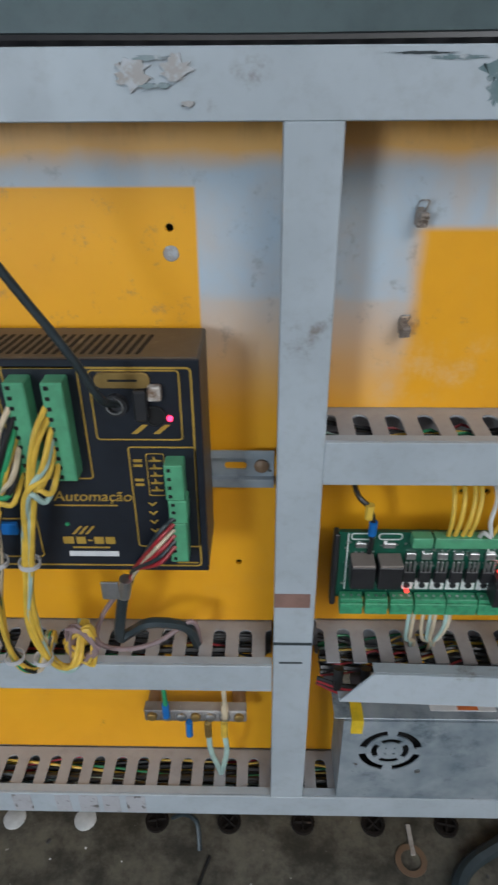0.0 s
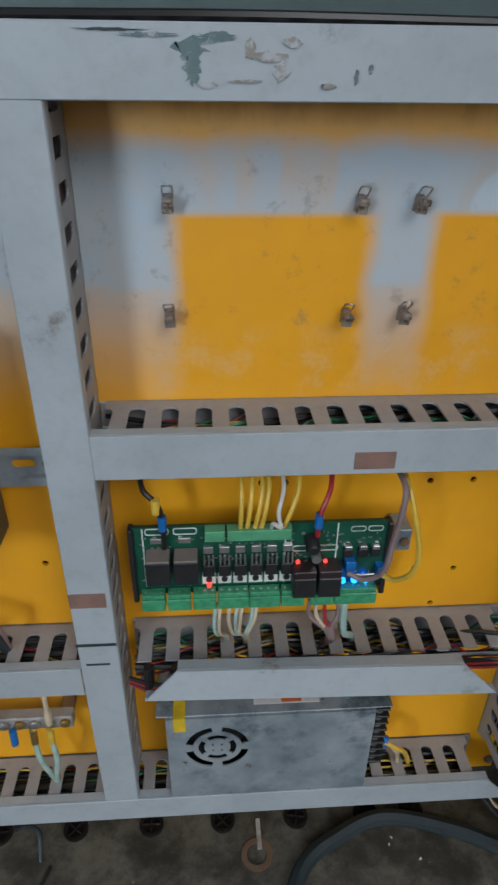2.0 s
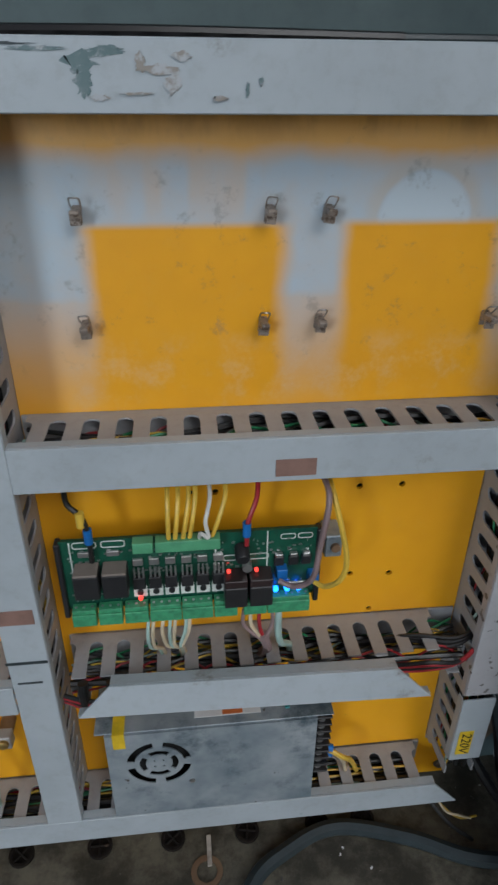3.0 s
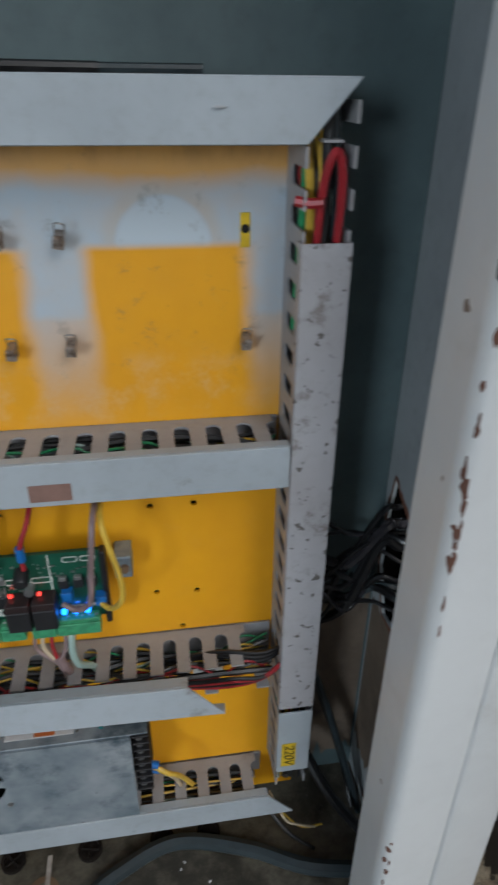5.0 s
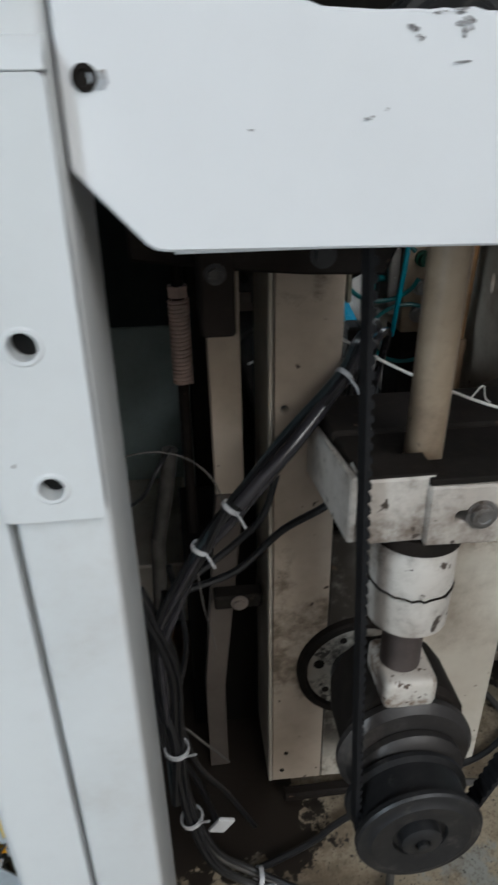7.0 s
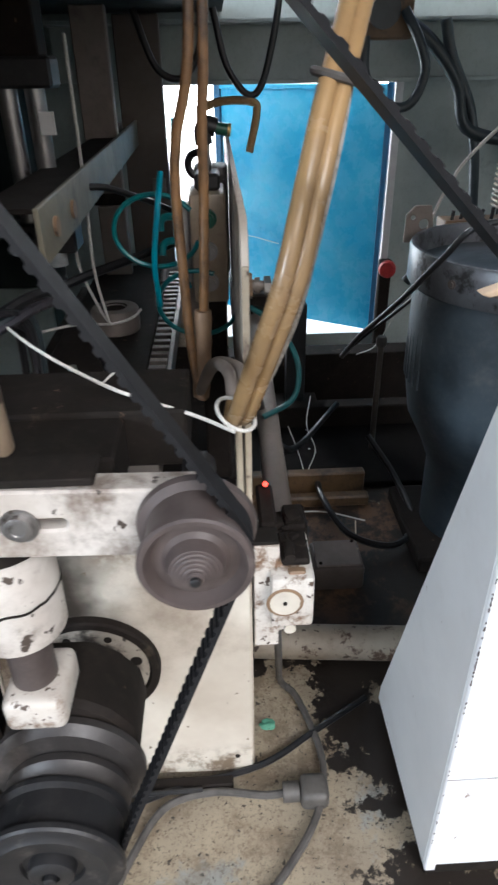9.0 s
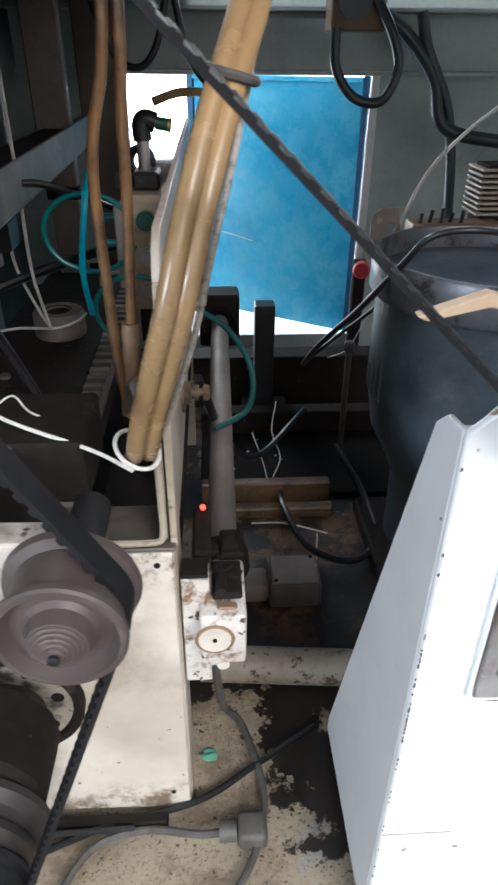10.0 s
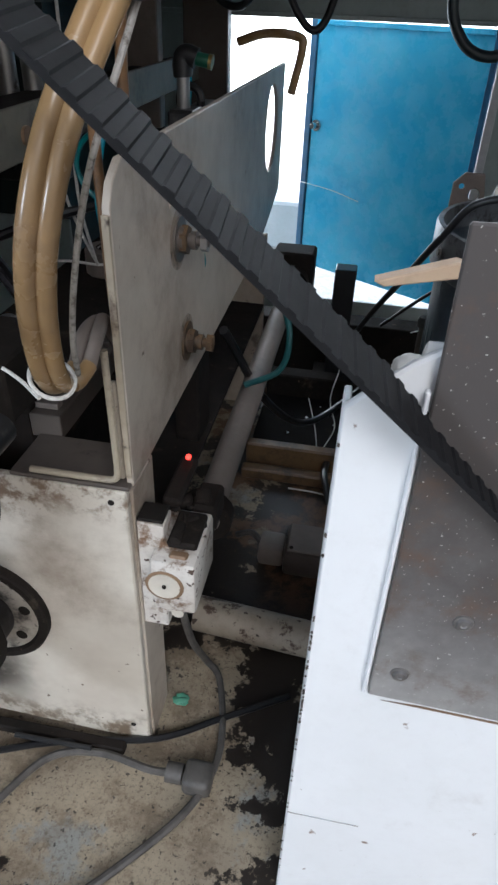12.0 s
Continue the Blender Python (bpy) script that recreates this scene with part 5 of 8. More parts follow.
def power_supply():
    t = thing("power_supply", (0.175, 0.43, 0.096), "galvanised box power supply with a round fan grille", "power supply")
    x0, x1, z0, z1, y = 0.078, 0.274, 0.100, 0.222, 0.381
    cx, cz = 0.125, 0.178
    slots = []
    for r0, r1, n, ph in ((0.0232, 0.0305, 4, 10), (0.0125, 0.0182, 4, 55)):
        for i in range(n):
            a0, a1 = radians(ph + i * 360 / n), radians(ph + i * 360 / n + 70)
            arc = [a0 + (a1 - a0) * s / 8 for s in range(9)]
            slots.append([(cx + r1 * math.cos(a), cz + r1 * math.sin(a)) for a in arc] + [(cx + r0 * math.cos(a), cz + r0 * math.sin(a)) for a in reversed(arc)])
    for i in range(4):
        a = radians(45 + 90 * i)
        slots.append(circle(cx + 0.006 * math.cos(a), cz + 0.006 * math.sin(a), 0.0012, 8))
    part("cover", prism([(x0, z0), (x1, z0), (x1, z1), (x0, z1)], "xz", y, y + 0.0012, 0, holes=slots), M["galv"], t, smooth=0)
    b = box(x0, x0 + 0.0012, y + 0.0012, 0.4345, z0, z1, 0)
    box(x0, x1, y + 0.0012, 0.4345, z1 - 0.0012, z1, 0, b)
    box(x0, x1, 0.4345, 0.436, z0, z1, 0, b)
    part("case", b, M["galv"], t)
    part("flange", box(0.069, 0.290, y + 0.002, 0.437, z1 + 0.0005, z1 + 0.0018, 0.0004), M["galv"], t)
    part("fan", lathe((cx, y + 0.010, cz), (0, -1, 0), [(-0.006, 0.028), (0, 0.028), (0, 0.0), ], 28), M["dark_hole"], t)
    part("inner_board", box(x0 + 0.004, x1 - 0.004, y + 0.030, 0.433, z0 + 0.004, z1 - 0.004, 0.001), M["dark_hole"], t)
    part("rating_label", box(0.160, 0.222, 0.392, 0.434, z1 + 0.0018, z1 + 0.0022, 0), M["label"], t, "white rating sticker with an orange mark")
    part("printed_mark", box(0.186, 0.205, 0.393, 0.402, z1 + 0.0022, z1 + 0.0025, 0), M["orange"], t)
    part("tape", box(0.085, 0.096, y - 0.0008, y, 0.205, 0.2235, 0), M["yellowtape"], t, "yellow tape strip")
    part("tape", box(0.085, 0.096, y - 0.0008, 0.42, 0.224, 0.2246, 0), M["yellowtape"], t, "yellow tape strip")
    s = part("terminal_strip", box(x1 + 0.0005, x1 + 0.012, y + 0.012, 0.432, 0.125, z1 - 0.002, 0.001), M["blackplastic"], t)
    for i in range(9):
        z = 0.130 + i * 0.0102
        part("barrier", box(x1 + 0.0005, x1 + 0.0165, y + 0.006, 0.43, z, z + 0.0022, 0.0004), M["blackplastic"], s)
        part("screw", rod((x1 + 0.007, y + 0.012, z + 0.006), (x1 + 0.007, y + 0.009, z + 0.006), 0.0032, 10), M["silver"], s)
    part("screw", lathe((0.155, y, 0.147), (0, -1, 0), [(0, 0.003), (0.0012, 0.0026), (0.0012, 0)], 12), M["silver"], t)
    part("trimmer", box(0.245, 0.250, 0.393, 0.405, z1 + 0.0018, z1 + 0.004, 0.0004), M["teal"], t)


power_supply()
routes = [([(0.286, 0.40, 0.150), (0.296, 0.395, 0.150), (0.306, 0.393, 0.143), (0.318, 0.398, 0.128), (0.33, 0.41, 0.092)], 0.0026, "w_yellow"),
          ([(0.286, 0.40, 0.150), (0.297, 0.398, 0.146), (0.305, 0.396, 0.138), (0.312, 0.402, 0.12), (0.318, 0.41, 0.092)], 0.0022, "cream_wire")]
w = harness("mains_wires", "yellow and white wires with blue crimps on the power supply", routes, (0.31, 0.41, 0.09))
for z in (0.147, 0.154):
    part("sleeve", rod((0.283, 0.400, z), (0.297, 0.397, z - 0.002), 0.0042, 10), M["w_blue"], w, "blue crimp sleeve")
# wires in the opened duct
routes = []
for i, mt in enumerate(("w_red", "w_black", "w_red", "w_black")):
    routes.append(([(0.05, 0.384, 0.272 + i * 0.002), (0.075, 0.378, 0.266 + i * 0.003), (0.11, 0.384, 0.270), (0.2, 0.40, 0.275), (0.33, 0.388, 0.272 + i * 0.002), (0.37, 0.378, 0.280 + i * 0.003), (0.40, 0.380, 0.285), (0.425, 0.395, 0.292)], 0.0020, mt))
routes += [([(0.30, 0.412, 0.282), (0.36, 0.404, 0.290 + 0.003 * i), (0.40, 0.398, 0.285 + 0.005 * i), (0.43, 0.405, 0.30)], 0.0022, "cable") for i in range(3)]
harness("loose_wires", "loose red and black wires hanging out of the opened duct", routes, (0.2, 0.40, 0.262))
for x, z in ((0.068, 0.285), (0.092, 0.285)):
    run("black_clip", [(x, 0.381, z + 0.010), (x, 0.379, z), (x, 0.380, z - 0.012)], 0.0045, "w_black", "black heat-shrunk joint hanging at the duct slots", "joint", 4, 10)
solid("clear_cap", lathe((0.352, 0.437, 0.243), (0, -1, 0), [(0, 0.016), (0.010, 0.015), (0.014, 0.010), (0.015, 0)], 20), M["clearbag"], "milky clear plastic cap on the panel", "cap")
routes = [([(0.426, 0.405, 0.60), (0.427, 0.394, 0.66), (0.428, 0.388, 0.70), (0.434, 0.386, 0.718), (0.440, 0.389, 0.70), (0.439, 0.394, 0.64)], 0.0028, "w_red"),
          ([(0.430, 0.41, 0.62), (0.434, 0.40, 0.68), (0.430, 0.405, 0.735)], 0.003, "w_black"),
          ([(0.424, 0.41, 0.60), (0.425, 0.405, 0.68), (0.420, 0.41, 0.74)], 0.0032, "w_yellow"),
          ([(0.42, 0.415, 0.60), (0.421, 0.41, 0.67), (0.424, 0.415, 0.74)], 0.003, "w_green"),
          ([(0.412, 0.392, 0.690), (0.420, 0.388, 0.689), (0.428, 0.384, 0.690)], 0.0032, "w_red"),
          ([(0.442, 0.41, 0.60), (0.441, 0.402, 0.68), (0.436, 0.405, 0.74)], 0.0036, "slate")]
harness("duct_wires", "red loop and green-yellow wires showing where the duct cover ends", routes, (0.43, 0.41, 0.6))

for pts, r, mt in (([(-0.5, 0.42, 0.759), (-0.2, 0.416, 0.760), (0.0, 0.424, 0.7595), (0.15, 0.418, 0.760), (0.30, 0.426, 0.759)], 0.0036, "cable"), ([(-0.5, 0.43, 0.759), (-0.1, 0.428, 0.7595), (0.12, 0.430, 0.7595), (0.36, 0.424, 0.759)], 0.0030, "slate")):
    run("loose_cable", pts, r, mt, "cable lying along the top of the upper duct", group="cables on the upper duct")

# cable glands and blanking plugs in the floor below the panel
for i, x in enumerate((-0.283, -0.201, -0.118, -0.035, 0.049, 0.129, 0.212, 0.292, 0.345)):
    if i < 2:
        solid("blanking_plug", lathe((x, 0.408, 0.0), (0, 0, 1), [(0, 0.0125), (0.002, 0.0125), (0.003, 0.011), (0.003, 0)], 24), M["clearbag"], "round grey-white plug set in the grimy floor plate", "plug", "floor plugs")
    else:
        t = thing("cable_gland", (x, 0.408, 0), "round dark cable gland with a slotted insert in the grimy floor", "gland", "floor glands")
        part("ring", lathe((x, 0.408, 0.0), (0, 0, 1), [(0, 0.0135), (0.004, 0.0135), (0.004, 0.010), (0.001, 0.010), (0.001, 0)], 24), M["grease"], t)
        for a in (20 + 40 * i, 110 + 40 * i):
            d = Vector((math.cos(radians(a)), math.sin(radians(a)), 0)) * 0.0095
            part("spoke", rod(Vector((x, 0.408, 0.003)) - d, Vector((x, 0.408, 0.003)) + d, 0.0014, 6), M["grease"], t)
run("floor_cable", [(0.18, 0.25, 0.010), (0.207, 0.343, 0.010), (0.256, 0.380, 0.010), (0.312, 0.397, 0.010), (0.388, 0.378, 0.010), (0.45, 0.350, 0.010), (0.52, 0.34, 0.010), (0.534, 0.36, 0.010)], 0.0088, "slate", "thick grey-black cable lying in a bend on the floor")
run("wire_stub", [(-0.10, 0.41, 0.004), (-0.085, 0.405, 0.02), (-0.07, 0.395, 0.022), (-0.066, 0.375, 0.004)], 0.0026, "slate", "short blue-grey wire end curling out of a gland", "wire")
run("wire_stub", [(-0.055, 0.37, 0.003), (-0.063, 0.345, 0.003), (-0.068, 0.325, 0.003)], 0.0018, "w_black", "thin dark wire end on the floor", "wire")
solid("paper_strip", box(0.166, 0.171, 0.375, 0.408, 0.0005, 0.0025, 0.0005), M["dirtywhite"], "dirty white strip lying on the grimy floor", "scrap")
solid("washer", lathe((0.165, 0.37, 0.0005), (0, 0, 1), [(0, 0.017), (0.0015, 0.017), (0.0015, 0.011), (0, 0.011)], 24), M["rust"], "rusty ring lying on the floor", "washer")
for i in range(26):
    x, y = rng.uniform(-0.25, 0.5), rng.uniform(0.25, 0.40)
    s = rng.uniform(0.0008, 0.0028)
    solid("debris", box(x - s, x + s, y - s * 0.6, y + s * 0.6, 0.0003, 0.0003 + s, 0.0003, turn=pose(0, 0, 0, 0, 0, rng.uniform(0, 180)).to_3x3()), M["label" if i % 3 else "greycable"], "tiny pale crumb of debris on the floor", "debris", "debris on the floor")
routes = [([(0.415, 0.41, 0.06), (0.43, 0.39, 0.035), (0.445, 0.385, 0.03), (0.465, 0.39, 0.012)], 0.0013, "cream_wire"), ([(0.41, 0.41, 0.06), (0.43, 0.40, 0.03), (0.45, 0.39, 0.016), (0.475, 0.395, 0.006)], 0.0013, "w_yellow"),
          ([(0.40, 0.41, 0.06), (0.43, 0.38, 0.03), (0.46, 0.37, 0.006)], 0.0022, "w_black"), ([(0.43, 0.31, 0.003), (0.445, 0.30, 0.006), (0.465, 0.285, 0.004)], 0.0014, "w_yellow")]
harness("loose_ends", "loose cream, yellow and black wire ends below the panel corner", routes, (0.43, 0.38, 0.01))


# ---- cables between the panel and the machine ----
routes = []
for i in range(16):
    z0, z1 = rng.uniform(0.27, 0.40), rng.uniform(0.305, 0.415)
    y1 = rng.uniform(0.412, 0.450)
    sag = rng.uniform(-0.03, 0.02)
    routes.append(([(0.43, 0.452, z0 + j(0.02)), (0.462, 0.448 + j(0.008), z0 + j(0.01)), (0.490, 0.440 + j(0.008), (z0 + z1) / 2 + sag), (0.515, 0.434 + j(0.006), z1 + j(0.008)), (0.5325, y1, z1), (0.550, y1, z1 - 0.015), (0.568, 0.425 + j(0.008), 0.29 + j(0.015)), (0.580 + j(0.006), 0.415 + j(0.008), 0.22), (0.584 + j(0.006), 0.412 + j(0.006), 0.13)], rng.uniform(0.0018, 0.0050), ("cable", "gloss", "cable", "slate", "cable", "cable", "cable", "gloss")[i % 8]))
harness("cable_bunch", "bunch of black cables passing from the panel through the side sheet", routes, (0.5, 0.42, 0.3))
for pts, r, mt in (([(0.455, 0.44, 0.24), (0.475, 0.43, 0.18), (0.50, 0.42, 0.09), (0.52, 0.40, 0.012)], 0.004, "slate"), ([(0.452, 0.43, 0.11), (0.475, 0.40, 0.07), (0.505, 0.38, 0.03), (0.533, 0.36, 0.01)], 0.006, "cable"), ([(0.462, 0.44, 0.21), (0.49, 0.43, 0.12), (0.51, 0.43, 0.04), (0.515, 0.41, 0.006)], 0.003, "cable")):
    run("drop_cable", pts, r, mt, "black cable dropping to the floor beside the panel", group="drop cables")


rim = [(0.404, 0.29), (0.440, 0.285), (0.462, 0.33), (0.459, 0.405), (0.452, 0.440), (0.436, 0.428), (0.404, 0.414), (0.398, 0.35)]
edge = random.Random(6)
outer = []
for i, (y, z) in enumerate(rim):
    y2, z2 = rim[(i + 1) % len(rim)]
    for q in range(4):
        u, w = y + (y2 - y) * q / 4, z + (z2 - z) * q / 4
        d = Vector((u - 0.43, w - 0.36)).normalized() * edge.uniform(0.002, 0.008)
        outer.append((min(0.468, u + d.x), w + d.y))
solid("rust_stain", prism(outer, "yz", 0.5304, 0.5308, 0, holes=[[(0.43 + (y - 0.43) * 1.01, 0.36 + (z - 0.36) * 1.01) for y, z in rim]]), M["chiprust"], "rusty torn edge of the cable opening", "stain", smooth=0)
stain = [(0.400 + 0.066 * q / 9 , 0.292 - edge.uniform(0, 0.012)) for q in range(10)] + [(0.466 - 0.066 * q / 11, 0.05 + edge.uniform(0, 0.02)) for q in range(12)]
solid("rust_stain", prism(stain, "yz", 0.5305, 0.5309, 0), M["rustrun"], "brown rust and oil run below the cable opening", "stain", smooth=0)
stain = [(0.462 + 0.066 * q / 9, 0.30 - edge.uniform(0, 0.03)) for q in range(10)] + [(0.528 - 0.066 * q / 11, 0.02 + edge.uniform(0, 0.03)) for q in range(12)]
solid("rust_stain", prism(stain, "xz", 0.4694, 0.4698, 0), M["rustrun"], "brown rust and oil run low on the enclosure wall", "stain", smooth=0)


# ---- white machine frame ----
def post():
    t = thing("frame_post", (0.53, 0.28, 0), "white painted double steel post with chipped rusty edge", "post")
    round_tube = [(0.5288, 0.259), (0.5288, 0.311), (0.4795, 0.311)]
    round_tube += [(0.4795 + 0.011 * (1 - math.cos(a)), 0.259 + 0.013 * (1 - math.sin(a))) for a in (radians(9 * i) for i in range(11))]
    part("tube", prism(round_tube, "xy", 0, 1.05), M["white"], t)
    part("tube", box(0.5318, 0.5765, 0.260, 0.345, 0, 1.05, 0.004, seg=3), M["white"], t)
    p = prism(rounded(0.531, 0.5755, 0.5765, 0.7515, 0.003), "xz", 0.2508, 0.2598, 0.0012, holes=[circle(0.5525, 0.6585, 0.0062, 24), circle(0.5538, 0.5935, 0.0058, 24)])
    part("mounting_plate", p, M["white"], t, "bolted white plate with two round holes")
    for x, z, r in ((0.5525, 0.6585, 0.0062), (0.5538, 0.5935, 0.0058)):
        part("bolt_hole", lathe((x, 0.2592, z), (0, -1, 0), [(-0.0004, 0), (-0.0004, r)], 20), M["dark_hole"], t)
        part("hole_rim", lathe((x, 0.2508, z), (0, -1, 0), [(0, r + 0.0022), (0.0009, r + 0.0012), (0.0007, r - 0.0002), (-0.003, r - 0.0002)], 28), M["white"], t, "raised paint ring round the hole")
    part("weld_cap", prism([(0.2508, 0.7518), (0.2598, 0.7518), (0.2598, 0.7625), (0.2588, 0.7625), (0.2522, 0.7548)], "yz", 0.5312, 0.5757, 0.0006), M["white"], t, "sloping welded top edge")
    r2 = random.Random(9)
    for i in range(70):
        z = r2.choice((r2.uniform(0.735, 0.80), r2.uniform(0.50, 0.60), r2.uniform(0.42, 0.80), r2.uniform(0.05, 0.22)))
        h = r2.uniform(0.002, 0.014) if z > 0.4 else r2.uniform(0.002, 0.006)
        cx, w = 0.4845 + r2.uniform(-0.0018, 0.0022), r2.uniform(0.0006, 0.0019)
        out = [(cx + r2.uniform(0.4, 1.2) * w * math.cos(a), z + 0.7 * h * r2.uniform(0.5, 1.2) * math.sin(a)) for a in (q * math.pi / 6 for q in range(12))]
        chip = prism(out, "xz", 0, 0.0005)
        for v in chip.verts:
            c = 1 - min(1.0, max(0.0, (v.co.x - 0.4795) / 0.011))
            v.co.y += 0.259 + 0.013 * (1 - math.sqrt(max(0.0, 1 - c * c))) - 0.0006
        part("rust_chip", chip, M["chiprust"], t, "flaked rusty patch", smooth=0)
    for x, z, w, h in ((0.5115, 0.713, 0.0016, 0.002), (0.540, 0.606, 0.001, 0.001), (0.515, 0.545, 0.0008, 0.0012), (0.552, 0.72, 0.0008, 0.0012)):
        part("scuff", prism([(x + w * math.cos(a) * r2.uniform(0.5, 1.2), z + h * math.sin(a) * r2.uniform(0.5, 1.2)) for a in (q * math.pi / 5 for q in range(10))], "xz", 0.2585 if x < 0.53 else 0.2503, 0.2588 if x < 0.53 else 0.2507), M["tarnish"], t, "grey scuff", smooth=0)


post()


def latch():
    t = thing("door_hinge", (0.488, 0.259, 0.665), "small black steel hinge block screwed to the post", "hinge")
    part("block", box(0.4880, 0.5000, 0.2455, 0.2587, 0.670, 0.6955, 0.0025, seg=3), M["darkiron"], t)
    part("pin", box(0.4735, 0.4890, 0.2480, 0.2560, 0.6765, 0.6875, 0.002, seg=2), M["darkiron"], t)
    for z in (0.6765, 0.6890):
        part("screw", lathe((0.4945, 0.2455, z), (0, -1, 0), [(0, 0.0040), (0.0006, 0.0038), (0.0006, 0.002), (-0.0012, 0.0018), (-0.0012, 0)], 16), M["rust"], t)


latch()


def beam():
    t = thing("cross_beam", (0.72, 0.265, 0.69), "white sheet steel cross beam with cut corners and black scuffs", "beam")
    r2 = random.Random(3)
    ragged = [(0.776 - 0.0052 * i, 0.7695 + r2.uniform(-0.0008, 0.0008)) for i in range(15)]
    out = [(0.5785, 0.80), (0.5785, 0.7205), (0.6035, 0.6935), (0.607, 0.6912), (0.611, 0.6905), (0.8175, 0.687), (0.8235, 0.6882), (0.828, 0.692), (0.854, 0.734), (0.874, 0.760), (0.874, 0.80), (0.7855, 0.80), (0.7835, 0.7745), *ragged, (0.690, 0.7695), (0.670, 0.7705)]
    part("sheet", prism(out, "xz", 0.2615, 0.2665, 0.001), M["whitebeam"], t)
    part("flange", box(0.614, 0.815, 0.2665, 0.292, 0.6885, 0.692, 0.0006), M["whitebeam"], t)
    part("bolt", lathe((0.5872, 0.2615, 0.7500), (0, -1, 0), [(0, 0.0046), (0.0012, 0.0043), (0.0012, 0.0028), (0.0002, 0.0026), (0.0002, 0)], 16), M["grease"], t)
    part("oil_run", prism([(0.5885, 0.7515), (0.5945, 0.7525), (0.5955, 0.7485), (0.5935, 0.7462), (0.589, 0.7462)], "xz", 0.2611, 0.2614), M["smear_tan"], t, "oily smear beside the bolt", smooth=0)
    for x, z, sx, sz in ((0.7030, 0.7640, 0.0028, 0.0022), (0.7052, 0.7612, 0.0022, 0.0016), (0.7205, 0.7655, 0.0040, 0.0028), (0.7225, 0.7620, 0.0026, 0.0030), (0.7195, 0.7690, 0.0045, 0.0012), (0.7225, 0.7532, 0.0040, 0.0009), (0.7120, 0.7685, 0.0030, 0.0010), (0.7340, 0.7690, 0.0020, 0.0008), (0.8065, 0.7610, 0.0024, 0.0036), (0.8075, 0.7580, 0.0016, 0.0012), (0.7820, 0.7335, 0.0030, 0.0007), (0.6890, 0.7360, 0.0020, 0.0008), (0.6950, 0.7385, 0.0012, 0.0009), (0.6450, 0.7330, 0.0020, 0.0010), (0.8350, 0.7580, 0.0016, 0.0022)):
        for q in range(3):
            dx, dz, k = r2.uniform(-1, 1) * sx * 0.6, r2.uniform(-1, 1) * sz * 0.6, r2.uniform(0.2, 0.55)
            out = [(x + dx + k * sx * r2.uniform(0.5, 1.3) * math.cos(a), z + dz + k * sz * r2.uniform(0.5, 1.3) * math.sin(a)) for a in (i * math.pi / 6 for i in range(12))]
            part("scuff", prism(out, "xz", 0.2611 - 0.0002 * q, 0.2612 - 0.0002 * q), M["scuff"], t, "black scuff", smooth=0)
    part("web", box(0.5785, 0.874, 0.2665, 0.271, 0.80, 0.802, 0), M["whitebeam"], t)
    part("return_lip", box(0.70, 0.776, 0.2670, 0.288, 0.7655, 0.7685, 0.0006), M["tarnish"], t, "worn grey folded lip")


beam()
# out of view; added to stop light coming in over the beam
solid("upper_plate", box(0.40, 0.95, 0.275, 0.60, 0.90, 0.906, 0.001), M["tealshade"], "unseen dark plate added above the beam to block stray light", "plate")
t = thing("upper_bracket", (0.67, 0.42, 0.64), "black greasy bracket hanging behind the cross beam", "bracket")
part("block", box(0.626, 0.6462, 0.356, 0.42, 0.6235, 0.90, 0.002), M["grease"], t)
part("block", prism([(0.584, 0.90), (0.584, 0.655), (0.655, 0.646), (0.700, 0.642), (0.752, 0.640), (0.762, 0.660), (0.762, 0.90)], "xz", 0.422, 0.47, 0.002), M["grease"], t)
bolt_head(t, (0.635, 0.356, 0.66), (0, -1, 0), 0.004, 0.004, M["darkiron"])
bolt_head(t, (0.71, 0.422, 0.655), (0, -1, 0), 0.006, 0.005, M["darkiron"])


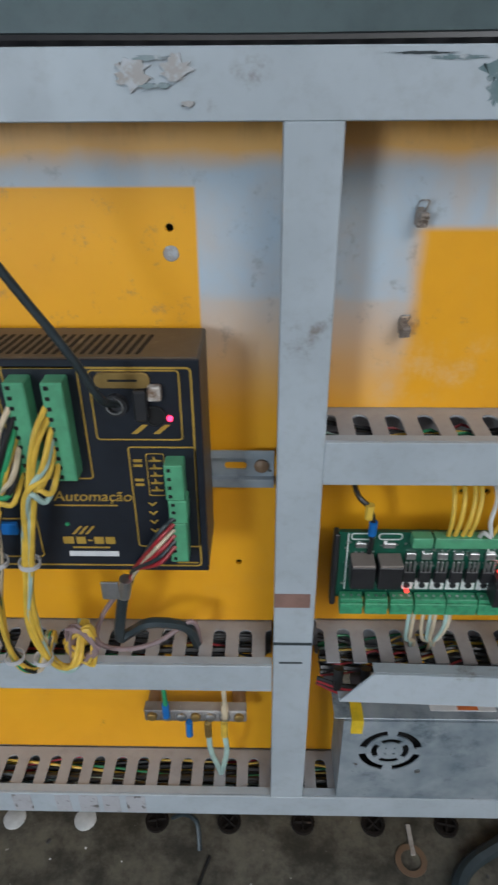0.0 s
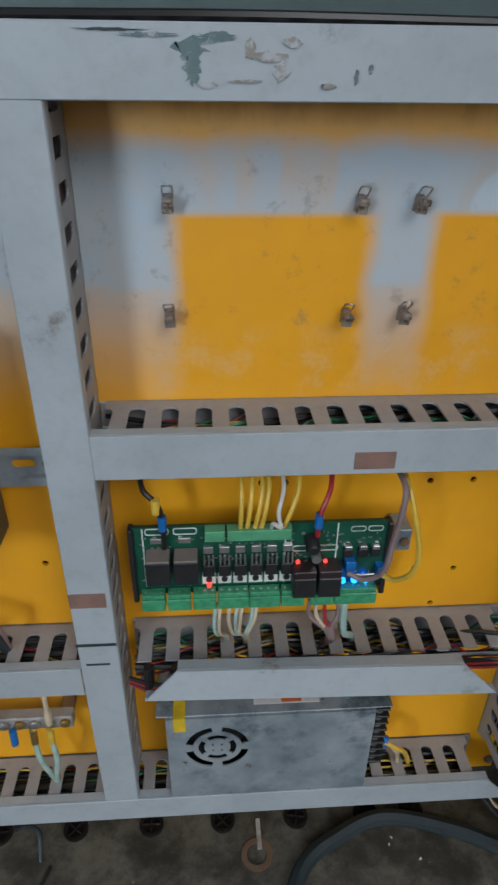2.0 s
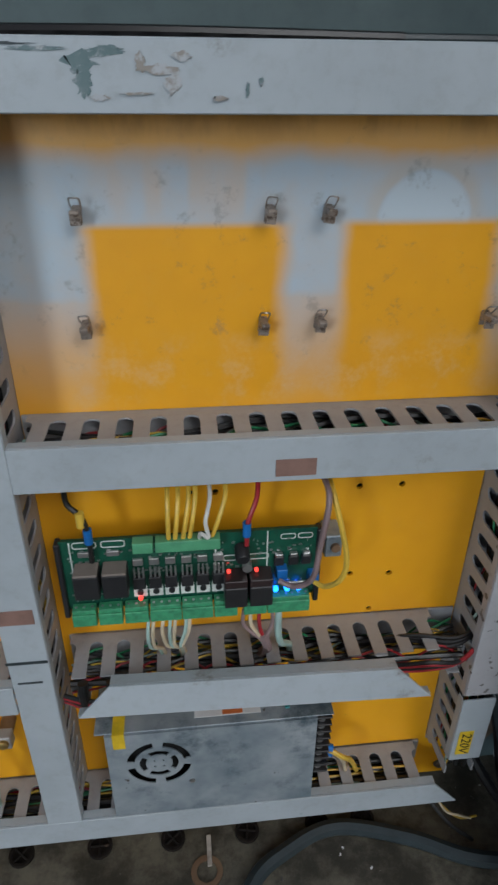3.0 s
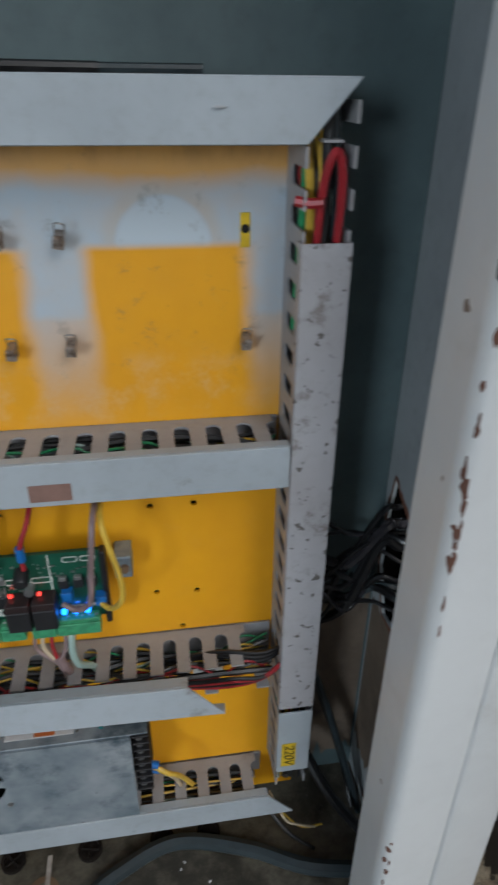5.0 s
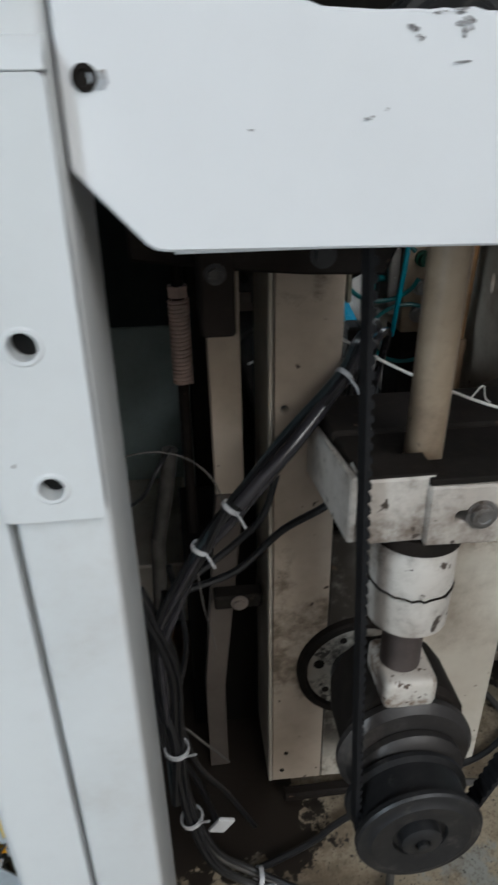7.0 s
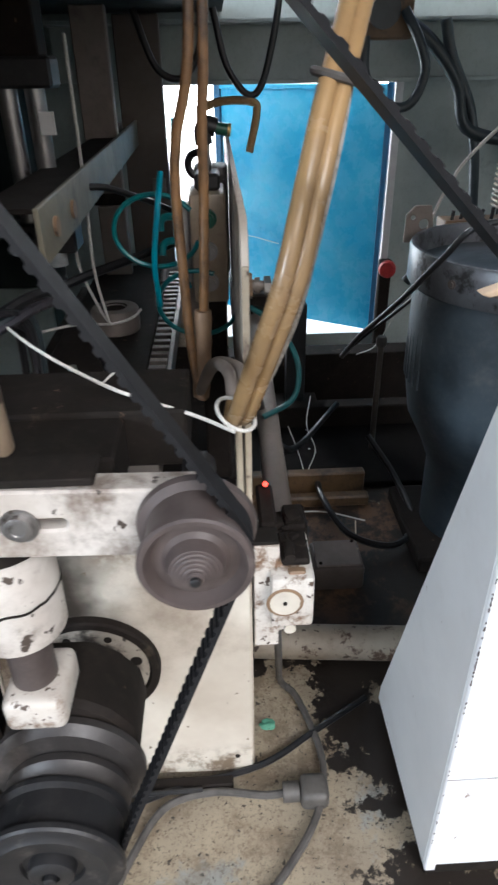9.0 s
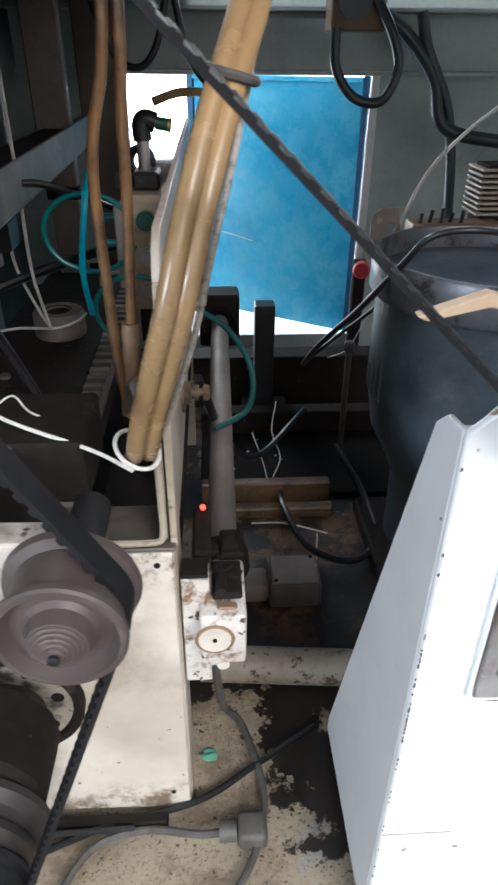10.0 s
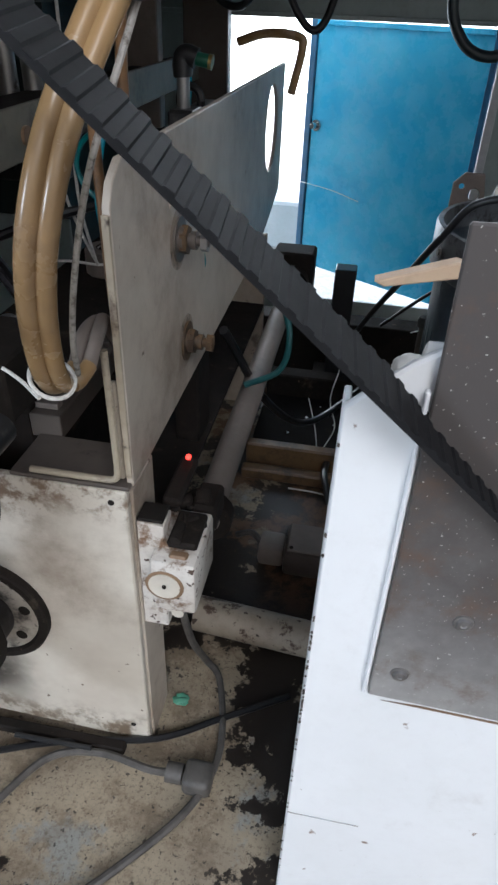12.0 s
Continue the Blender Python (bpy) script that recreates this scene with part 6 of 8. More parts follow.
# ---- machine base ----
def machine_base():
    t = thing("press_machine", (0.82, 0.5, 0), "oil-stained cream steel machine base with a bearing flange", "machine")
    part("column", prism([(0.688, 0.012), (0.7475, 0.010), (0.7465, 0.70), (0.690, 0.70)], "xz", 0.498, 0.508, 0.001, holes=[circle(0.698, 0.510, 0.0035, 12)]), M["column"], t, "brown-stained upright column plate")
    part("column_edge", box(0.684, 0.6878, 0.497, 0.509, 0.012, 0.70, 0.001), M["cream"], t, "pale worn column edge")
    part("front_plate", prism([(0.748, 0.010), (0.944, 0.002), (0.944, 0.372), (0.748, 0.372)], "xz", 0.498, 0.508, 0.0015), M["splashed"], t)
    part("side_web", box(0.684, 0.690, 0.508, 0.60, 0.012, 0.70, 0.001), M["cream"], t)
    part("right_side", box(0.938, 0.946, 0.508, 0.562, 0.0, 0.368, 0.001), M["plateside"], t)
    part("back_plate", box(0.69, 0.938, 1.27, 1.28, 0.0, 0.36, 0.001), M["brownplate"], t)
    part("well_floor", box(0.69, 0.938, 0.508, 1.27, 0.22, 0.226, 0), M["grease"], t)
    rim = box(0.84, 0.946, 0.500, 0.560, 0.372, 0.376, 0.001)
    part("rim", rim, M["darkbar"], t, "oily brown rim of the open well")
    hoop = tube([(0.936, 0.502, 0.50), (0.937, 0.502, 0.42), (0.937, 0.502, 0.392), (0.934, 0.502, 0.383), (0.922, 0.502, 0.381), (0.86, 0.502, 0.381)], 0.003, 8, 5)
    part("rim_edge", hoop, M["flaky"], t, "rolled pale rim edge")
    f = part("bearing_flange", lathe((0.783, 0.498, 0.197), (0, -1, 0), [(0, 0.0685), (0.008, 0.0685), (0.010, 0.0665), (0.010, 0.060), (0.005, 0.058), (0.005, 0.03), (0.012, 0.028), (0.012, 0.0)], 48), M["grease"], t, "round black-rimmed bearing flange")
    part("flange_face", lathe((0.783, 0.4928, 0.197), (0, -1, 0), [(0, 0.0575), (0.0008, 0.0575), (0.0008, 0.031), (0, 0.031)], 40), M["splashface"], f, "pale greasy flange face")
    for i in range(7):
        a = radians(12 + i * 360 / 7)
        part("bolt", rod((0.783 + 0.046 * math.cos(a), 0.493, 0.197 + 0.046 * math.sin(a)), (0.783 + 0.046 * math.cos(a), 0.4915, 0.197 + 0.046 * math.sin(a)), 0.0040 if i % 3 else 0.0062, 12), M["grease"], f)
    for x, z in ((0.926, 0.032), (0.70, 0.03), (0.705, 0.06), (0.93, 0.36)):
        part("rivet", lathe((x, 0.498, z), (0, -1, 0), [(0, 0.003), (0.001, 0.0025), (0.001, 0)], 10), M["grease"], t)
    part("foot_rail", box(0.70, 0.92, 0.475, 0.488, 0.002, 0.014, 0.002), M["grease"], t)


machine_base()


def tall_plate():
    t = thing("side_plate", (0.944, 0.51, 0.37), "tall greasy grey-white steel plate with threaded adjusters and a round window", "plate")
    out = [(0.508, 0.3725), (1.10, 0.380), (1.32, 0.43), (1.32, 0.627), (0.535, 0.623), (0.517, 0.612), (0.509, 0.598)]
    window = [(1.20 + 0.060 * math.cos(a), 0.545 + 0.062 * math.sin(a)) for a in (i * math.pi / 14 for i in range(28))]
    part("plate", prism(out, "yz", 0.9415, 0.9475, 0.001, holes=[window, circle(0.62, 0.590, 0.004, 10), circle(0.632, 0.602, 0.0025, 10), [(0.640 + 0.004 * math.cos(a), 0.575 + 0.011 * math.sin(a)) for a in (i * math.pi / 6 for i in range(12))]]), M["plateside"], t)
    for y, z, mt in ((0.662, 0.533, "darkbar"), (0.680, 0.426, "timber")):
        a = part("adjuster", lathe((0.9477, y, z), (1, 0, 0), [(0, 0.020), (0.002, 0.020), (0.002, 0.012), (0.006, 0.012), (0.006, 0.006), (0.012, 0.006), (0.012, 0.0080), (0.017, 0.0080), (0.017, 0.0048), (0.028, 0.0048), (0.028, 0)], 18), M[mt], t, "threaded adjuster with nuts")
        part("nut", rod((0.9515, y, z), (0.957, y, z), 0.013, 6), M["timber"], a)
        part("nut", rod((0.969, y, z), (0.975, y, z), 0.0092, 6), M["steel" if mt == "darkbar" else mt], a)
        part("stain", lathe((0.9476, y, z), (1, 0, 0), [(0, 0.027), (0.0002, 0.024), (0.0003, 0.019)], 20), M["smear_brown"], a, "brown oil ring")
    part("front_edge", box(0.9417, 0.9473, 0.5055, 0.5078, 0.382, 0.594, 0.0006), M["flaky"], t, "worn rusty front edge")
    part("edge_strip", box(0.9345, 0.9400, 0.508, 0.514, 0.378, 0.470, 0.0015), M["brownplate"], t, "rusty edge strip")


tall_plate()


def bed():
    t = thing("machine_bed", (0.76, 0.9, 0.12), "greasy black machine bed with a toothed guide strip", "machine bed")
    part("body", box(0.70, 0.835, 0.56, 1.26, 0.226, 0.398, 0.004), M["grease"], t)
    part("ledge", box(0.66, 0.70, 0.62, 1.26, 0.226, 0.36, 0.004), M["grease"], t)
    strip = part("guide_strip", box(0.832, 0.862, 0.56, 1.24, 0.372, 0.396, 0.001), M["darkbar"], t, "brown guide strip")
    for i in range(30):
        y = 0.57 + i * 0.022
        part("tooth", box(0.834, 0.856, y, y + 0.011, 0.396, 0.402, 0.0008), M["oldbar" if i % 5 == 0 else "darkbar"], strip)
    part("upright", box(0.620, 0.66, 0.70, 0.72, 0.0, 0.81, 0.002), M["oilshade"], t)
    for x, y in ((0.72, 0.62), (0.73, 0.72)):
        part("bolt", lathe((x, y, 0.398), (0, 0, 1), [(0, 0.011), (0.010, 0.011), (0.012, 0.009), (0.012, 0.005), (0.007, 0.005), (0.007, 0)], 16), M["steel"], t)


bed()
solid("spacer_ring", lathe((0.778, 0.915, 0.399), (0, 0, 1), [(0, 0.015), (0, 0.031), (0.002, 0.033), (0.030, 0.033), (0.033, 0.031), (0.033, 0.016), (0.031, 0.0145), (0, 0.0145)], 36), M["oldbar"], "thick brown steel ring lying on the black bed", "ring")
# black liner added so the hole holds its shade
bore = lathe((0.778, 0.915, 0.399), (0, 0, 1), [(0.0005, 0.0), (0.0005, 0.0125), (0.0305, 0.0132), (0.0312, 0.0150), (0.0336, 0.0162), (0.0338, 0.0175)], 32)
part("bore", bore, M["grease"], bpy.data.objects["spacer_ring"], "dark liner put in for the shade of the bore")
solid("washer", lathe((0.74, 0.78, 0.399), (0, 0, 1), [(0, 0.006), (0.004, 0.006), (0.004, 0)], 14), M["silver"], "small bright washer on the bed", "washer")


def tension_arm():
    t = thing("belt_tensioner", (0.79, 0.37, 0.47), "white chipped steel belt tension arm with a slotted bolt", "arm")
    part("block", box(0.724, 0.776, 0.348, 0.378, 0.473, 0.525, 0.002), M["dirtywhite"], t)
    p = prism([(0.770, 0.472), (0.91, 0.468), (0.91, 0.516), (0.770, 0.519)], "xz", 0.343, 0.362, 0.0015, holes=[rounded(0.790, 0.834, 0.4910, 0.4985, 0.0036)])
    part("block_top", box(0.7245, 0.7755, 0.3485, 0.3775, 0.5252, 0.5272, 0.0006), M["grease"], t, "oily black top")
    part("slider", p, M["dirtywhite"], t, "chipped white slotted slide")
    part("slot_shade", box(0.786, 0.838, 0.3618, 0.364, 0.488, 0.501, 0), M["dark_hole"], t)
    part("top_strap", box(0.770, 0.852, 0.345, 0.372, 0.519, 0.524, 0.0008), M["grease"], t, "black rubber strap")
    part("top_bar", box(0.726, 0.858, 0.378, 0.44, 0.478, 0.516, 0.002), M["grease"], t)
    b = lathe((0.8075, 0.343, 0.4955), (0, -1, 0), [(0, 0.0112), (0.0016, 0.0112), (0.0016, 0.0084), (0.0050, 0.0080), (0.0054, 0.0070), (0.0054, 0.0046), (0.0046, 0.0040), (0.0046, 0)], 24)
    part("bolt", b, M["steel"], t, "bright round bolt head")
    s = prism([(0.350, 0.475), (0.490, 0.452), (0.490, 0.503), (0.350, 0.526)], "yz", 0.7175, 0.7230, 0.001)
    part("gusset", s, M["dirtywhite"], t, "grimy slanting gusset")
    part("back_bar", box(0.724, 0.90, 0.43, 0.50, 0.476, 0.520, 0.002), M["grease"], t)


tension_arm()


def pulley(name, c, r, wide, label, mt, hub=0.4, lip=0.0):
    """A belt pulley with its axis along y, its front face at c."""
    t = thing(name, c, label, "pulley", "belt pulleys")
    pr = [(0, 0), (0, r * hub * 0.35), (-0.004, r * hub * 0.4), (-0.004, r * hub), (-0.0005, r * hub * 1.05), (0.003, r * 0.78), (0, r * 0.86), (0, r * 0.97), (-0.002, r), (-0.006, r), (-0.008, r * 0.90), (-wide + 0.006, r * 0.90), (-wide + 0.004, r + lip), (-wide, r + lip), (-wide, 0)]
    part("wheel", lathe(c, (0, -1, 0), pr, 48), M[mt], t)
    part("hub", lathe(c, (0, -1, 0), [(-0.004, r * hub * 0.8), (0.004, r * hub * 0.75), (0.006, r * hub * 0.6), (0.006, r * hub * 0.3), (0.003, r * hub * 0.26), (0.003, 0)], 28), M[mt], t, "worn hub")
    part("axle_screw", lathe((c[0], c[1] - 0.003, c[2]), (0, -1, 0), [(0, r * 0.09), (0.006, r * 0.09), (0.007, r * 0.06), (0.007, 0)], 12), M["darkiron"], t)
    return t


def faced_pulley(name, c, label):
    """A tension pulley with a dished face and a turned cone in the middle; axis along y, its front at c."""
    t = thing(name, c, label, "pulley", "belt pulleys")
    pr = [(0.0100, 0), (0.0100, 0.0040), (0.0092, 0.0046)]
    for q in range(5):
        r = 0.0050 + 0.0019 * q
        pr += [(0.0092 - 0.0013 * q, r), (0.0084 - 0.0013 * q, r + 0.0003), (0.0084 - 0.0013 * q, r + 0.0012), (0.0090 - 0.0013 * (q + 0.6), r + 0.0015)]
    pr += [(-0.0045, 0.0160), (-0.0070, 0.0185), (-0.0072, 0.0235), (-0.0010, 0.0272), (0.0002, 0.0276), (0.0002, 0.0302), (-0.0012, 0.0314), (-0.0045, 0.0314), (-0.0065, 0.0285), (-0.030, 0.0285), (-0.032, 0.0335), (-0.036, 0.0345), (-0.038, 0.0335), (-0.038, 0)]
    part("wheel", lathe(c, (0, -1, 0), pr, 52), M["pulley"], t, smooth=18)
    part("axle_screw", lathe((c[0], c[1] - 0.009, c[2]), (0, -1, 0), [(0, 0.0030), (0.0030, 0.0028), (0.0036, 0.0018), (0.0036, 0)], 12), M["darkiron"], t)
    part("axle", rod((c[0], c[1] + 0.038, c[2]), (c[0], c[1] + 0.10, c[2]), 0.011, 16), M["darkiron"], t)
    return t


P1, P2, P3 = (0.784, 0.304, 0.2015), (0.908, 0.303, 0.4935), (0.7415, 0.322, 0.757)
p = pulley("drive_pulley", P1, 0.0545, 0.040, "dark grey double-flanged belt pulley near the floor", "darkiron", 0.42)
for q, (y, r0, r1) in enumerate(((0.346, 0.040, 0.050), (0.360, 0.056, 0.062))):
    part("rear_disc", lathe((0.789, y, 0.214 + 0.012 * q), (0, -1, 0), [(0.001, 0), (0.001, r0), (-0.003, r1 - 0.003), (-0.006, r1), (-0.012, r1), (-0.013, r1 - 0.004), (-0.013, 0)], 44), M["dustiron"], p, "greasy dark coupling disc")
part("shaft", rod((0.785, 0.373, 0.205), (0.784, 0.487, 0.198), 0.034, 28), M["dustiron"], p, "greasy dark drive shaft")
for i in range(4):
    a = radians(30 + 90 * i)
    part("lug", rod((0.789 + 0.036 * math.cos(a), 0.3455, 0.214 + 0.036 * math.sin(a)), (0.789 + 0.036 * math.cos(a), 0.341, 0.214 + 0.036 * math.sin(a)), 0.006, 10), M["darkiron"], p)
faced_pulley("tension_pulley", P2, "brown worn belt tension pulley with a turned grooved face")
p = pulley("top_pulley", P3, 0.031, 0.036, "grey belt pulley behind the cross beam", "darkiron", 0.4)
part("axle", rod((0.7415, 0.356, 0.757), (0.7415, 0.4215, 0.757), 0.010, 16), M["darkiron"], p)


def arc(c, r, a0, a1, y, n=14):
    return [Vector((c[0] + r * math.cos(radians(a0 + (a1 - a0) * i / n)), y, c[2] + r * math.sin(radians(a0 + (a1 - a0) * i / n)))) for i in range(n + 1)]


loop = arc(P1, 0.050, 182, 342, 0.326) + arc(P2, 0.0298, -18, 31, 0.324) + arc(P3, 0.0298, 31, 182, 0.340)
loop.append(loop[0].copy())
t = thing("drive_belt", (0.787, 0.326, 0.15), "black toothed rubber belt running over three pulleys", "belt")
part("band", belt(loop, (0, 1, 0), 0.0080, 0.0028), M["belt"], t)
ob = part("ribbing", teeth(loop, (0, 1, 0), 0.0080, 0.0013, 0.009, 0.0020), M["belt"], t)
ob["kind"] = "stuff"
A3, B3 = Vector((0.56, 0.250, 1.118)), Vector((1.36, 0.400, 0.352))
d3 = (B3 - A3).normalized()
w3 = Vector((-0.083, 0.99, 0.107))
w3 = (w3 - d3 * w3.dot(d3)).normalized()
line3 = [A3 + (B3 - A3) * i / 12 for i in range(13)]
t = thing("long_belt", B3, "long grey-black ribbed rubber belt running slantwise", "belt")
part("band", belt(line3, w3, 0.017, 0.0024), M["belt"], t)
ob = part("ribbing", teeth(line3, w3, 0.017, 0.0011, 0.0098, 0.0011), M["belt"], t)
ob["kind"] = "stuff"
p = pulley("end_pulley", (1.40, 0.385, 0.36), 0.05, 0.036, "dark pulley at the end of the long belt", "darkiron")
part("axle", rod((1.40, 0.41, 0.36), (1.40, 0.55, 0.36), 0.012, 16), M["darkiron"], p)


def hydraulic_cylinder():
    t = thing("hydraulic_cylinder", (0.778, 0.378, 0.26), "white painted vertical cylinder with a cracked seam under the arm", "cylinder")
    x, y = 0.778, 0.378
    part("neck", lathe((x, y, 0.4605), (0, 0, 1), [(0, 0), (0, 0.0335), (0.012, 0.0335), (0.012, 0)], 32), M["grease"], t)
    part("body", lathe((x, y, 0.3805), (0, 0, 1), [(0, 0), (0, 0.0285), (0.003, 0.0315), (0.0375, 0.0320), (0.0380, 0.0308), (0.0400, 0.0308), (0.0405, 0.0320), (0.072, 0.0315), (0.078, 0.0290), (0.080, 0)], 44), M["dirtywhite"], t)
    q = random.Random(12)
    seam = [(x + (0.0316 + q.uniform(0, 0.0009)) * math.cos(a), y + (0.0316 + q.uniform(0, 0.0009)) * math.sin(a), 0.4195 + q.uniform(-0.0012, 0.0012)) for a in (i * math.pi / 22 for i in range(45))]
    part("seam", tube(seam, 0.0009, 6, 2), M["grease"], t, "cracked black seam")
    part("piston", rod((x, y, 0.325), (x, y, 0.3805), 0.0165, 24), M["pulley"], t)
    part("clevis", box(0.758, 0.803, 0.350, 0.405, 0.300, 0.331, 0.007, seg=3), M["blockwhite"], t, "flaking white clevis")
    h = prism([(0.738, 0.205), (0.838, 0.205), (0.846, 0.235), (0.843, 0.262), (0.828, 0.284), (0.806, 0.2995), (0.764, 0.2995), (0.748, 0.282), (0.736, 0.25)], "xz", 0.374, 0.44, 0.005)
    part("yoke", h, M["grease"], t)
    part("yoke_screw", lathe((0.786, 0.374, 0.2740), (0, -1, 0), [(0, 0.0085), (0.003, 0.0085), (0.003, 0.005), (0.001, 0.0042), (0.001, 0)], 16), M["steel"], t)


hydraulic_cylinder()
t = thing("guide_rod", (0.779, 0.387, 0.52), "upright oily beige guide rod above the tension arm", "rod")
part("shaft", rod((0.782, 0.392, 0.5165), (0.780, 0.380, 0.90), 0.0136, 24), M["oilrod"], t)

t = thing("guide_bar", (0.648, 0.525, 0), "upright greasy steel guide bar beside the base", "bar")
part("bar", prism([(0.6370, 0.405), (0.6655, 0.405), (0.6640, 0.70), (0.6340, 0.70)], "xz", 0.535, 0.555, 0.0012), M["column"], t)
# lower length coloured darker for grime and for the shade it stands in
part("lower_bar", prism([(0.6150, 0.0), (0.6380, 0.0), (0.6380, 0.14), (0.6655, 0.4046), (0.6370, 0.4046), (0.6150, 0.14)], "xz", 0.535, 0.555, 0.0012), M["darkbar"], t, "dark brown lower length, grime and shade in its colour")
part("cap", box(0.635, 0.6635, 0.536, 0.554, 0.70, 0.708, 0.001), M["grease"], t)
t = thing("bar_clamp", (0.65, 0.535, 0.27), "rusty clamp on the upright guide bar", "clamp")
part("clamp", box(0.630, 0.680, 0.515, 0.5345, 0.275, 0.292, 0.002), M["grease"], t)
bolt_head(t, (0.656, 0.515, 0.2835), (0, -1, 0), 0.006, 0.005, M["oldbar"])
spring = [(0.613 + 0.0085 * math.cos(i * 0.9), 0.585 + 0.0085 * math.sin(i * 0.9), 0.505 + 0.00056 * i) for i in range(150)]
solid("coil_spring", tube(spring, 0.0019, 6, 2), M["copper"], "pale copper-brown coil spring hanging beside the guide bar", "spring", at=(0.613, 0.585, 0.505))
t = thing("spring_rod", (0.613, 0.585, 0.33), "thin black rod inside the spring with a pale nut", "rod")
part("rod", rod((0.613, 0.585, 0.33), (0.613, 0.585, 0.90), 0.0055, 12), M["grease"], t)
part("nut", rod((0.613, 0.585, 0.590), (0.613, 0.585, 0.600), 0.0100, 6), M["copper"], t, "pale nut above the spring")
# added black sheet standing in for the shade behind the guide bar
solid("lower_sheet", box(0.600, 0.683, 0.600, 0.606, 0.0, 0.374, 0.001), M["oilshade"], "black sheet added for the deep shade behind the guide bar", "sheet")
solid("floor_ledge", box(0.21, 0.600, 0.80, 1.069, 0.0, 0.118, 0.003), M["cream"], "low grey dirty ledge at the foot of the inner sheet", "ledge")
solid("cable_conduit", tube([(0.594, 0.60, 0.425), (0.588, 0.60, 0.385), (0.580, 0.60, 0.345), (0.574, 0.60, 0.315), (0.572, 0.60, 0.30), (0.566, 0.605, 0.15), (0.566, 0.605, 0.004)], 0.0085, 14), M["greycable"], "dull grey flexible pipe standing beside the guide bar", "pipe", at=(0.566, 0.605, 0.004))

# black cable bundle across the machine, with white ties
routes = []
for i in range(8):
    o = Vector((j(0.005), j(0.005), j(0.005)))
    pts = []
    end = ((0.796, 0.56, 0.560), (0.812, 0.63, 0.47), (0.818, 0.66, 0.40)) if i < 2 else ((0.776, 0.530, 0.545), (0.768, 0.548, 0.470), (0.764, 0.558, 0.400))
    for n, q in enumerate(((0.580, 0.418, 0.19), (0.573, 0.420, 0.26), (0.577, 0.424, 0.335), (0.592, 0.424, 0.375), (0.6177, 0.4243, 0.424), (0.6435, 0.4291, 0.4574), (0.692, 0.452, 0.502), (0.7434, 0.4807, 0.5437), (0.762, 0.505, 0.562)) + end):
        pts.append(Vector(q) + o * (0.8 if n in (4, 5, 7) else 1.5) + Vector((j(0.003), j(0.003), j(0.003))))
    routes.append((pts, rng.uniform(0.0026, 0.0042), ("cable", "gloss", "cable", "slate")[i % 4]))
w = harness("cable_loom", "slanting loom of shiny black cables strapped with white ties", routes, (0.59, 0.45, 0.38))
part("tape_wrap", tube([(0.650, 0.4235, 0.4640), (0.670, 0.430, 0.4835), (0.692, 0.438, 0.503), (0.722, 0.457, 0.529)], 0.0062, 14, 5), M["gloss"], w, "glossy taped length")
for a, b in (((0.7434, 0.4807, 0.5437), (0.692, 0.452, 0.502)), ((0.6435, 0.4291, 0.4574), (0.6177, 0.4243, 0.424)), ((0.6177, 0.4243, 0.424), (0.592, 0.424, 0.375))):
    d = (Vector(a) - Vector(b)).normalized()
    part("zip_tie", lathe(a, d, [(0, 0.0078), (0, 0.0086), (0.004, 0.0086), (0.004, 0.0078), (0, 0.0078)], 18), M["zip"], w, "white zip tie")
    part("tie_tail", tube([Vector(a) + Vector((0.004, -0.008, 0.002)), Vector(a) + Vector((0.008, -0.013, -0.003)), Vector(a) + Vector((0.011, -0.013, -0.010))], 0.0012, 6), M["zip"], w)
run("cable", [(0.60, 0.45, 0.36), (0.65, 0.455, 0.375), (0.69, 0.46, 0.41), (0.722, 0.44, 0.445), (0.73, 0.44, 0.455)], 0.0034, "cable", "black cable running to the arm", group="black cables")
run("cable", [(0.60, 0.44, 0.375), (0.645, 0.45, 0.405), (0.672, 0.452, 0.432), (0.685, 0.456, 0.47)], 0.0032, "cable", "black cable bending up into the loom", group="black cables")
routes = []
for i in range(4):
    o = Vector((j(0.006), j(0.008), j(0.004)))
    routes.append(([Vector(q) + o for q in ((0.562, 0.42, 0.385), (0.578, 0.42, 0.335), (0.586, 0.42, 0.29), (0.584, 0.415, 0.225), (0.584, 0.41, 0.16), (0.592, 0.40, 0.11), (0.612, 0.39, 0.055), (0.65, 0.385, 0.022), (0.70, 0.364, 0.012), (0.745, 0.347, 0.010), (0.80, 0.33, 0.010), (0.86, 0.30, 0.008))], (0.0030, 0.0040, 0.0028, 0.0034)[i], ("cable", "greycable", "cable", "cable")[i]))
w = harness("floor_loom", "black and grey cables tied together, dropping to the floor", routes, (0.6, 0.4, 0.01))
for a, d in (((0.584, 0.412, 0.2), (0, 0, 1)), ((0.592, 0.402, 0.113), (0.3, 0, -1)), ((0.655, 0.384, 0.022), (1, 0, -0.3))):
    part("zip_tie", lathe(a, d, [(0, 0.0105), (0, 0.012), (0.005, 0.012), (0.005, 0.0105), (0, 0.0105)], 16), M["zip"], w, "white zip tie")
    part("tie_tail", tube([Vector(a) + Vector((0.008, -0.008, 0)), Vector(a) + Vector((0.018, -0.014, 0.010))], 0.0012, 5), M["zip"], w)
solid("cable_tag", box(-0.009, 0.009, -0.002, 0.002, -0.012, 0.012, 0.0008, turn=pose(0, 0, 0, 10, 30, 10).to_3x3()), M["label"], "white plastic connector block hanging on a cable", "connector").location = (0.622, 0.402, 0.092)
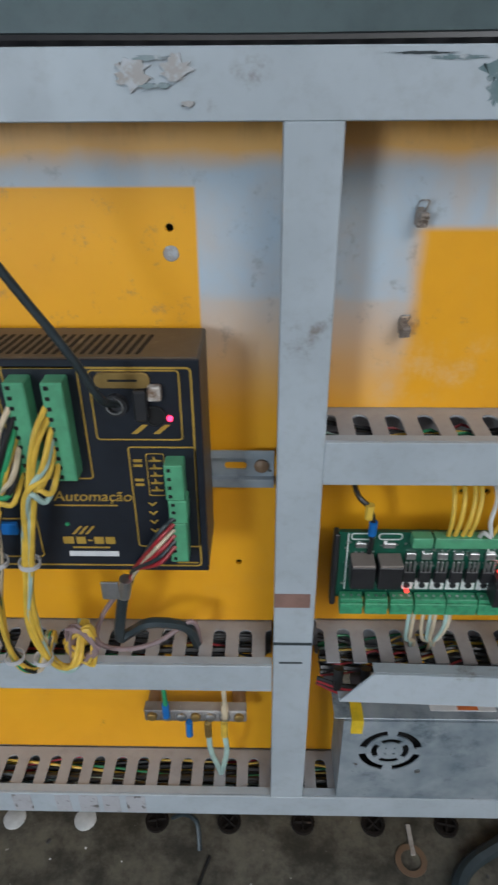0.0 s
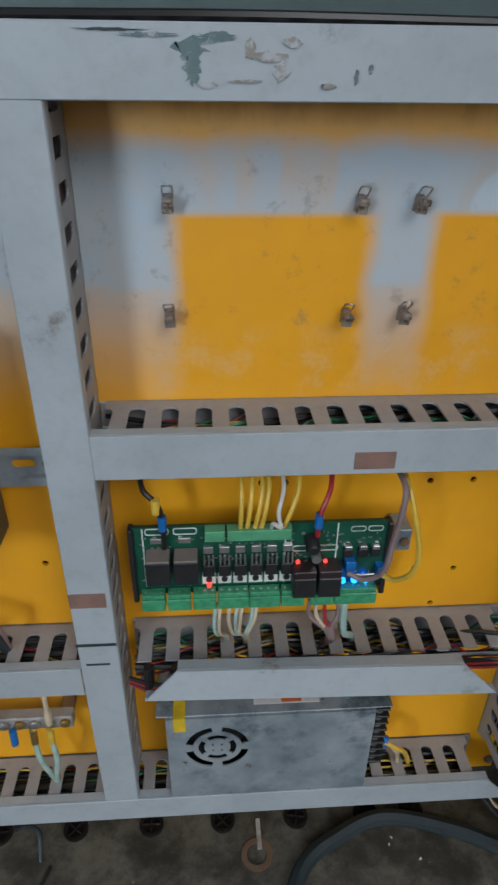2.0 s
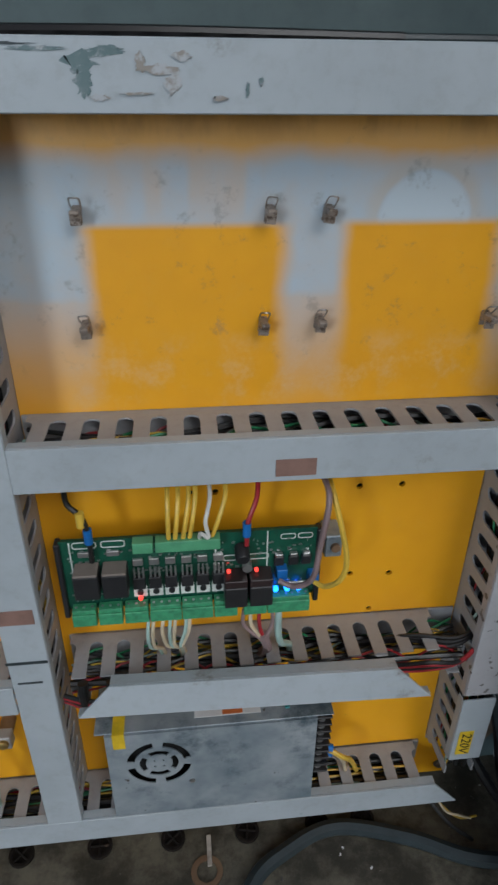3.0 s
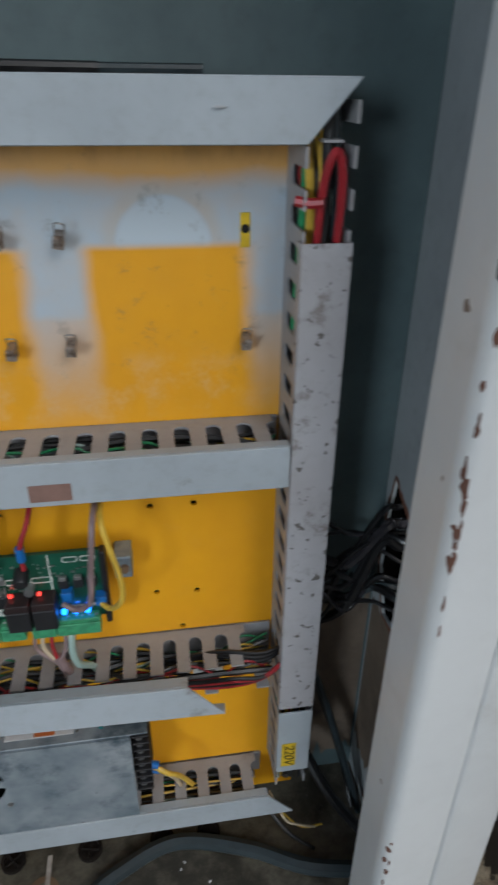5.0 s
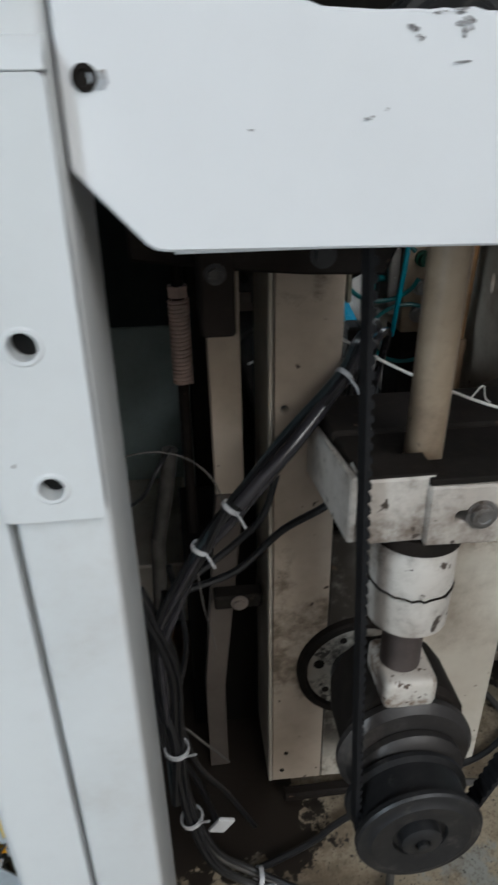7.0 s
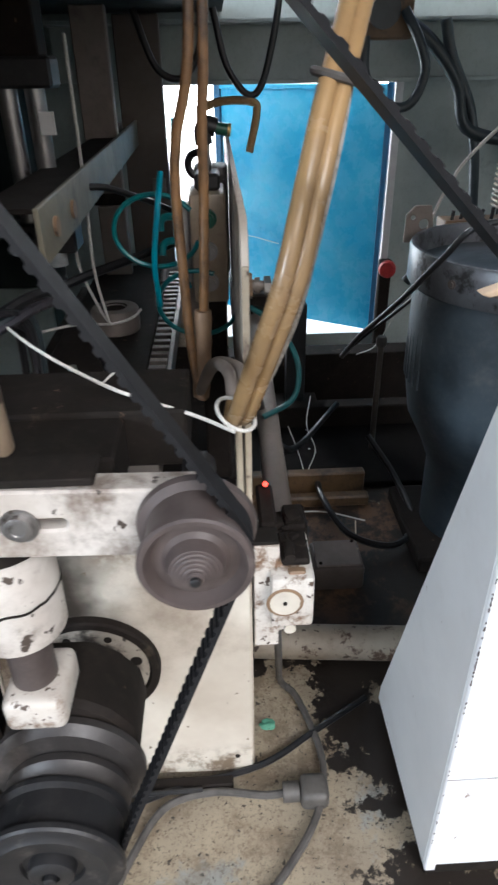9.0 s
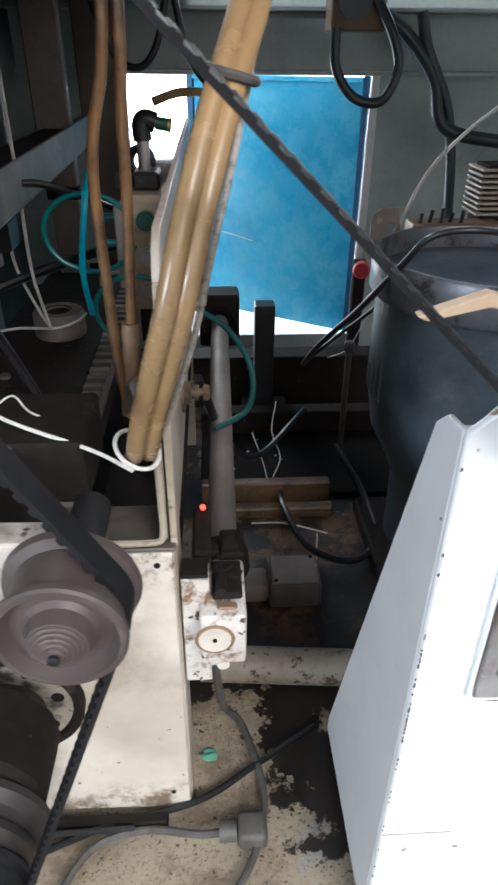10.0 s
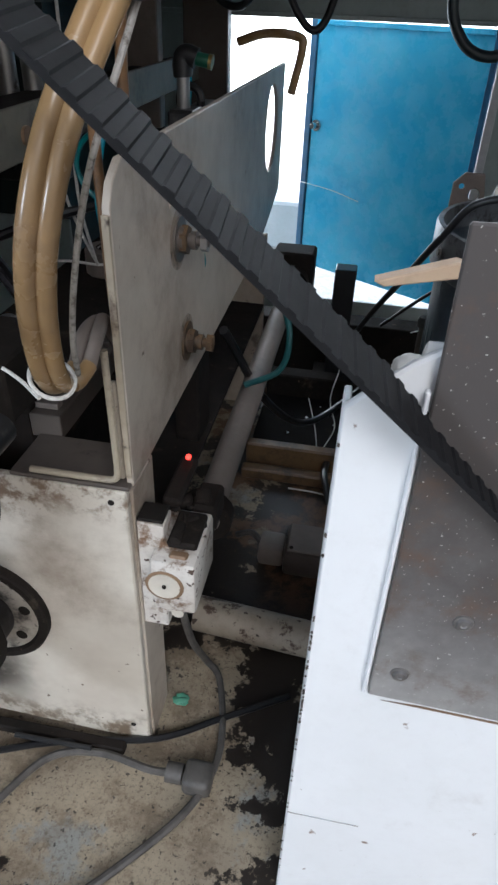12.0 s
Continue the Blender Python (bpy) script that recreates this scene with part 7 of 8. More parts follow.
run("cable", [(0.66, 0.40, 0.010), (0.72, 0.42, 0.010), (0.76, 0.44, 0.010), (0.85, 0.475, 0.010), (0.952, 0.499, 0.010), (1.019, 0.538, 0.010), (1.094, 0.584, 0.010)], 0.0040, "cable", "black cable lying across the floor", group="black cables")
run("floor_pipe", [(0.795, 0.468, 0.016), (0.885, 0.470, 0.016)], 0.003, "darkiron", "thin dull pipe lying along the base", "pipe")

routes = [([(0.552, 0.44, 0.50), (0.566, 0.43, 0.511), (0.590, 0.43, 0.513), (0.613, 0.43, 0.505), (0.631, 0.435, 0.483), (0.64, 0.432, 0.457)], 0.0007, "greycable"),
          ([(0.60, 0.45, 0.505), (0.589, 0.43, 0.497), (0.575, 0.43, 0.473), (0.552, 0.44, 0.455)], 0.0016, "cable"),
          ([(0.612, 0.455, 0.41), (0.617, 0.43, 0.367), (0.621, 0.43, 0.341), (0.627, 0.43, 0.307)], 0.0007, "greycable"),
          ([(0.584, 0.42, 0.21), (0.590, 0.45, 0.183), (0.609, 0.45, 0.158), (0.635, 0.45, 0.122)], 0.0013, "greycable"),
          ([(0.59, 0.45, 0.39), (0.60, 0.44, 0.31), (0.588, 0.43, 0.24), (0.60, 0.42, 0.17), (0.63, 0.43, 0.10), (0.66, 0.44, 0.02)], 0.0028, "cable"),
          ([(0.585, 0.44, 0.37), (0.572, 0.43, 0.28), (0.576, 0.43, 0.20), (0.60, 0.44, 0.11), (0.62, 0.45, 0.012)], 0.0035, "cable")]
harness("stray_wires", "thin loose white and black wires hanging round the cable loom", routes, (0.6, 0.44, 0.4))

# power cable with its plug
run("power_cable", [(0.972, 0.53, 0.24), (0.978, 0.56, 0.12), (0.985, 0.60, 0.030), (1.005, 0.59, 0.010), (1.024, 0.52, 0.010), (1.022, 0.47, 0.010), (1.000, 0.42, 0.010), (0.95, 0.36, 0.010), (0.90, 0.31, 0.010)], 0.0043, "greycable", "grey power cable looping over the floor")
run("power_cable", [(0.78, 0.33, 0.010), (0.811, 0.404, 0.010), (0.843, 0.455, 0.010), (0.896, 0.470, 0.010), (0.955, 0.462, 0.012), (0.985, 0.462, 0.016)], 0.0045, "greycable", "grey power cable with a plug on the floor")
t = thing("power_plug", (1.0, 0.462, 0), "dusty grey rubber plug lying on the floor", "plug")
part("body", box(0.994, 1.026, 0.446, 0.478, 0.002, 0.028, 0.007, seg=3), M["greycable"], t)
part("collar", rod((0.975, 0.462, 0.016), (0.993, 0.462, 0.016), 0.011, 14), M["greycable"], t)
b = bmesh.new()
bmesh.ops.create_icosphere(b, subdivisions=3, radius=1)
for v in b.verts:
    n = noise.noise(v.co * 1.6) * 0.9 + noise.noise(v.co * 4.0) * 0.4
    v.co = Vector((v.co.x * 0.010, v.co.y * 0.007, v.co.z * 0.0032)) * (1 + 0.6 * n)
solid("scrap", b, M["greenrag"], "small crumpled green scrap on the floor", "scrap").location = (0.966, 0.556, 0.004)


def bearing_block():
    t = thing("bearing_block", (0.975, 0.51, 0.2), "white painted bearing block with a rust-ringed cap and oily black top", "bearing block")
    back = [(0.9475, 0.205), (0.972, 0.205), (0.972, 0.225), (0.983, 0.228), (0.983, 0.300), (0.972, 0.318), (0.972, 0.334), (0.9475, 0.336)]
    part("back_plate", prism(back, "xz", 0.505, 0.530, 0.0012), M["blockwhite"], t)
    part("block", box(0.963, 1.004, 0.488, 0.56, 0.248, 0.310, 0.004, seg=2), M["blockwhite"], t, "flaking white block")
    c = part("cap", lathe((0.976, 0.488, 0.281), (0, -1, 0), [(0, 0.0145), (0.0015, 0.0145), (0.0015, 0.013), (0.001, 0.012), (0.001, 0.002), (0.0004, 0.0015), (0.0004, 0)], 28), M["cream"], t, "round cap with a rusty ring")
    part("rust_ring", lathe((0.976, 0.4878, 0.281), (0, -1, 0), [(0, 0.0178), (0.0004, 0.0172), (0.0005, 0.0145), (0, 0.0145)], 28), M["rust"], c)
    part("cap_screw", rod((0.976, 0.487, 0.281), (0.976, 0.4855, 0.281), 0.002, 8), M["grease"], c)
    part("top_clamp", box(0.974, 1.001, 0.505, 0.55, 0.310, 0.318, 0.002), M["grease"], t)
    part("top_clamp", box(0.982, 1.006, 0.56, 0.60, 0.285, 0.315, 0.003), M["grease"], t)
    part("slide", box(0.956, 0.974, 0.55, 0.622, 0.316, 0.327, 0.003), M["grease"], t)
    q = random.Random(31)
    lump = None
    for i in range(16):
        x, y, z, s = q.uniform(0.956, 0.998), q.uniform(0.535, 0.575), q.uniform(0.311, 0.318), q.uniform(0.003, 0.007)
        lump = box(x - s, x + s, y - s, y + s, z - s * 0.6, z + s * 0.6, 0.002, lump, 2, pose(0, 0, 0, q.uniform(-25, 25), q.uniform(-25, 25), q.uniform(0, 90)).to_3x3())
    part("sludge", lump, M["grease"], t, "caked black grease")["kind"] = "stuff"
    part("back_cap", box(0.948, 0.9715, 0.5055, 0.5295, 0.3365, 0.340, 0.001), M["grease"], t, "black greasy top of the plate")
    part("stub", rod((0.982, 0.505, 0.320), (0.982, 0.525, 0.322), 0.005, 14), M["grease"], t)
    part("shaft_seal", lathe((0.984, 0.60, 0.262), (0, 1, 0.04), [(0, 0.017), (0, 0.029), (0.018, 0.029), (0.022, 0.024), (0.022, 0.017)], 24), M["grease"], t)
    part("rag", box(0.979, 0.996, 0.492, 0.502, 0.310, 0.314, 0.002), M["rust"], t, "rusty sludge in the recess")
    part("lug", rod((0.983, 0.50, 0.232), (0.983, 0.515, 0.232), 0.006, 12), M["cream"], t)


bearing_block()
t = thing("slide_rod", (0.98, 1.0, 0.25), "dull greasy round slide rod running back along the plate", "rod")
part("shaft", rod((0.985, 0.60, 0.262), (0.993, 1.30, 0.290), 0.0160, 22), M["oldbar"], t)
part("clamp", lathe((0.992, 1.22, 0.287), (0.01, 1, 0.04), [(0, 0.032), (0.05, 0.032), (0.05, 0.017)], 24), M["grease"], t)
part("clamp_block", box(0.955, 1.03, 1.24, 1.30, 0.24, 0.34, 0.004), M["grease"], t)

# ---- hoses above the base ----
t = thing("hose_pair", (0.93, 0.43, 0.5), "two thick yellowed hoses tied up with white cord", "hose")
line = [(1.06, 0.58, 0.92), (1.022, 0.495, 0.80), (0.9992, 0.445, 0.735), (0.9860, 0.417, 0.70), (0.9736, 0.3915, 0.66), (0.9634, 0.3815, 0.62), (0.9520, 0.391, 0.58), (0.9418, 0.4092, 0.54), (0.9375, 0.422, 0.520), (0.9345, 0.436, 0.508), (0.9345, 0.450, 0.503), (0.9365, 0.464, 0.507)]
front = [(x + 0.0042, y + 0.0018, z) for x, y, z in line]
back = [(x - 0.0042, y - 0.0018, z) for x, y, z in line]
for way in (front, back):
    part("hose", tube(way, 0.0055, 18, 8), M["hose"], t)
    x, y, z = way[-1]
    part("end_pipe", tube([(x, y, z), (x - 0.002, y + 0.026, 0.52), (0.918, y + 0.085, 0.50), (0.902, 0.62, 0.44)], 0.0050, 12, 6), M["oldbar"], t, "greasy end pipe")
part("wire_wrap", tube([(1.002, 0.440, 0.72), (0.992, 0.418, 0.68), (0.981, 0.402, 0.64), (0.970, 0.400, 0.595), (0.957, 0.415, 0.552), (0.945, 0.440, 0.515)], 0.0018, 8), M["fray"], t, "frayed speckled cord along the hose")
c = [(0.9335 + 0.0128 * math.cos(a), 0.4285 + 0.0140 * math.sin(a), 0.5165 - 0.007 * math.cos(a + 0.6)) for a in (i * math.pi / 8 for i in range(18))]
part("cord_loop", tube(c, 0.0014, 7, 3), M["cord"], t, "white cord knot")
part("tape_band", tube([(0.9905 + 0.0120 * math.cos(a), 0.4275 + 0.0085 * math.sin(a), 0.7125 - 0.003 * math.cos(a)) for a in (q * math.pi / 8 for q in range(17))], 0.0024, 8, 2), M["greycable"], t, "grey tape band round the hoses")
run("cord", [(0.70, 0.60, 0.585), (0.77, 0.50, 0.556), (0.842, 0.452, 0.531), (0.905, 0.43, 0.516), (0.932, 0.412, 0.512)], 0.0013, "cord", "white twisted cord holding the hoses back", "cord")
run("cord", [(0.842, 0.452, 0.531), (0.855, 0.46, 0.538), (0.862, 0.465, 0.524), (0.875, 0.468, 0.515)], 0.0007, "cord", "frayed white cord end by the hoses", "cord")
for i, pts in enumerate((((0.915, 0.64, 0.95), (0.909, 0.63, 0.742), (0.895, 0.63, 0.67), (0.891, 0.63, 0.631), (0.893, 0.628, 0.56), (0.896, 0.625, 0.488), (0.902, 0.62, 0.44)), ((0.925, 0.645, 0.95), (0.920, 0.635, 0.742), (0.916, 0.635, 0.68), (0.915, 0.635, 0.631), (0.912, 0.633, 0.56), (0.908, 0.63, 0.49), (0.904, 0.62, 0.432)))):
    run("amber_hose", pts, 0.0046, "amber", "brown-amber oil-stained hose hanging into the machine", "hose", 6, 12, "amber hoses")
solid("hose_joint", tube([(0.909, 0.631, 0.52), (0.907, 0.629, 0.48), (0.903, 0.62, 0.435)], 0.0080, 12, 4, ripple=0.12), M["rust"], "brown hose joint wound with tape", "hose joint", at=(0.903, 0.62, 0.435))
for i, (cx, cy, cz, r) in enumerate(((0.860, 0.75, 0.566, 0.046), (0.900, 0.75, 0.482, 0.046))):
    c = [(cx + r * math.cos(a), cy + 0.012 * math.sin(a * 0.5) + 0.01 * i, cz + r * 0.82 * math.sin(a)) for a in (radians(35 + i * 30) + q * 5.4 / 16 for q in range(17))]
    run("air_tube", c, 0.0028, "teal", "teal plastic air tube bent in a loop", "air tube", 4, 8, "teal air tubes")
run("air_tube", [(0.872, 0.72, 0.63), (0.868, 0.70, 0.60), (0.861, 0.695, 0.548), (0.862, 0.71, 0.50)], 0.0030, "cyan", "cyan plastic air tube", "air tube", 6, 8, "teal air tubes")
run("air_tube", [(0.957, 0.95, 0.42), (1.0, 0.92, 0.40), (1.03, 0.88, 0.36), (1.025, 0.86, 0.31), (0.98, 0.84, 0.29)], 0.0042, "tealold", "dark teal air tube bent round the slide rod", "air tube", 6, 8, "teal air tubes")
run("air_tube", [(0.872, 1.0, 0.66), (0.868, 1.0, 0.60), (0.865, 1.0, 0.50), (0.88, 1.0, 0.43)], 0.0035, "cyan", "cyan plastic air tube", "air tube", 6, 8, "teal air tubes")
for pts in (((0.735, 0.85, 0.60), (0.75, 0.85, 0.56), (0.748, 0.87, 0.50), (0.765, 0.88, 0.44), (0.778, 0.875, 0.42)), ((0.772, 0.85, 0.75), (0.772, 0.85, 0.60), (0.768, 0.86, 0.50), (0.775, 0.875, 0.425))):
    run("cord", pts, 0.0020, "cord", "white braided cord hanging to the steel ring", "cord", group="hanging cords")
run("tie_cord", [(0.70, 0.80, 0.44), (0.735, 0.868, 0.425), (0.778, 0.8795, 0.420), (0.805, 0.889, 0.425), (0.8145, 0.913, 0.428)], 0.0018, "cord", "thin white cord round the steel ring", "cord")
run("cable", [(0.72, 0.82, 0.58), (0.78, 0.84, 0.60), (0.83, 0.86, 0.585), (0.87, 0.9, 0.56)], 0.004, "cable", "black cable arching over the bed", group="black cables")
run("cable", [(0.66, 0.80, 0.46), (0.74, 0.86, 0.485), (0.82, 0.92, 0.50), (0.90, 1.0, 0.51)], 0.006, "cable", "thick black cable lying over the bed", group="black cables")


# ---- overhead and back of the machine ----
def rail(x0, x1, y0, y1, z0, z1):
    t = thing("slanted_rail", (x0, y0, z0), "grey-green steel rail with bolt holes along the machine", "rail")
    d = [(y0, z0), (y1, z0 + 0.02), (y1, z1 + 0.015), (y0, z1)]
    part("rail", prism(d, "yz", x0, x1, 0.001), M["railpaint"], t)
    part("flange", box(x0 - 0.05, x0, y0, y1, z1 - 0.004, z1, 0.0005), M["grease"], t)
    for y in (y0 + 0.05, y0 + 0.13):
        part("bolt", lathe((x1, y, (z0 + z1) / 2), (1, 0, 0), [(0, 0.009), (0.003, 0.009), (0.003, 0)], 14), M["rust"], t)


rail(0.775, 0.780, 0.60, 1.55, 0.572, 0.620)
t = thing("air_cylinder", (0.70, 0.9, 0.52), "silver pneumatic cylinder hanging inside the machine", "air cylinder")
for x in (0.70, 0.73):
    part("barrel", rod((x, 0.86, 0.56), (x, 0.86, 0.70), 0.011, 18), M["steel"], t)
part("end_block", box(0.675, 0.755, 0.84, 0.885, 0.525, 0.56, 0.003), M["darkiron"], t)
part("port", rod((0.70, 0.84, 0.545), (0.70, 0.834, 0.545), 0.006, 12), M["dark_hole"], t)
part("port", rod((0.73, 0.84, 0.545), (0.73, 0.834, 0.545), 0.006, 12), M["dark_hole"], t)
part("end_block", box(0.675, 0.755, 0.84, 0.885, 0.70, 0.73, 0.003), M["darkiron"], t)
part("bracket", box(0.685, 0.745, 0.84, 0.885, 0.73, 0.815, 0.002), M["grease"], t)

part("gland", rod((0.724, 0.862, 0.506), (0.724, 0.862, 0.5248), 0.0125, 18), M["partition"], t, "pale grey cushion cap")
for x in (0.747, 0.756):
    part("stud", rod((x, 0.846, 0.561), (x, 0.846, 0.612), 0.0036, 10), M["steel"], t, "bright stud")
part("label_plate", box(0.735, 0.752, 0.8375, 0.8392, 0.655, 0.678, 0.0005), M["label"], t, "white label plate")
t = thing("machine_post", (0.79, 1.415, 0), "dark greasy steel post beside the back doorway", "post")
part("post", box(0.752, 0.833, 1.40, 1.43, 0.0, 0.80, 0.002), M["darkbar"], t)
part("clip", box(0.80, 0.826, 1.394, 1.3995, 0.50, 0.53, 0.001), M["oldbar"], t)
t = thing("machine_column", (0.742, 1.21, 0), "dull brown-grey upright steel column inside the machine", "column")
part("upper", box(0.715, 0.768, 1.20, 1.225, 0.535, 0.80, 0.002), M["oldbar"], t)
part("lower", box(0.722, 0.768, 1.198, 1.225, 0.0, 0.515, 0.002), M["oldbar"], t)
part("splice", box(0.716, 0.768, 1.205, 1.225, 0.515, 0.535, 0.001), M["grease"], t)
t = thing("lintel_beam", (1.4, 1.6, 0.69), "grey-green steel beam over the back doorway with hung cables", "beam")
part("web", box(0.60, 2.1, 1.590, 1.600, 0.692, 0.790, 0.001), M["green_grey"], t)
part("flange", box(0.60, 2.1, 1.53, 1.60, 0.790, 0.797, 0.001), M["green_grey"], t)
part("flange", box(0.60, 2.1, 1.575, 1.602, 0.684, 0.692, 0.001), M["green_grey"], t)
t = thing("junction_box", (1.22, 1.45, 0.74), "rusty yellow-brown junction box under the beam", "box")
part("body", box(1.195, 1.29, 1.40, 1.47, 0.755, 0.83, 0.003), M["timber"], t)
part("disc", lathe((1.235, 1.40, 0.80), (0, -1, 0), [(0, 0.03), (0.004, 0.03), (0.004, 0)], 20), M["slate"], t)
for pts, r, mt in (([(1.20, 1.38, 0.76), (1.205, 1.38, 0.70), (1.24, 1.38, 0.655), (1.29, 1.38, 0.65), (1.315, 1.38, 0.70), (1.30, 1.38, 0.75), (1.27, 1.39, 0.80)], 0.009, "slate"),
                   ([(0.93, 1.3, 0.80), (0.95, 1.3, 0.72), (0.985, 1.3, 0.675), (1.01, 1.3, 0.69), (1.03, 1.3, 0.76), (1.04, 1.3, 0.82)], 0.006, "cable"),
                   ([(0.80, 1.3, 0.80), (0.83, 1.3, 0.72), (0.87, 1.3, 0.70), (0.90, 1.3, 0.73), (0.92, 1.3, 0.80)], 0.006, "cable"),
                   ([(1.30, 1.5, 0.79), (1.36, 1.5, 0.75), (1.42, 1.5, 0.68), (1.45, 1.5, 0.60), (1.55, 1.48, 0.575), (1.70, 1.45, 0.57)], 0.013, "slate"),
                   ([(1.38, 1.5, 0.79), (1.40, 1.5, 0.73), (1.45, 1.5, 0.64), (1.475, 1.5, 0.55), (1.47, 1.45, 0.45), (1.44, 1.35, 0.41)], 0.011, "slate"),
                   ([(1.118, 1.0, 0.31), (1.135, 0.95, 0.365), (1.162, 0.85, 0.452), (1.188, 0.79, 0.52), (1.212, 0.765, 0.560), (1.265, 0.76, 0.566), (1.34, 0.80, 0.545)], 0.0038, "cable"),
                   ([(1.24, 1.1, 0.40), (1.30, 1.08, 0.475), (1.40, 1.1, 0.49), (1.50, 1.12, 0.47)], 0.009, "slate"),
                   ([(1.16, 1.15, 0.26), (1.22, 1.1, 0.34), (1.30, 1.06, 0.42), (1.42, 1.05, 0.44)], 0.003, "cable")):
    run("hung_cable", pts, r, mt, "dark cable hanging in a bend at the back of the machine", "cable", 6, 12, "hung cables")
run("hose_stub", [(0.90, 1.15, 0.66), (0.94, 1.15, 0.672), (0.985, 1.15, 0.67), (0.992, 1.15, 0.655), (0.98, 1.15, 0.60)], 0.006, "hose", "stiff yellowed hose bent over beside the doorway", "hose")
t = thing("valve_block", (0.915, 0.81, 0.226), "crusty beige valve block with teal fittings behind the plate", "valve block")
part("body", box(0.895, 0.936, 0.775, 0.85, 0.48, 0.60, 0.004, seg=2), M["oilrod"], t)
part("side_bar", box(0.880, 0.8945, 0.79, 0.83, 0.50, 0.585, 0.002), M["tarnish"], t, "dull grey manifold bar")
for z in (0.515, 0.545, 0.572):
    part("elbow", tube([(0.880, 0.805, z), (0.868, 0.803, z), (0.862, 0.798, z - 0.004), (0.861, 0.795, z - 0.014)], 0.0042, 10, 4), M["teal" if z > 0.53 else "steel"], t, "push-in elbow")
for z in (0.505, 0.54, 0.575):
    part("fitting", lathe((0.915, 0.775, z), (0, -1, 0), [(0, 0.010), (0.006, 0.010), (0.006, 0.007), (0.014, 0.007), (0.014, 0)], 16), M["steel" if z < 0.56 else "pcb"], t)
part("port", rod((0.928, 0.81, 0.661), (0.940, 0.81, 0.659), 0.0062, 14), M["pcb"], t)
part("ferrule", rod((0.9402, 0.81, 0.659), (0.9435, 0.81, 0.6585), 0.0068, 14), M["brass"], t, "brass ferrule")
part("top_valve", box(0.902, 0.930, 0.79, 0.832, 0.6005, 0.618, 0.003), M["darkiron"], t)
part("neck", rod((0.914, 0.81, 0.618), (0.914, 0.81, 0.648), 0.0065, 14), M["steel"], t)
part("ring_body", tube([(0.905 + 0.012 * math.cos(a), 0.87, 0.618 + 0.013 * math.sin(a)) for a in (i * math.pi / 8 for i in range(17))], 0.0045, 8, 2), M["darkiron"], t, "black ring clamp")
part("rear_body", box(0.898, 0.940, 0.895, 0.94, 0.48, 0.612, 0.004, seg=2), M["tarnish"], t, "dull grey rear valve body")
part("rear_bridge", box(0.905, 0.930, 0.8505, 0.8945, 0.49, 0.56, 0.002), M["darkiron"], t)
part("ring_stem", rod((0.905, 0.87, 0.600), (0.905, 0.845, 0.585), 0.005, 10), M["darkiron"], t)
part("coil", tube([(0.914, 0.81, 0.645), (0.9135, 0.81, 0.659), (0.918, 0.81, 0.664), (0.928, 0.81, 0.661)], 0.0095, 16, 4), M["darkiron"], t, "black elbow valve")
part("pedestal", box(0.90, 0.932, 0.785, 0.845, 0.226, 0.48, 0.003), M["grease"], t)

t = thing("blue_door", (1.31, 1.66, 0.095), "blue painted steel door standing ajar, with a chrome lock knob", "door")
turn = Matrix.Translation((1.318, 1.665, 0.0)) @ pose(0, 0, 0, 0, 0, -33)
for nm, dims, mt in (("leaf", (-0.445, 0.0, 0.0, 0.010, 0.10, 0.679), "blue"), ("edge", (-0.465, -0.446, -0.004, 0.014, 0.10, 0.682), "bluedark"), ("hinge_edge", (0.001, 0.014, -0.004, 0.014, 0.10, 0.682), "bluedark"), ("fold", (-0.445, 0.0, -0.008, -0.001, 0.668, 0.679), "blue")):
    b = box(*dims, 0.0015)
    bmesh.ops.transform(b, matrix=turn, verts=b.verts)
    part(nm, b, M[mt], t)
b = lathe((-0.428, 0, 0.455), (0, -1, 0), [(0, 0.014), (0.004, 0.013), (0.004, 0.008), (0.02, 0.007), (0.02, 0)], 22)
bmesh.ops.transform(b, matrix=turn, verts=b.verts)
part("lock_knob", b, M["chrome"], t, "chrome lock knob")
b = tube([(-0.46, -0.006, 0.315), (-0.36, -0.006, 0.312), (-0.27, -0.006, 0.300)], 0.0012, 5)
bmesh.ops.transform(b, matrix=turn, verts=b.verts)
part("scratch", b, M["label"], t, "long pale scratch")

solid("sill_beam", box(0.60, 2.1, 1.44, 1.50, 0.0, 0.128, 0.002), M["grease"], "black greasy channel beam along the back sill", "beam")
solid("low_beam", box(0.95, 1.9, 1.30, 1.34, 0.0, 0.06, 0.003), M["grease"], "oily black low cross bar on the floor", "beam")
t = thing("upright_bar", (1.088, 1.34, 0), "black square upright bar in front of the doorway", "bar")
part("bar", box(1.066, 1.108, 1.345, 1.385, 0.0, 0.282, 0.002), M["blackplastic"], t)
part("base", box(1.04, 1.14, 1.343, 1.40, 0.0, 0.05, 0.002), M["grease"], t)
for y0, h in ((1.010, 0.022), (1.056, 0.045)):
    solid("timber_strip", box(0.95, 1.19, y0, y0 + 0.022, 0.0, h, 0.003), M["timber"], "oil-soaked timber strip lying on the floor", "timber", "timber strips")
solid("floor_tray", box(0.95, 1.9, 1.07, 1.30, 0.0, 0.012, 0.002), M["oilshade"], "black oily drip tray at the back of the machine", "tray")
t = thing("floor_tube", (1.06, 0.66, 0), "beige chipped round tube lying across the floor", "tube")
part("tube", rod((0.955, 0.675, 0.024), (1.30, 0.645, 0.024), 0.024, 22), M["flaketube"], t)
t = thing("solenoid_box", (1.09, 0.83, 0), "grey metal connector box on the oily floor", "box")
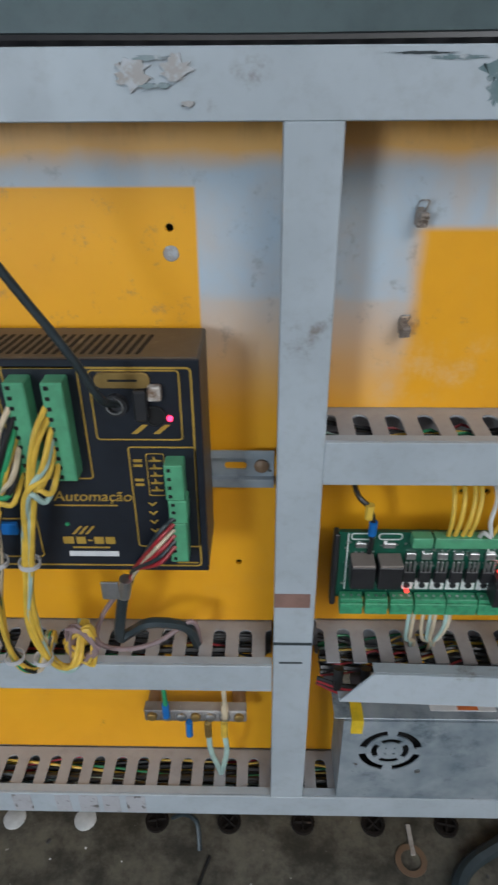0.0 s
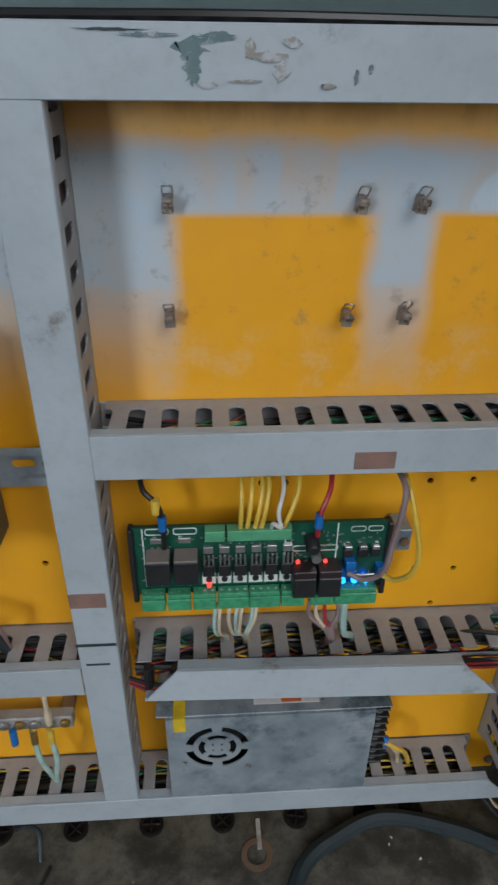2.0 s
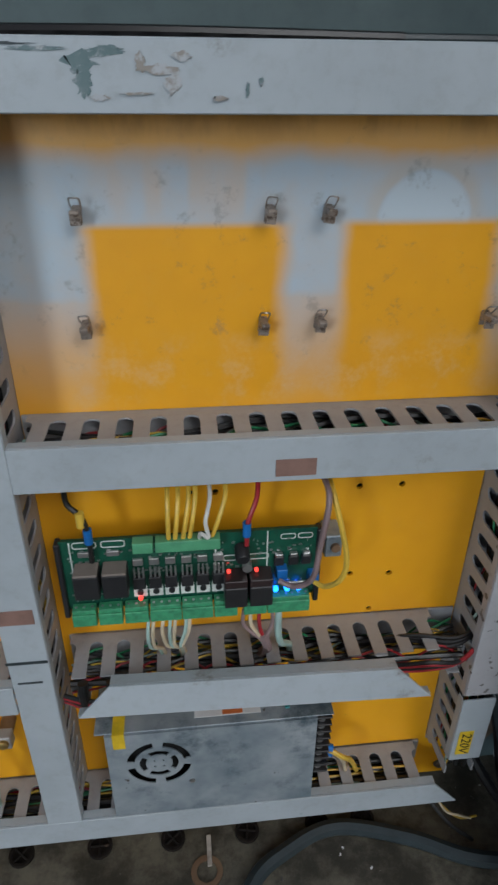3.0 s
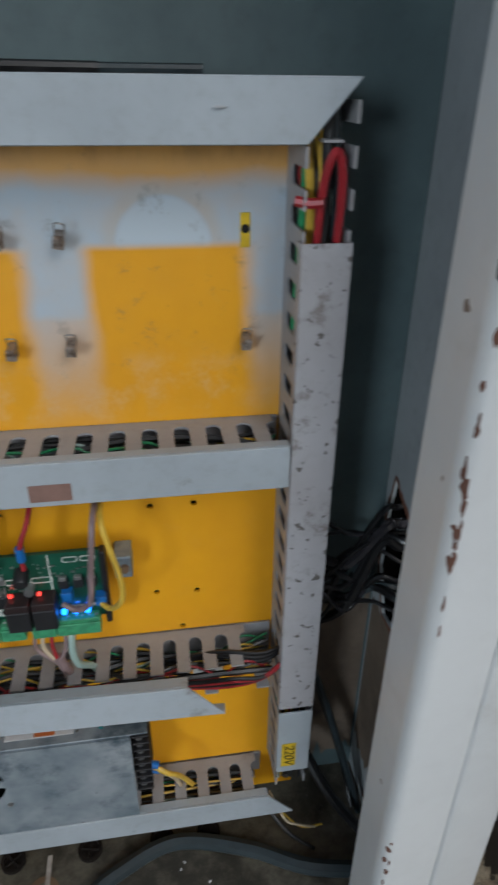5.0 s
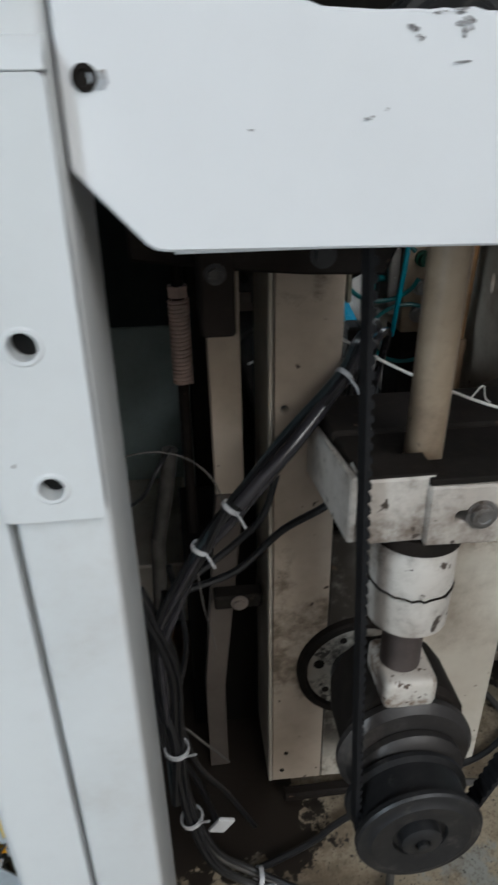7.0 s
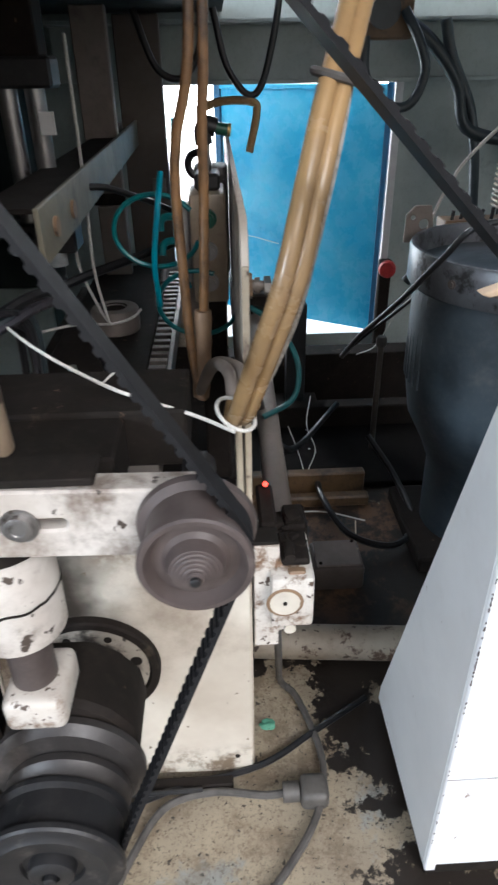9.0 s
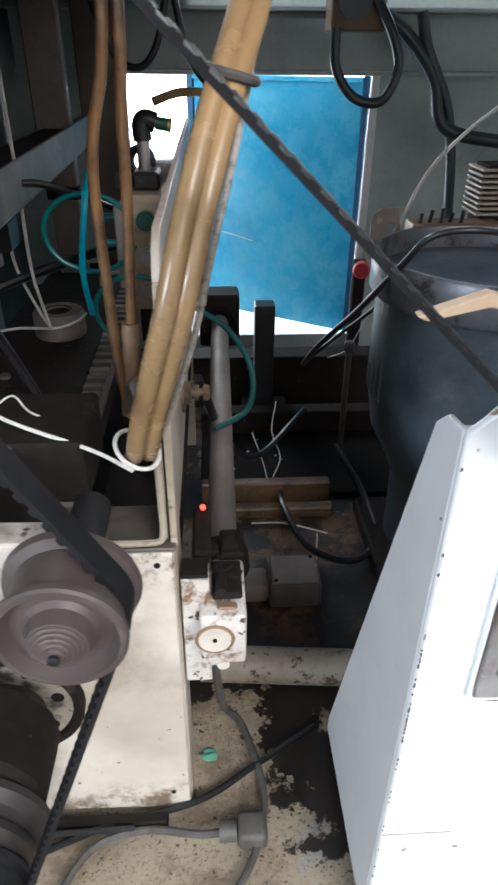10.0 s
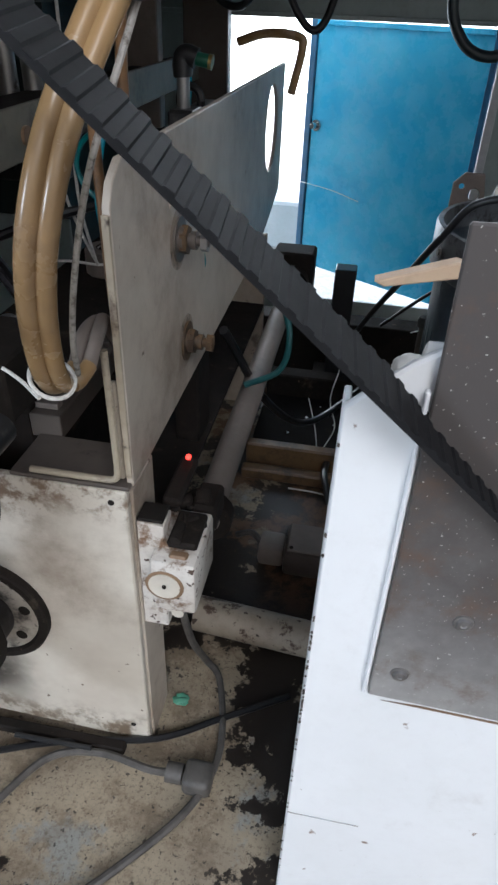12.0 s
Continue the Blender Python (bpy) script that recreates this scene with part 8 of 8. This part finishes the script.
part("body", box(1.055, 1.135, 0.79, 0.86, 0.0, 0.045, 0.006, seg=2), M["darkbar"], t)
part("lid", box(1.06, 1.13, 0.795, 0.855, 0.045, 0.049, 0.001), M["oldbar"], t)
part("neck", box(1.015, 1.056, 0.80, 0.845, 0.002, 0.038, 0.008, seg=2), M["oldbar"], t)
for x, y in ((1.066, 0.80), (1.124, 0.85)):
    part("screw", rod((x, y, 0.049), (x, y, 0.0505), 0.003, 8), M["grease"], t)
run("cable", [(1.02, 0.82, 0.03), (1.0, 0.84, 0.03), (0.975, 0.85, 0.012)], 0.005, "greycable", "grey cable into the connector box", group="black cables")
for pts, r, mt in (([(1.10, 1.08, 0.02), (1.10, 1.0, 0.03), (1.13, 0.90, 0.025), (1.20, 0.87, 0.02), (1.25, 0.93, 0.02), (1.24, 1.03, 0.05), (1.20, 1.1, 0.10)], 0.006, "cable"),
                   ([(1.04, 0.98, 0.015), (1.10, 0.97, 0.02), (1.17, 0.95, 0.012)], 0.0014, "w_white"), ([(1.15, 0.94, 0.02), (1.14, 0.88, 0.012), (1.13, 0.83, 0.05)], 0.0012, "cream_wire"),
                   ([(0.96, 0.80, 0.385), (1.0, 0.95, 0.20), (1.06, 1.10, 0.08), (1.16, 1.22, 0.11)], 0.006, "cable")):
    run("floor_wire", pts, r, mt, "wire curling over the oily floor at the back", "wire", 6, 8, "floor wires")
for pts in (((1.05, 1.15, 0.10), (1.07, 1.12, 0.05), (1.08, 1.08, 0.015)), ((1.10, 1.2, 0.14), (1.09, 1.17, 0.09), (1.105, 1.14, 0.05), (1.09, 1.12, 0.015)), ((1.24, 1.43, 0.129), (1.28, 1.41, 0.16), (1.31, 1.38, 0.25))):
    run("thin_wire", pts, 0.0011, "w_white", "thin white wire end hanging loose", "wire", 6, 6, "thin white wires")
for i in range(9):
    x, y = rng.uniform(0.98, 1.2), rng.uniform(1.08, 1.3)
    s = rng.uniform(0.0012, 0.003)
    solid("swarf", box(x - s, x + s, y - s, y + s, 0.012, 0.012 + s, 0.0006, turn=pose(0, 0, 0, 0, 0, rng.uniform(0, 90)).to_3x3()), M["label"], "pale chip on the oily tray", "chip", "chips on the tray")
solid("red_lamp", lathe((0.966, 0.612, 0.3325), (0.1, -1, 0.5), [(0, 0.0028), (0.003, 0.0028), (0.004, 0.002), (0.005, 0)], 14), M["led_dim"], "small lit red lamp deep in the machine", "lamp")
solid("lamp_post", rod((0.966, 0.614, 0.3270), (0.966, 0.614, 0.3325), 0.003, 10), M["grease"], "thin black stalk of the red lamp", "stalk")


# ---- right side ----
def cabinet():
    t = thing("white_cabinet", (1.3, 0.45, 0), "white steel machine cabinet with chipped corners and bolted grey plate", "cabinet")
    side = [(0.376, 0.022), (0.574, 0.022), (0.572, 0.045), (0.414, 0.540), (0.400, 0.552), (0.376, 0.556)]
    part("side_panel", prism(side, "yz", 1.108, 1.112, 0.0008), M["white"], t)
    front = [(1.108, 0.022), (1.75, 0.022), (1.75, 0.60), (1.150, 0.592), (1.135, 0.582), (1.108, 0.556)]
    part("front_panel", prism(front, "xz", 0.370, 0.376, 0.0015), M["cabinetwhite"], t)
    top = [(0.376, 0.585), (0.43, 0.52), (0.436, 0.522), (0.376, 0.592)]
    part("top_panel", prism(top, "yz", 1.140, 1.75, 0.001), M["white"], t)
    part("back_panel", prism([(0.566, 0.024), (0.570, 0.024), (0.412, 0.538), (0.408, 0.538)], "yz", 1.1125, 1.75, 0), M["white"], t)
    part("plinth", box(1.113, 1.74, 0.378, 0.566, 0.0, 0.022, 0.001), M["grease"], t)
    r2 = random.Random(5)
    for i in range(48):
        z = r2.uniform(0.30, 0.40) if i < 20 else r2.uniform(0.03, 0.55)
        h = r2.uniform(0.0005, 0.0022)
        out = [(1.1086 + r2.uniform(0.3, 1.2) * 0.0009 * math.cos(a), z + h * r2.uniform(0.5, 1.2) * math.sin(a)) for a in (q * math.pi / 4 for q in range(8))]
        part("paint_chip", prism(out, "xz", 0.3695, 0.3699), M["darkbar"], t)
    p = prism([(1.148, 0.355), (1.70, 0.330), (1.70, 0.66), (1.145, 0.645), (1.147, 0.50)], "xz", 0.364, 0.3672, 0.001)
    part("grey_plate", p, M["darktop"], t, "tarnished grey sheet with bolts")
    part("fold", prism([(1.1445, 0.353), (1.1472, 0.353), (1.1452, 0.572), (1.1428, 0.572)], "xz", 0.3655, 0.3699, 0.0008), M["whitebeam"], t, "raised white fold beside the grey sheet")
    part("rust_edge", prism([(1.156, 0.3525), (1.30, 0.3460), (1.30, 0.3475), (1.18, 0.3535)], "xz", 0.3635, 0.3639), M["rust"], t, "rusty lower edge")
    part("inner_post", box(1.24, 1.26, 0.485, 0.505, 0.03, 0.578, 0.001), M["grease"], t)
    for x, z in ((1.1635, 0.381), (1.189, 0.434)):
        part("bolt", lathe((x, 0.364, z), (0, -1, 0), [(0, 0.0056), (0.0010, 0.0054), (0.0012, 0.0042), (0.0028, 0.0036), (0.0030, 0.0018), (0.0022, 0.0014), (0.0022, 0)], 20), M["steel"], t)
    part("base_smudge", box(1.118, 1.20, 0.3694, 0.3699, 0.022, 0.034, 0), M["grease"], t, "black grime along the foot")
    part("seam", box(1.109, 1.165, 0.3694, 0.3699, 0.176, 0.1768, 0), M["smear_tan"], t)


cabinet()
r3 = random.Random(8)
b = bmesh.new()
bmesh.ops.create_icosphere(b, subdivisions=4, radius=1)
for v in b.verts:
    n = noise.noise(v.co * 2.2) * 0.35 + abs(noise.noise(v.co * 5.0)) * 0.25
    v.co = Vector((v.co.x * 0.008, v.co.y * 0.006, v.co.z * 0.0075)) * (1 + 0.3 * n)
    v.co.z = max(v.co.z, -0.0065)
bmesh.ops.translate(b, verts=b.verts, vec=(1.1355, 0.3785, 0.5755))
solid("plastic_bag", b, M["clearbag"], "crumpled milky plastic bag lying on the cabinet", "bag", smooth=60)


def big_motor():
    t = thing("electric_motor", (1.35, 0.92, 0), "large dusty blue-black upright motor with a bright sheet metal rim", "motor")
    c = (1.352, 0.925, 0)
    part("body", lathe(c, (0, 0, 1), [(0.03, 0), (0.03, 0.090), (0.15, 0.092), (0.19, 0.108), (0.24, 0.134), (0.30, 0.144), (0.40, 0.147), (0.452, 0.146), (0.455, 0)], 72), M["motorpaint"], t)
    part("rim", lathe(c, (0, 0, 1), [(0.448, 0.1475), (0.448, 0.1555), (0.452, 0.158), (0.496, 0.158), (0.500, 0.156), (0.500, 0.150), (0.490, 0.1475), (0.450, 0.1475)], 72), M["rimsheet"], t, "scratched grey sheet rim")
    part("lid", lathe(c, (0, 0, 1), [(0.482, 0), (0.482, 0.06), (0.474, 0.10), (0.470, 0.147)], 48), M["motorpaint"], t)
    for i in range(9):
        a = radians(150 + i * 5.5)
        u = Vector((math.cos(a), math.sin(a), 0))
        p = Vector(c) + u * 0.1445
        part("fin", rod(p + Vector((0, 0, 0.30)), p + Vector((0, 0, 0.44)), 0.0022, 6), M["motorpaint"], t)
    for i, a in enumerate((195, 214, 236)):
        u = Vector((math.cos(radians(a)), math.sin(radians(a)), 0))
        bolt_head(t, Vector(c) + u * 0.158 + Vector((0, 0, 0.474)), u, 0.004, 0.003, M["darkbar"])
    part("ledge", box(1.288, 1.43, 1.085, 1.13, 0.484, 0.500, 0.002), M["rust"], t, "rusty ledge with studs")
    for q in range(5):
        part("stud", rod((1.302 + 0.016 * q, 1.095 + 0.006 * (q % 2), 0.500), (1.303 + 0.016 * q, 1.095, 0.514 + 0.004 * (q % 3)), 0.003, 8), M["darkiron"], t)
    part("bracket", prism([(1.222, 0.470), (1.222, 0.512), (1.236, 0.526), (1.262, 0.526), (1.272, 0.470)], "xz", 1.078, 1.083, 0.001, holes=[circle(1.234, 0.508, 0.004, 10), circle(1.252, 0.498, 0.008, 16)]), M["oldbar"], t, "drilled grey bracket behind the rim")
    part("foot", box(1.23, 1.47, 0.82, 1.03, 0.0, 0.03, 0.004), M["grease"], t)
    for i in range(9):
        part("fin", box(1.395, 1.47, 1.115, 1.18, 0.506 + i * 0.008, 0.510 + i * 0.008, 0.0006), M["brownplate"], t)
    part("fin_core", box(1.405, 1.46, 1.12, 1.175, 0.49, 0.578, 0.002), M["grease"], t)


big_motor()
t = thing("stop_button", (1.329, 1.615, 0.0), "red mushroom stop button on a stalk", "button")
part("cap", lathe((1.342, 1.605, 0.283), (-0.4, -1, 0), [(0, 0.013), (0.008, 0.014), (0.010, 0.021), (0.020, 0.021), (0.024, 0.017), (0.024, 0)], 26), M["redplastic"], t)
part("stalk", box(1.322, 1.352, 1.606, 1.628, 0.0, 0.30, 0.003), M["grease"], t)
t = solid("wood_stick", prism([(1.117, 0.571), (1.124, 0.568), (1.166, 0.577), (1.20, 0.568), (1.30, 0.548), (1.30, 0.558), (1.20, 0.578), (1.164, 0.587)], "xz", 0.498, 0.510, 0.001), M["pale_wood"], "broken pale wooden stick lying behind the cabinet top", "stick")
run("cord", [(1.300, 1.2, 0.470), (1.318, 1.2, 0.520), (1.345, 1.2, 0.569), (1.391, 1.2, 0.618), (1.432, 1.2, 0.650), (1.50, 1.2, 0.70)], 0.0032, "cord", "thin pale cord strung up from the motor", "cord")
t = thing("threaded_stud", (1.235, 1.2, 0.10), "rusty upright stud with a grey plastic knob", "stud")
part("stud", rod((1.235, 1.2, 0.0), (1.235, 1.2, 0.26), 0.006, 10), M["darkbar"], t)
part("knob", lathe((1.235, 1.2, 0.245), (0, 0, 1), [(0, 0.010), (0.012, 0.011), (0.018, 0.008), (0.02, 0)], 16), M["greycable"], t)
solid("yard_crate", box(0.72, 0.93, 2.3, 2.6, 0.0, 0.16, 0.01), M["cover"], "grey box standing outside in the yard", "crate")
solid("yard_drum", lathe((0.98, 2.5, 0.006), (0, 0, 1), [(0, 0.10), (0.30, 0.10), (0.32, 0.08), (0.32, 0)], 24), M["cable"], "dark drum standing outside in the yard", "drum")
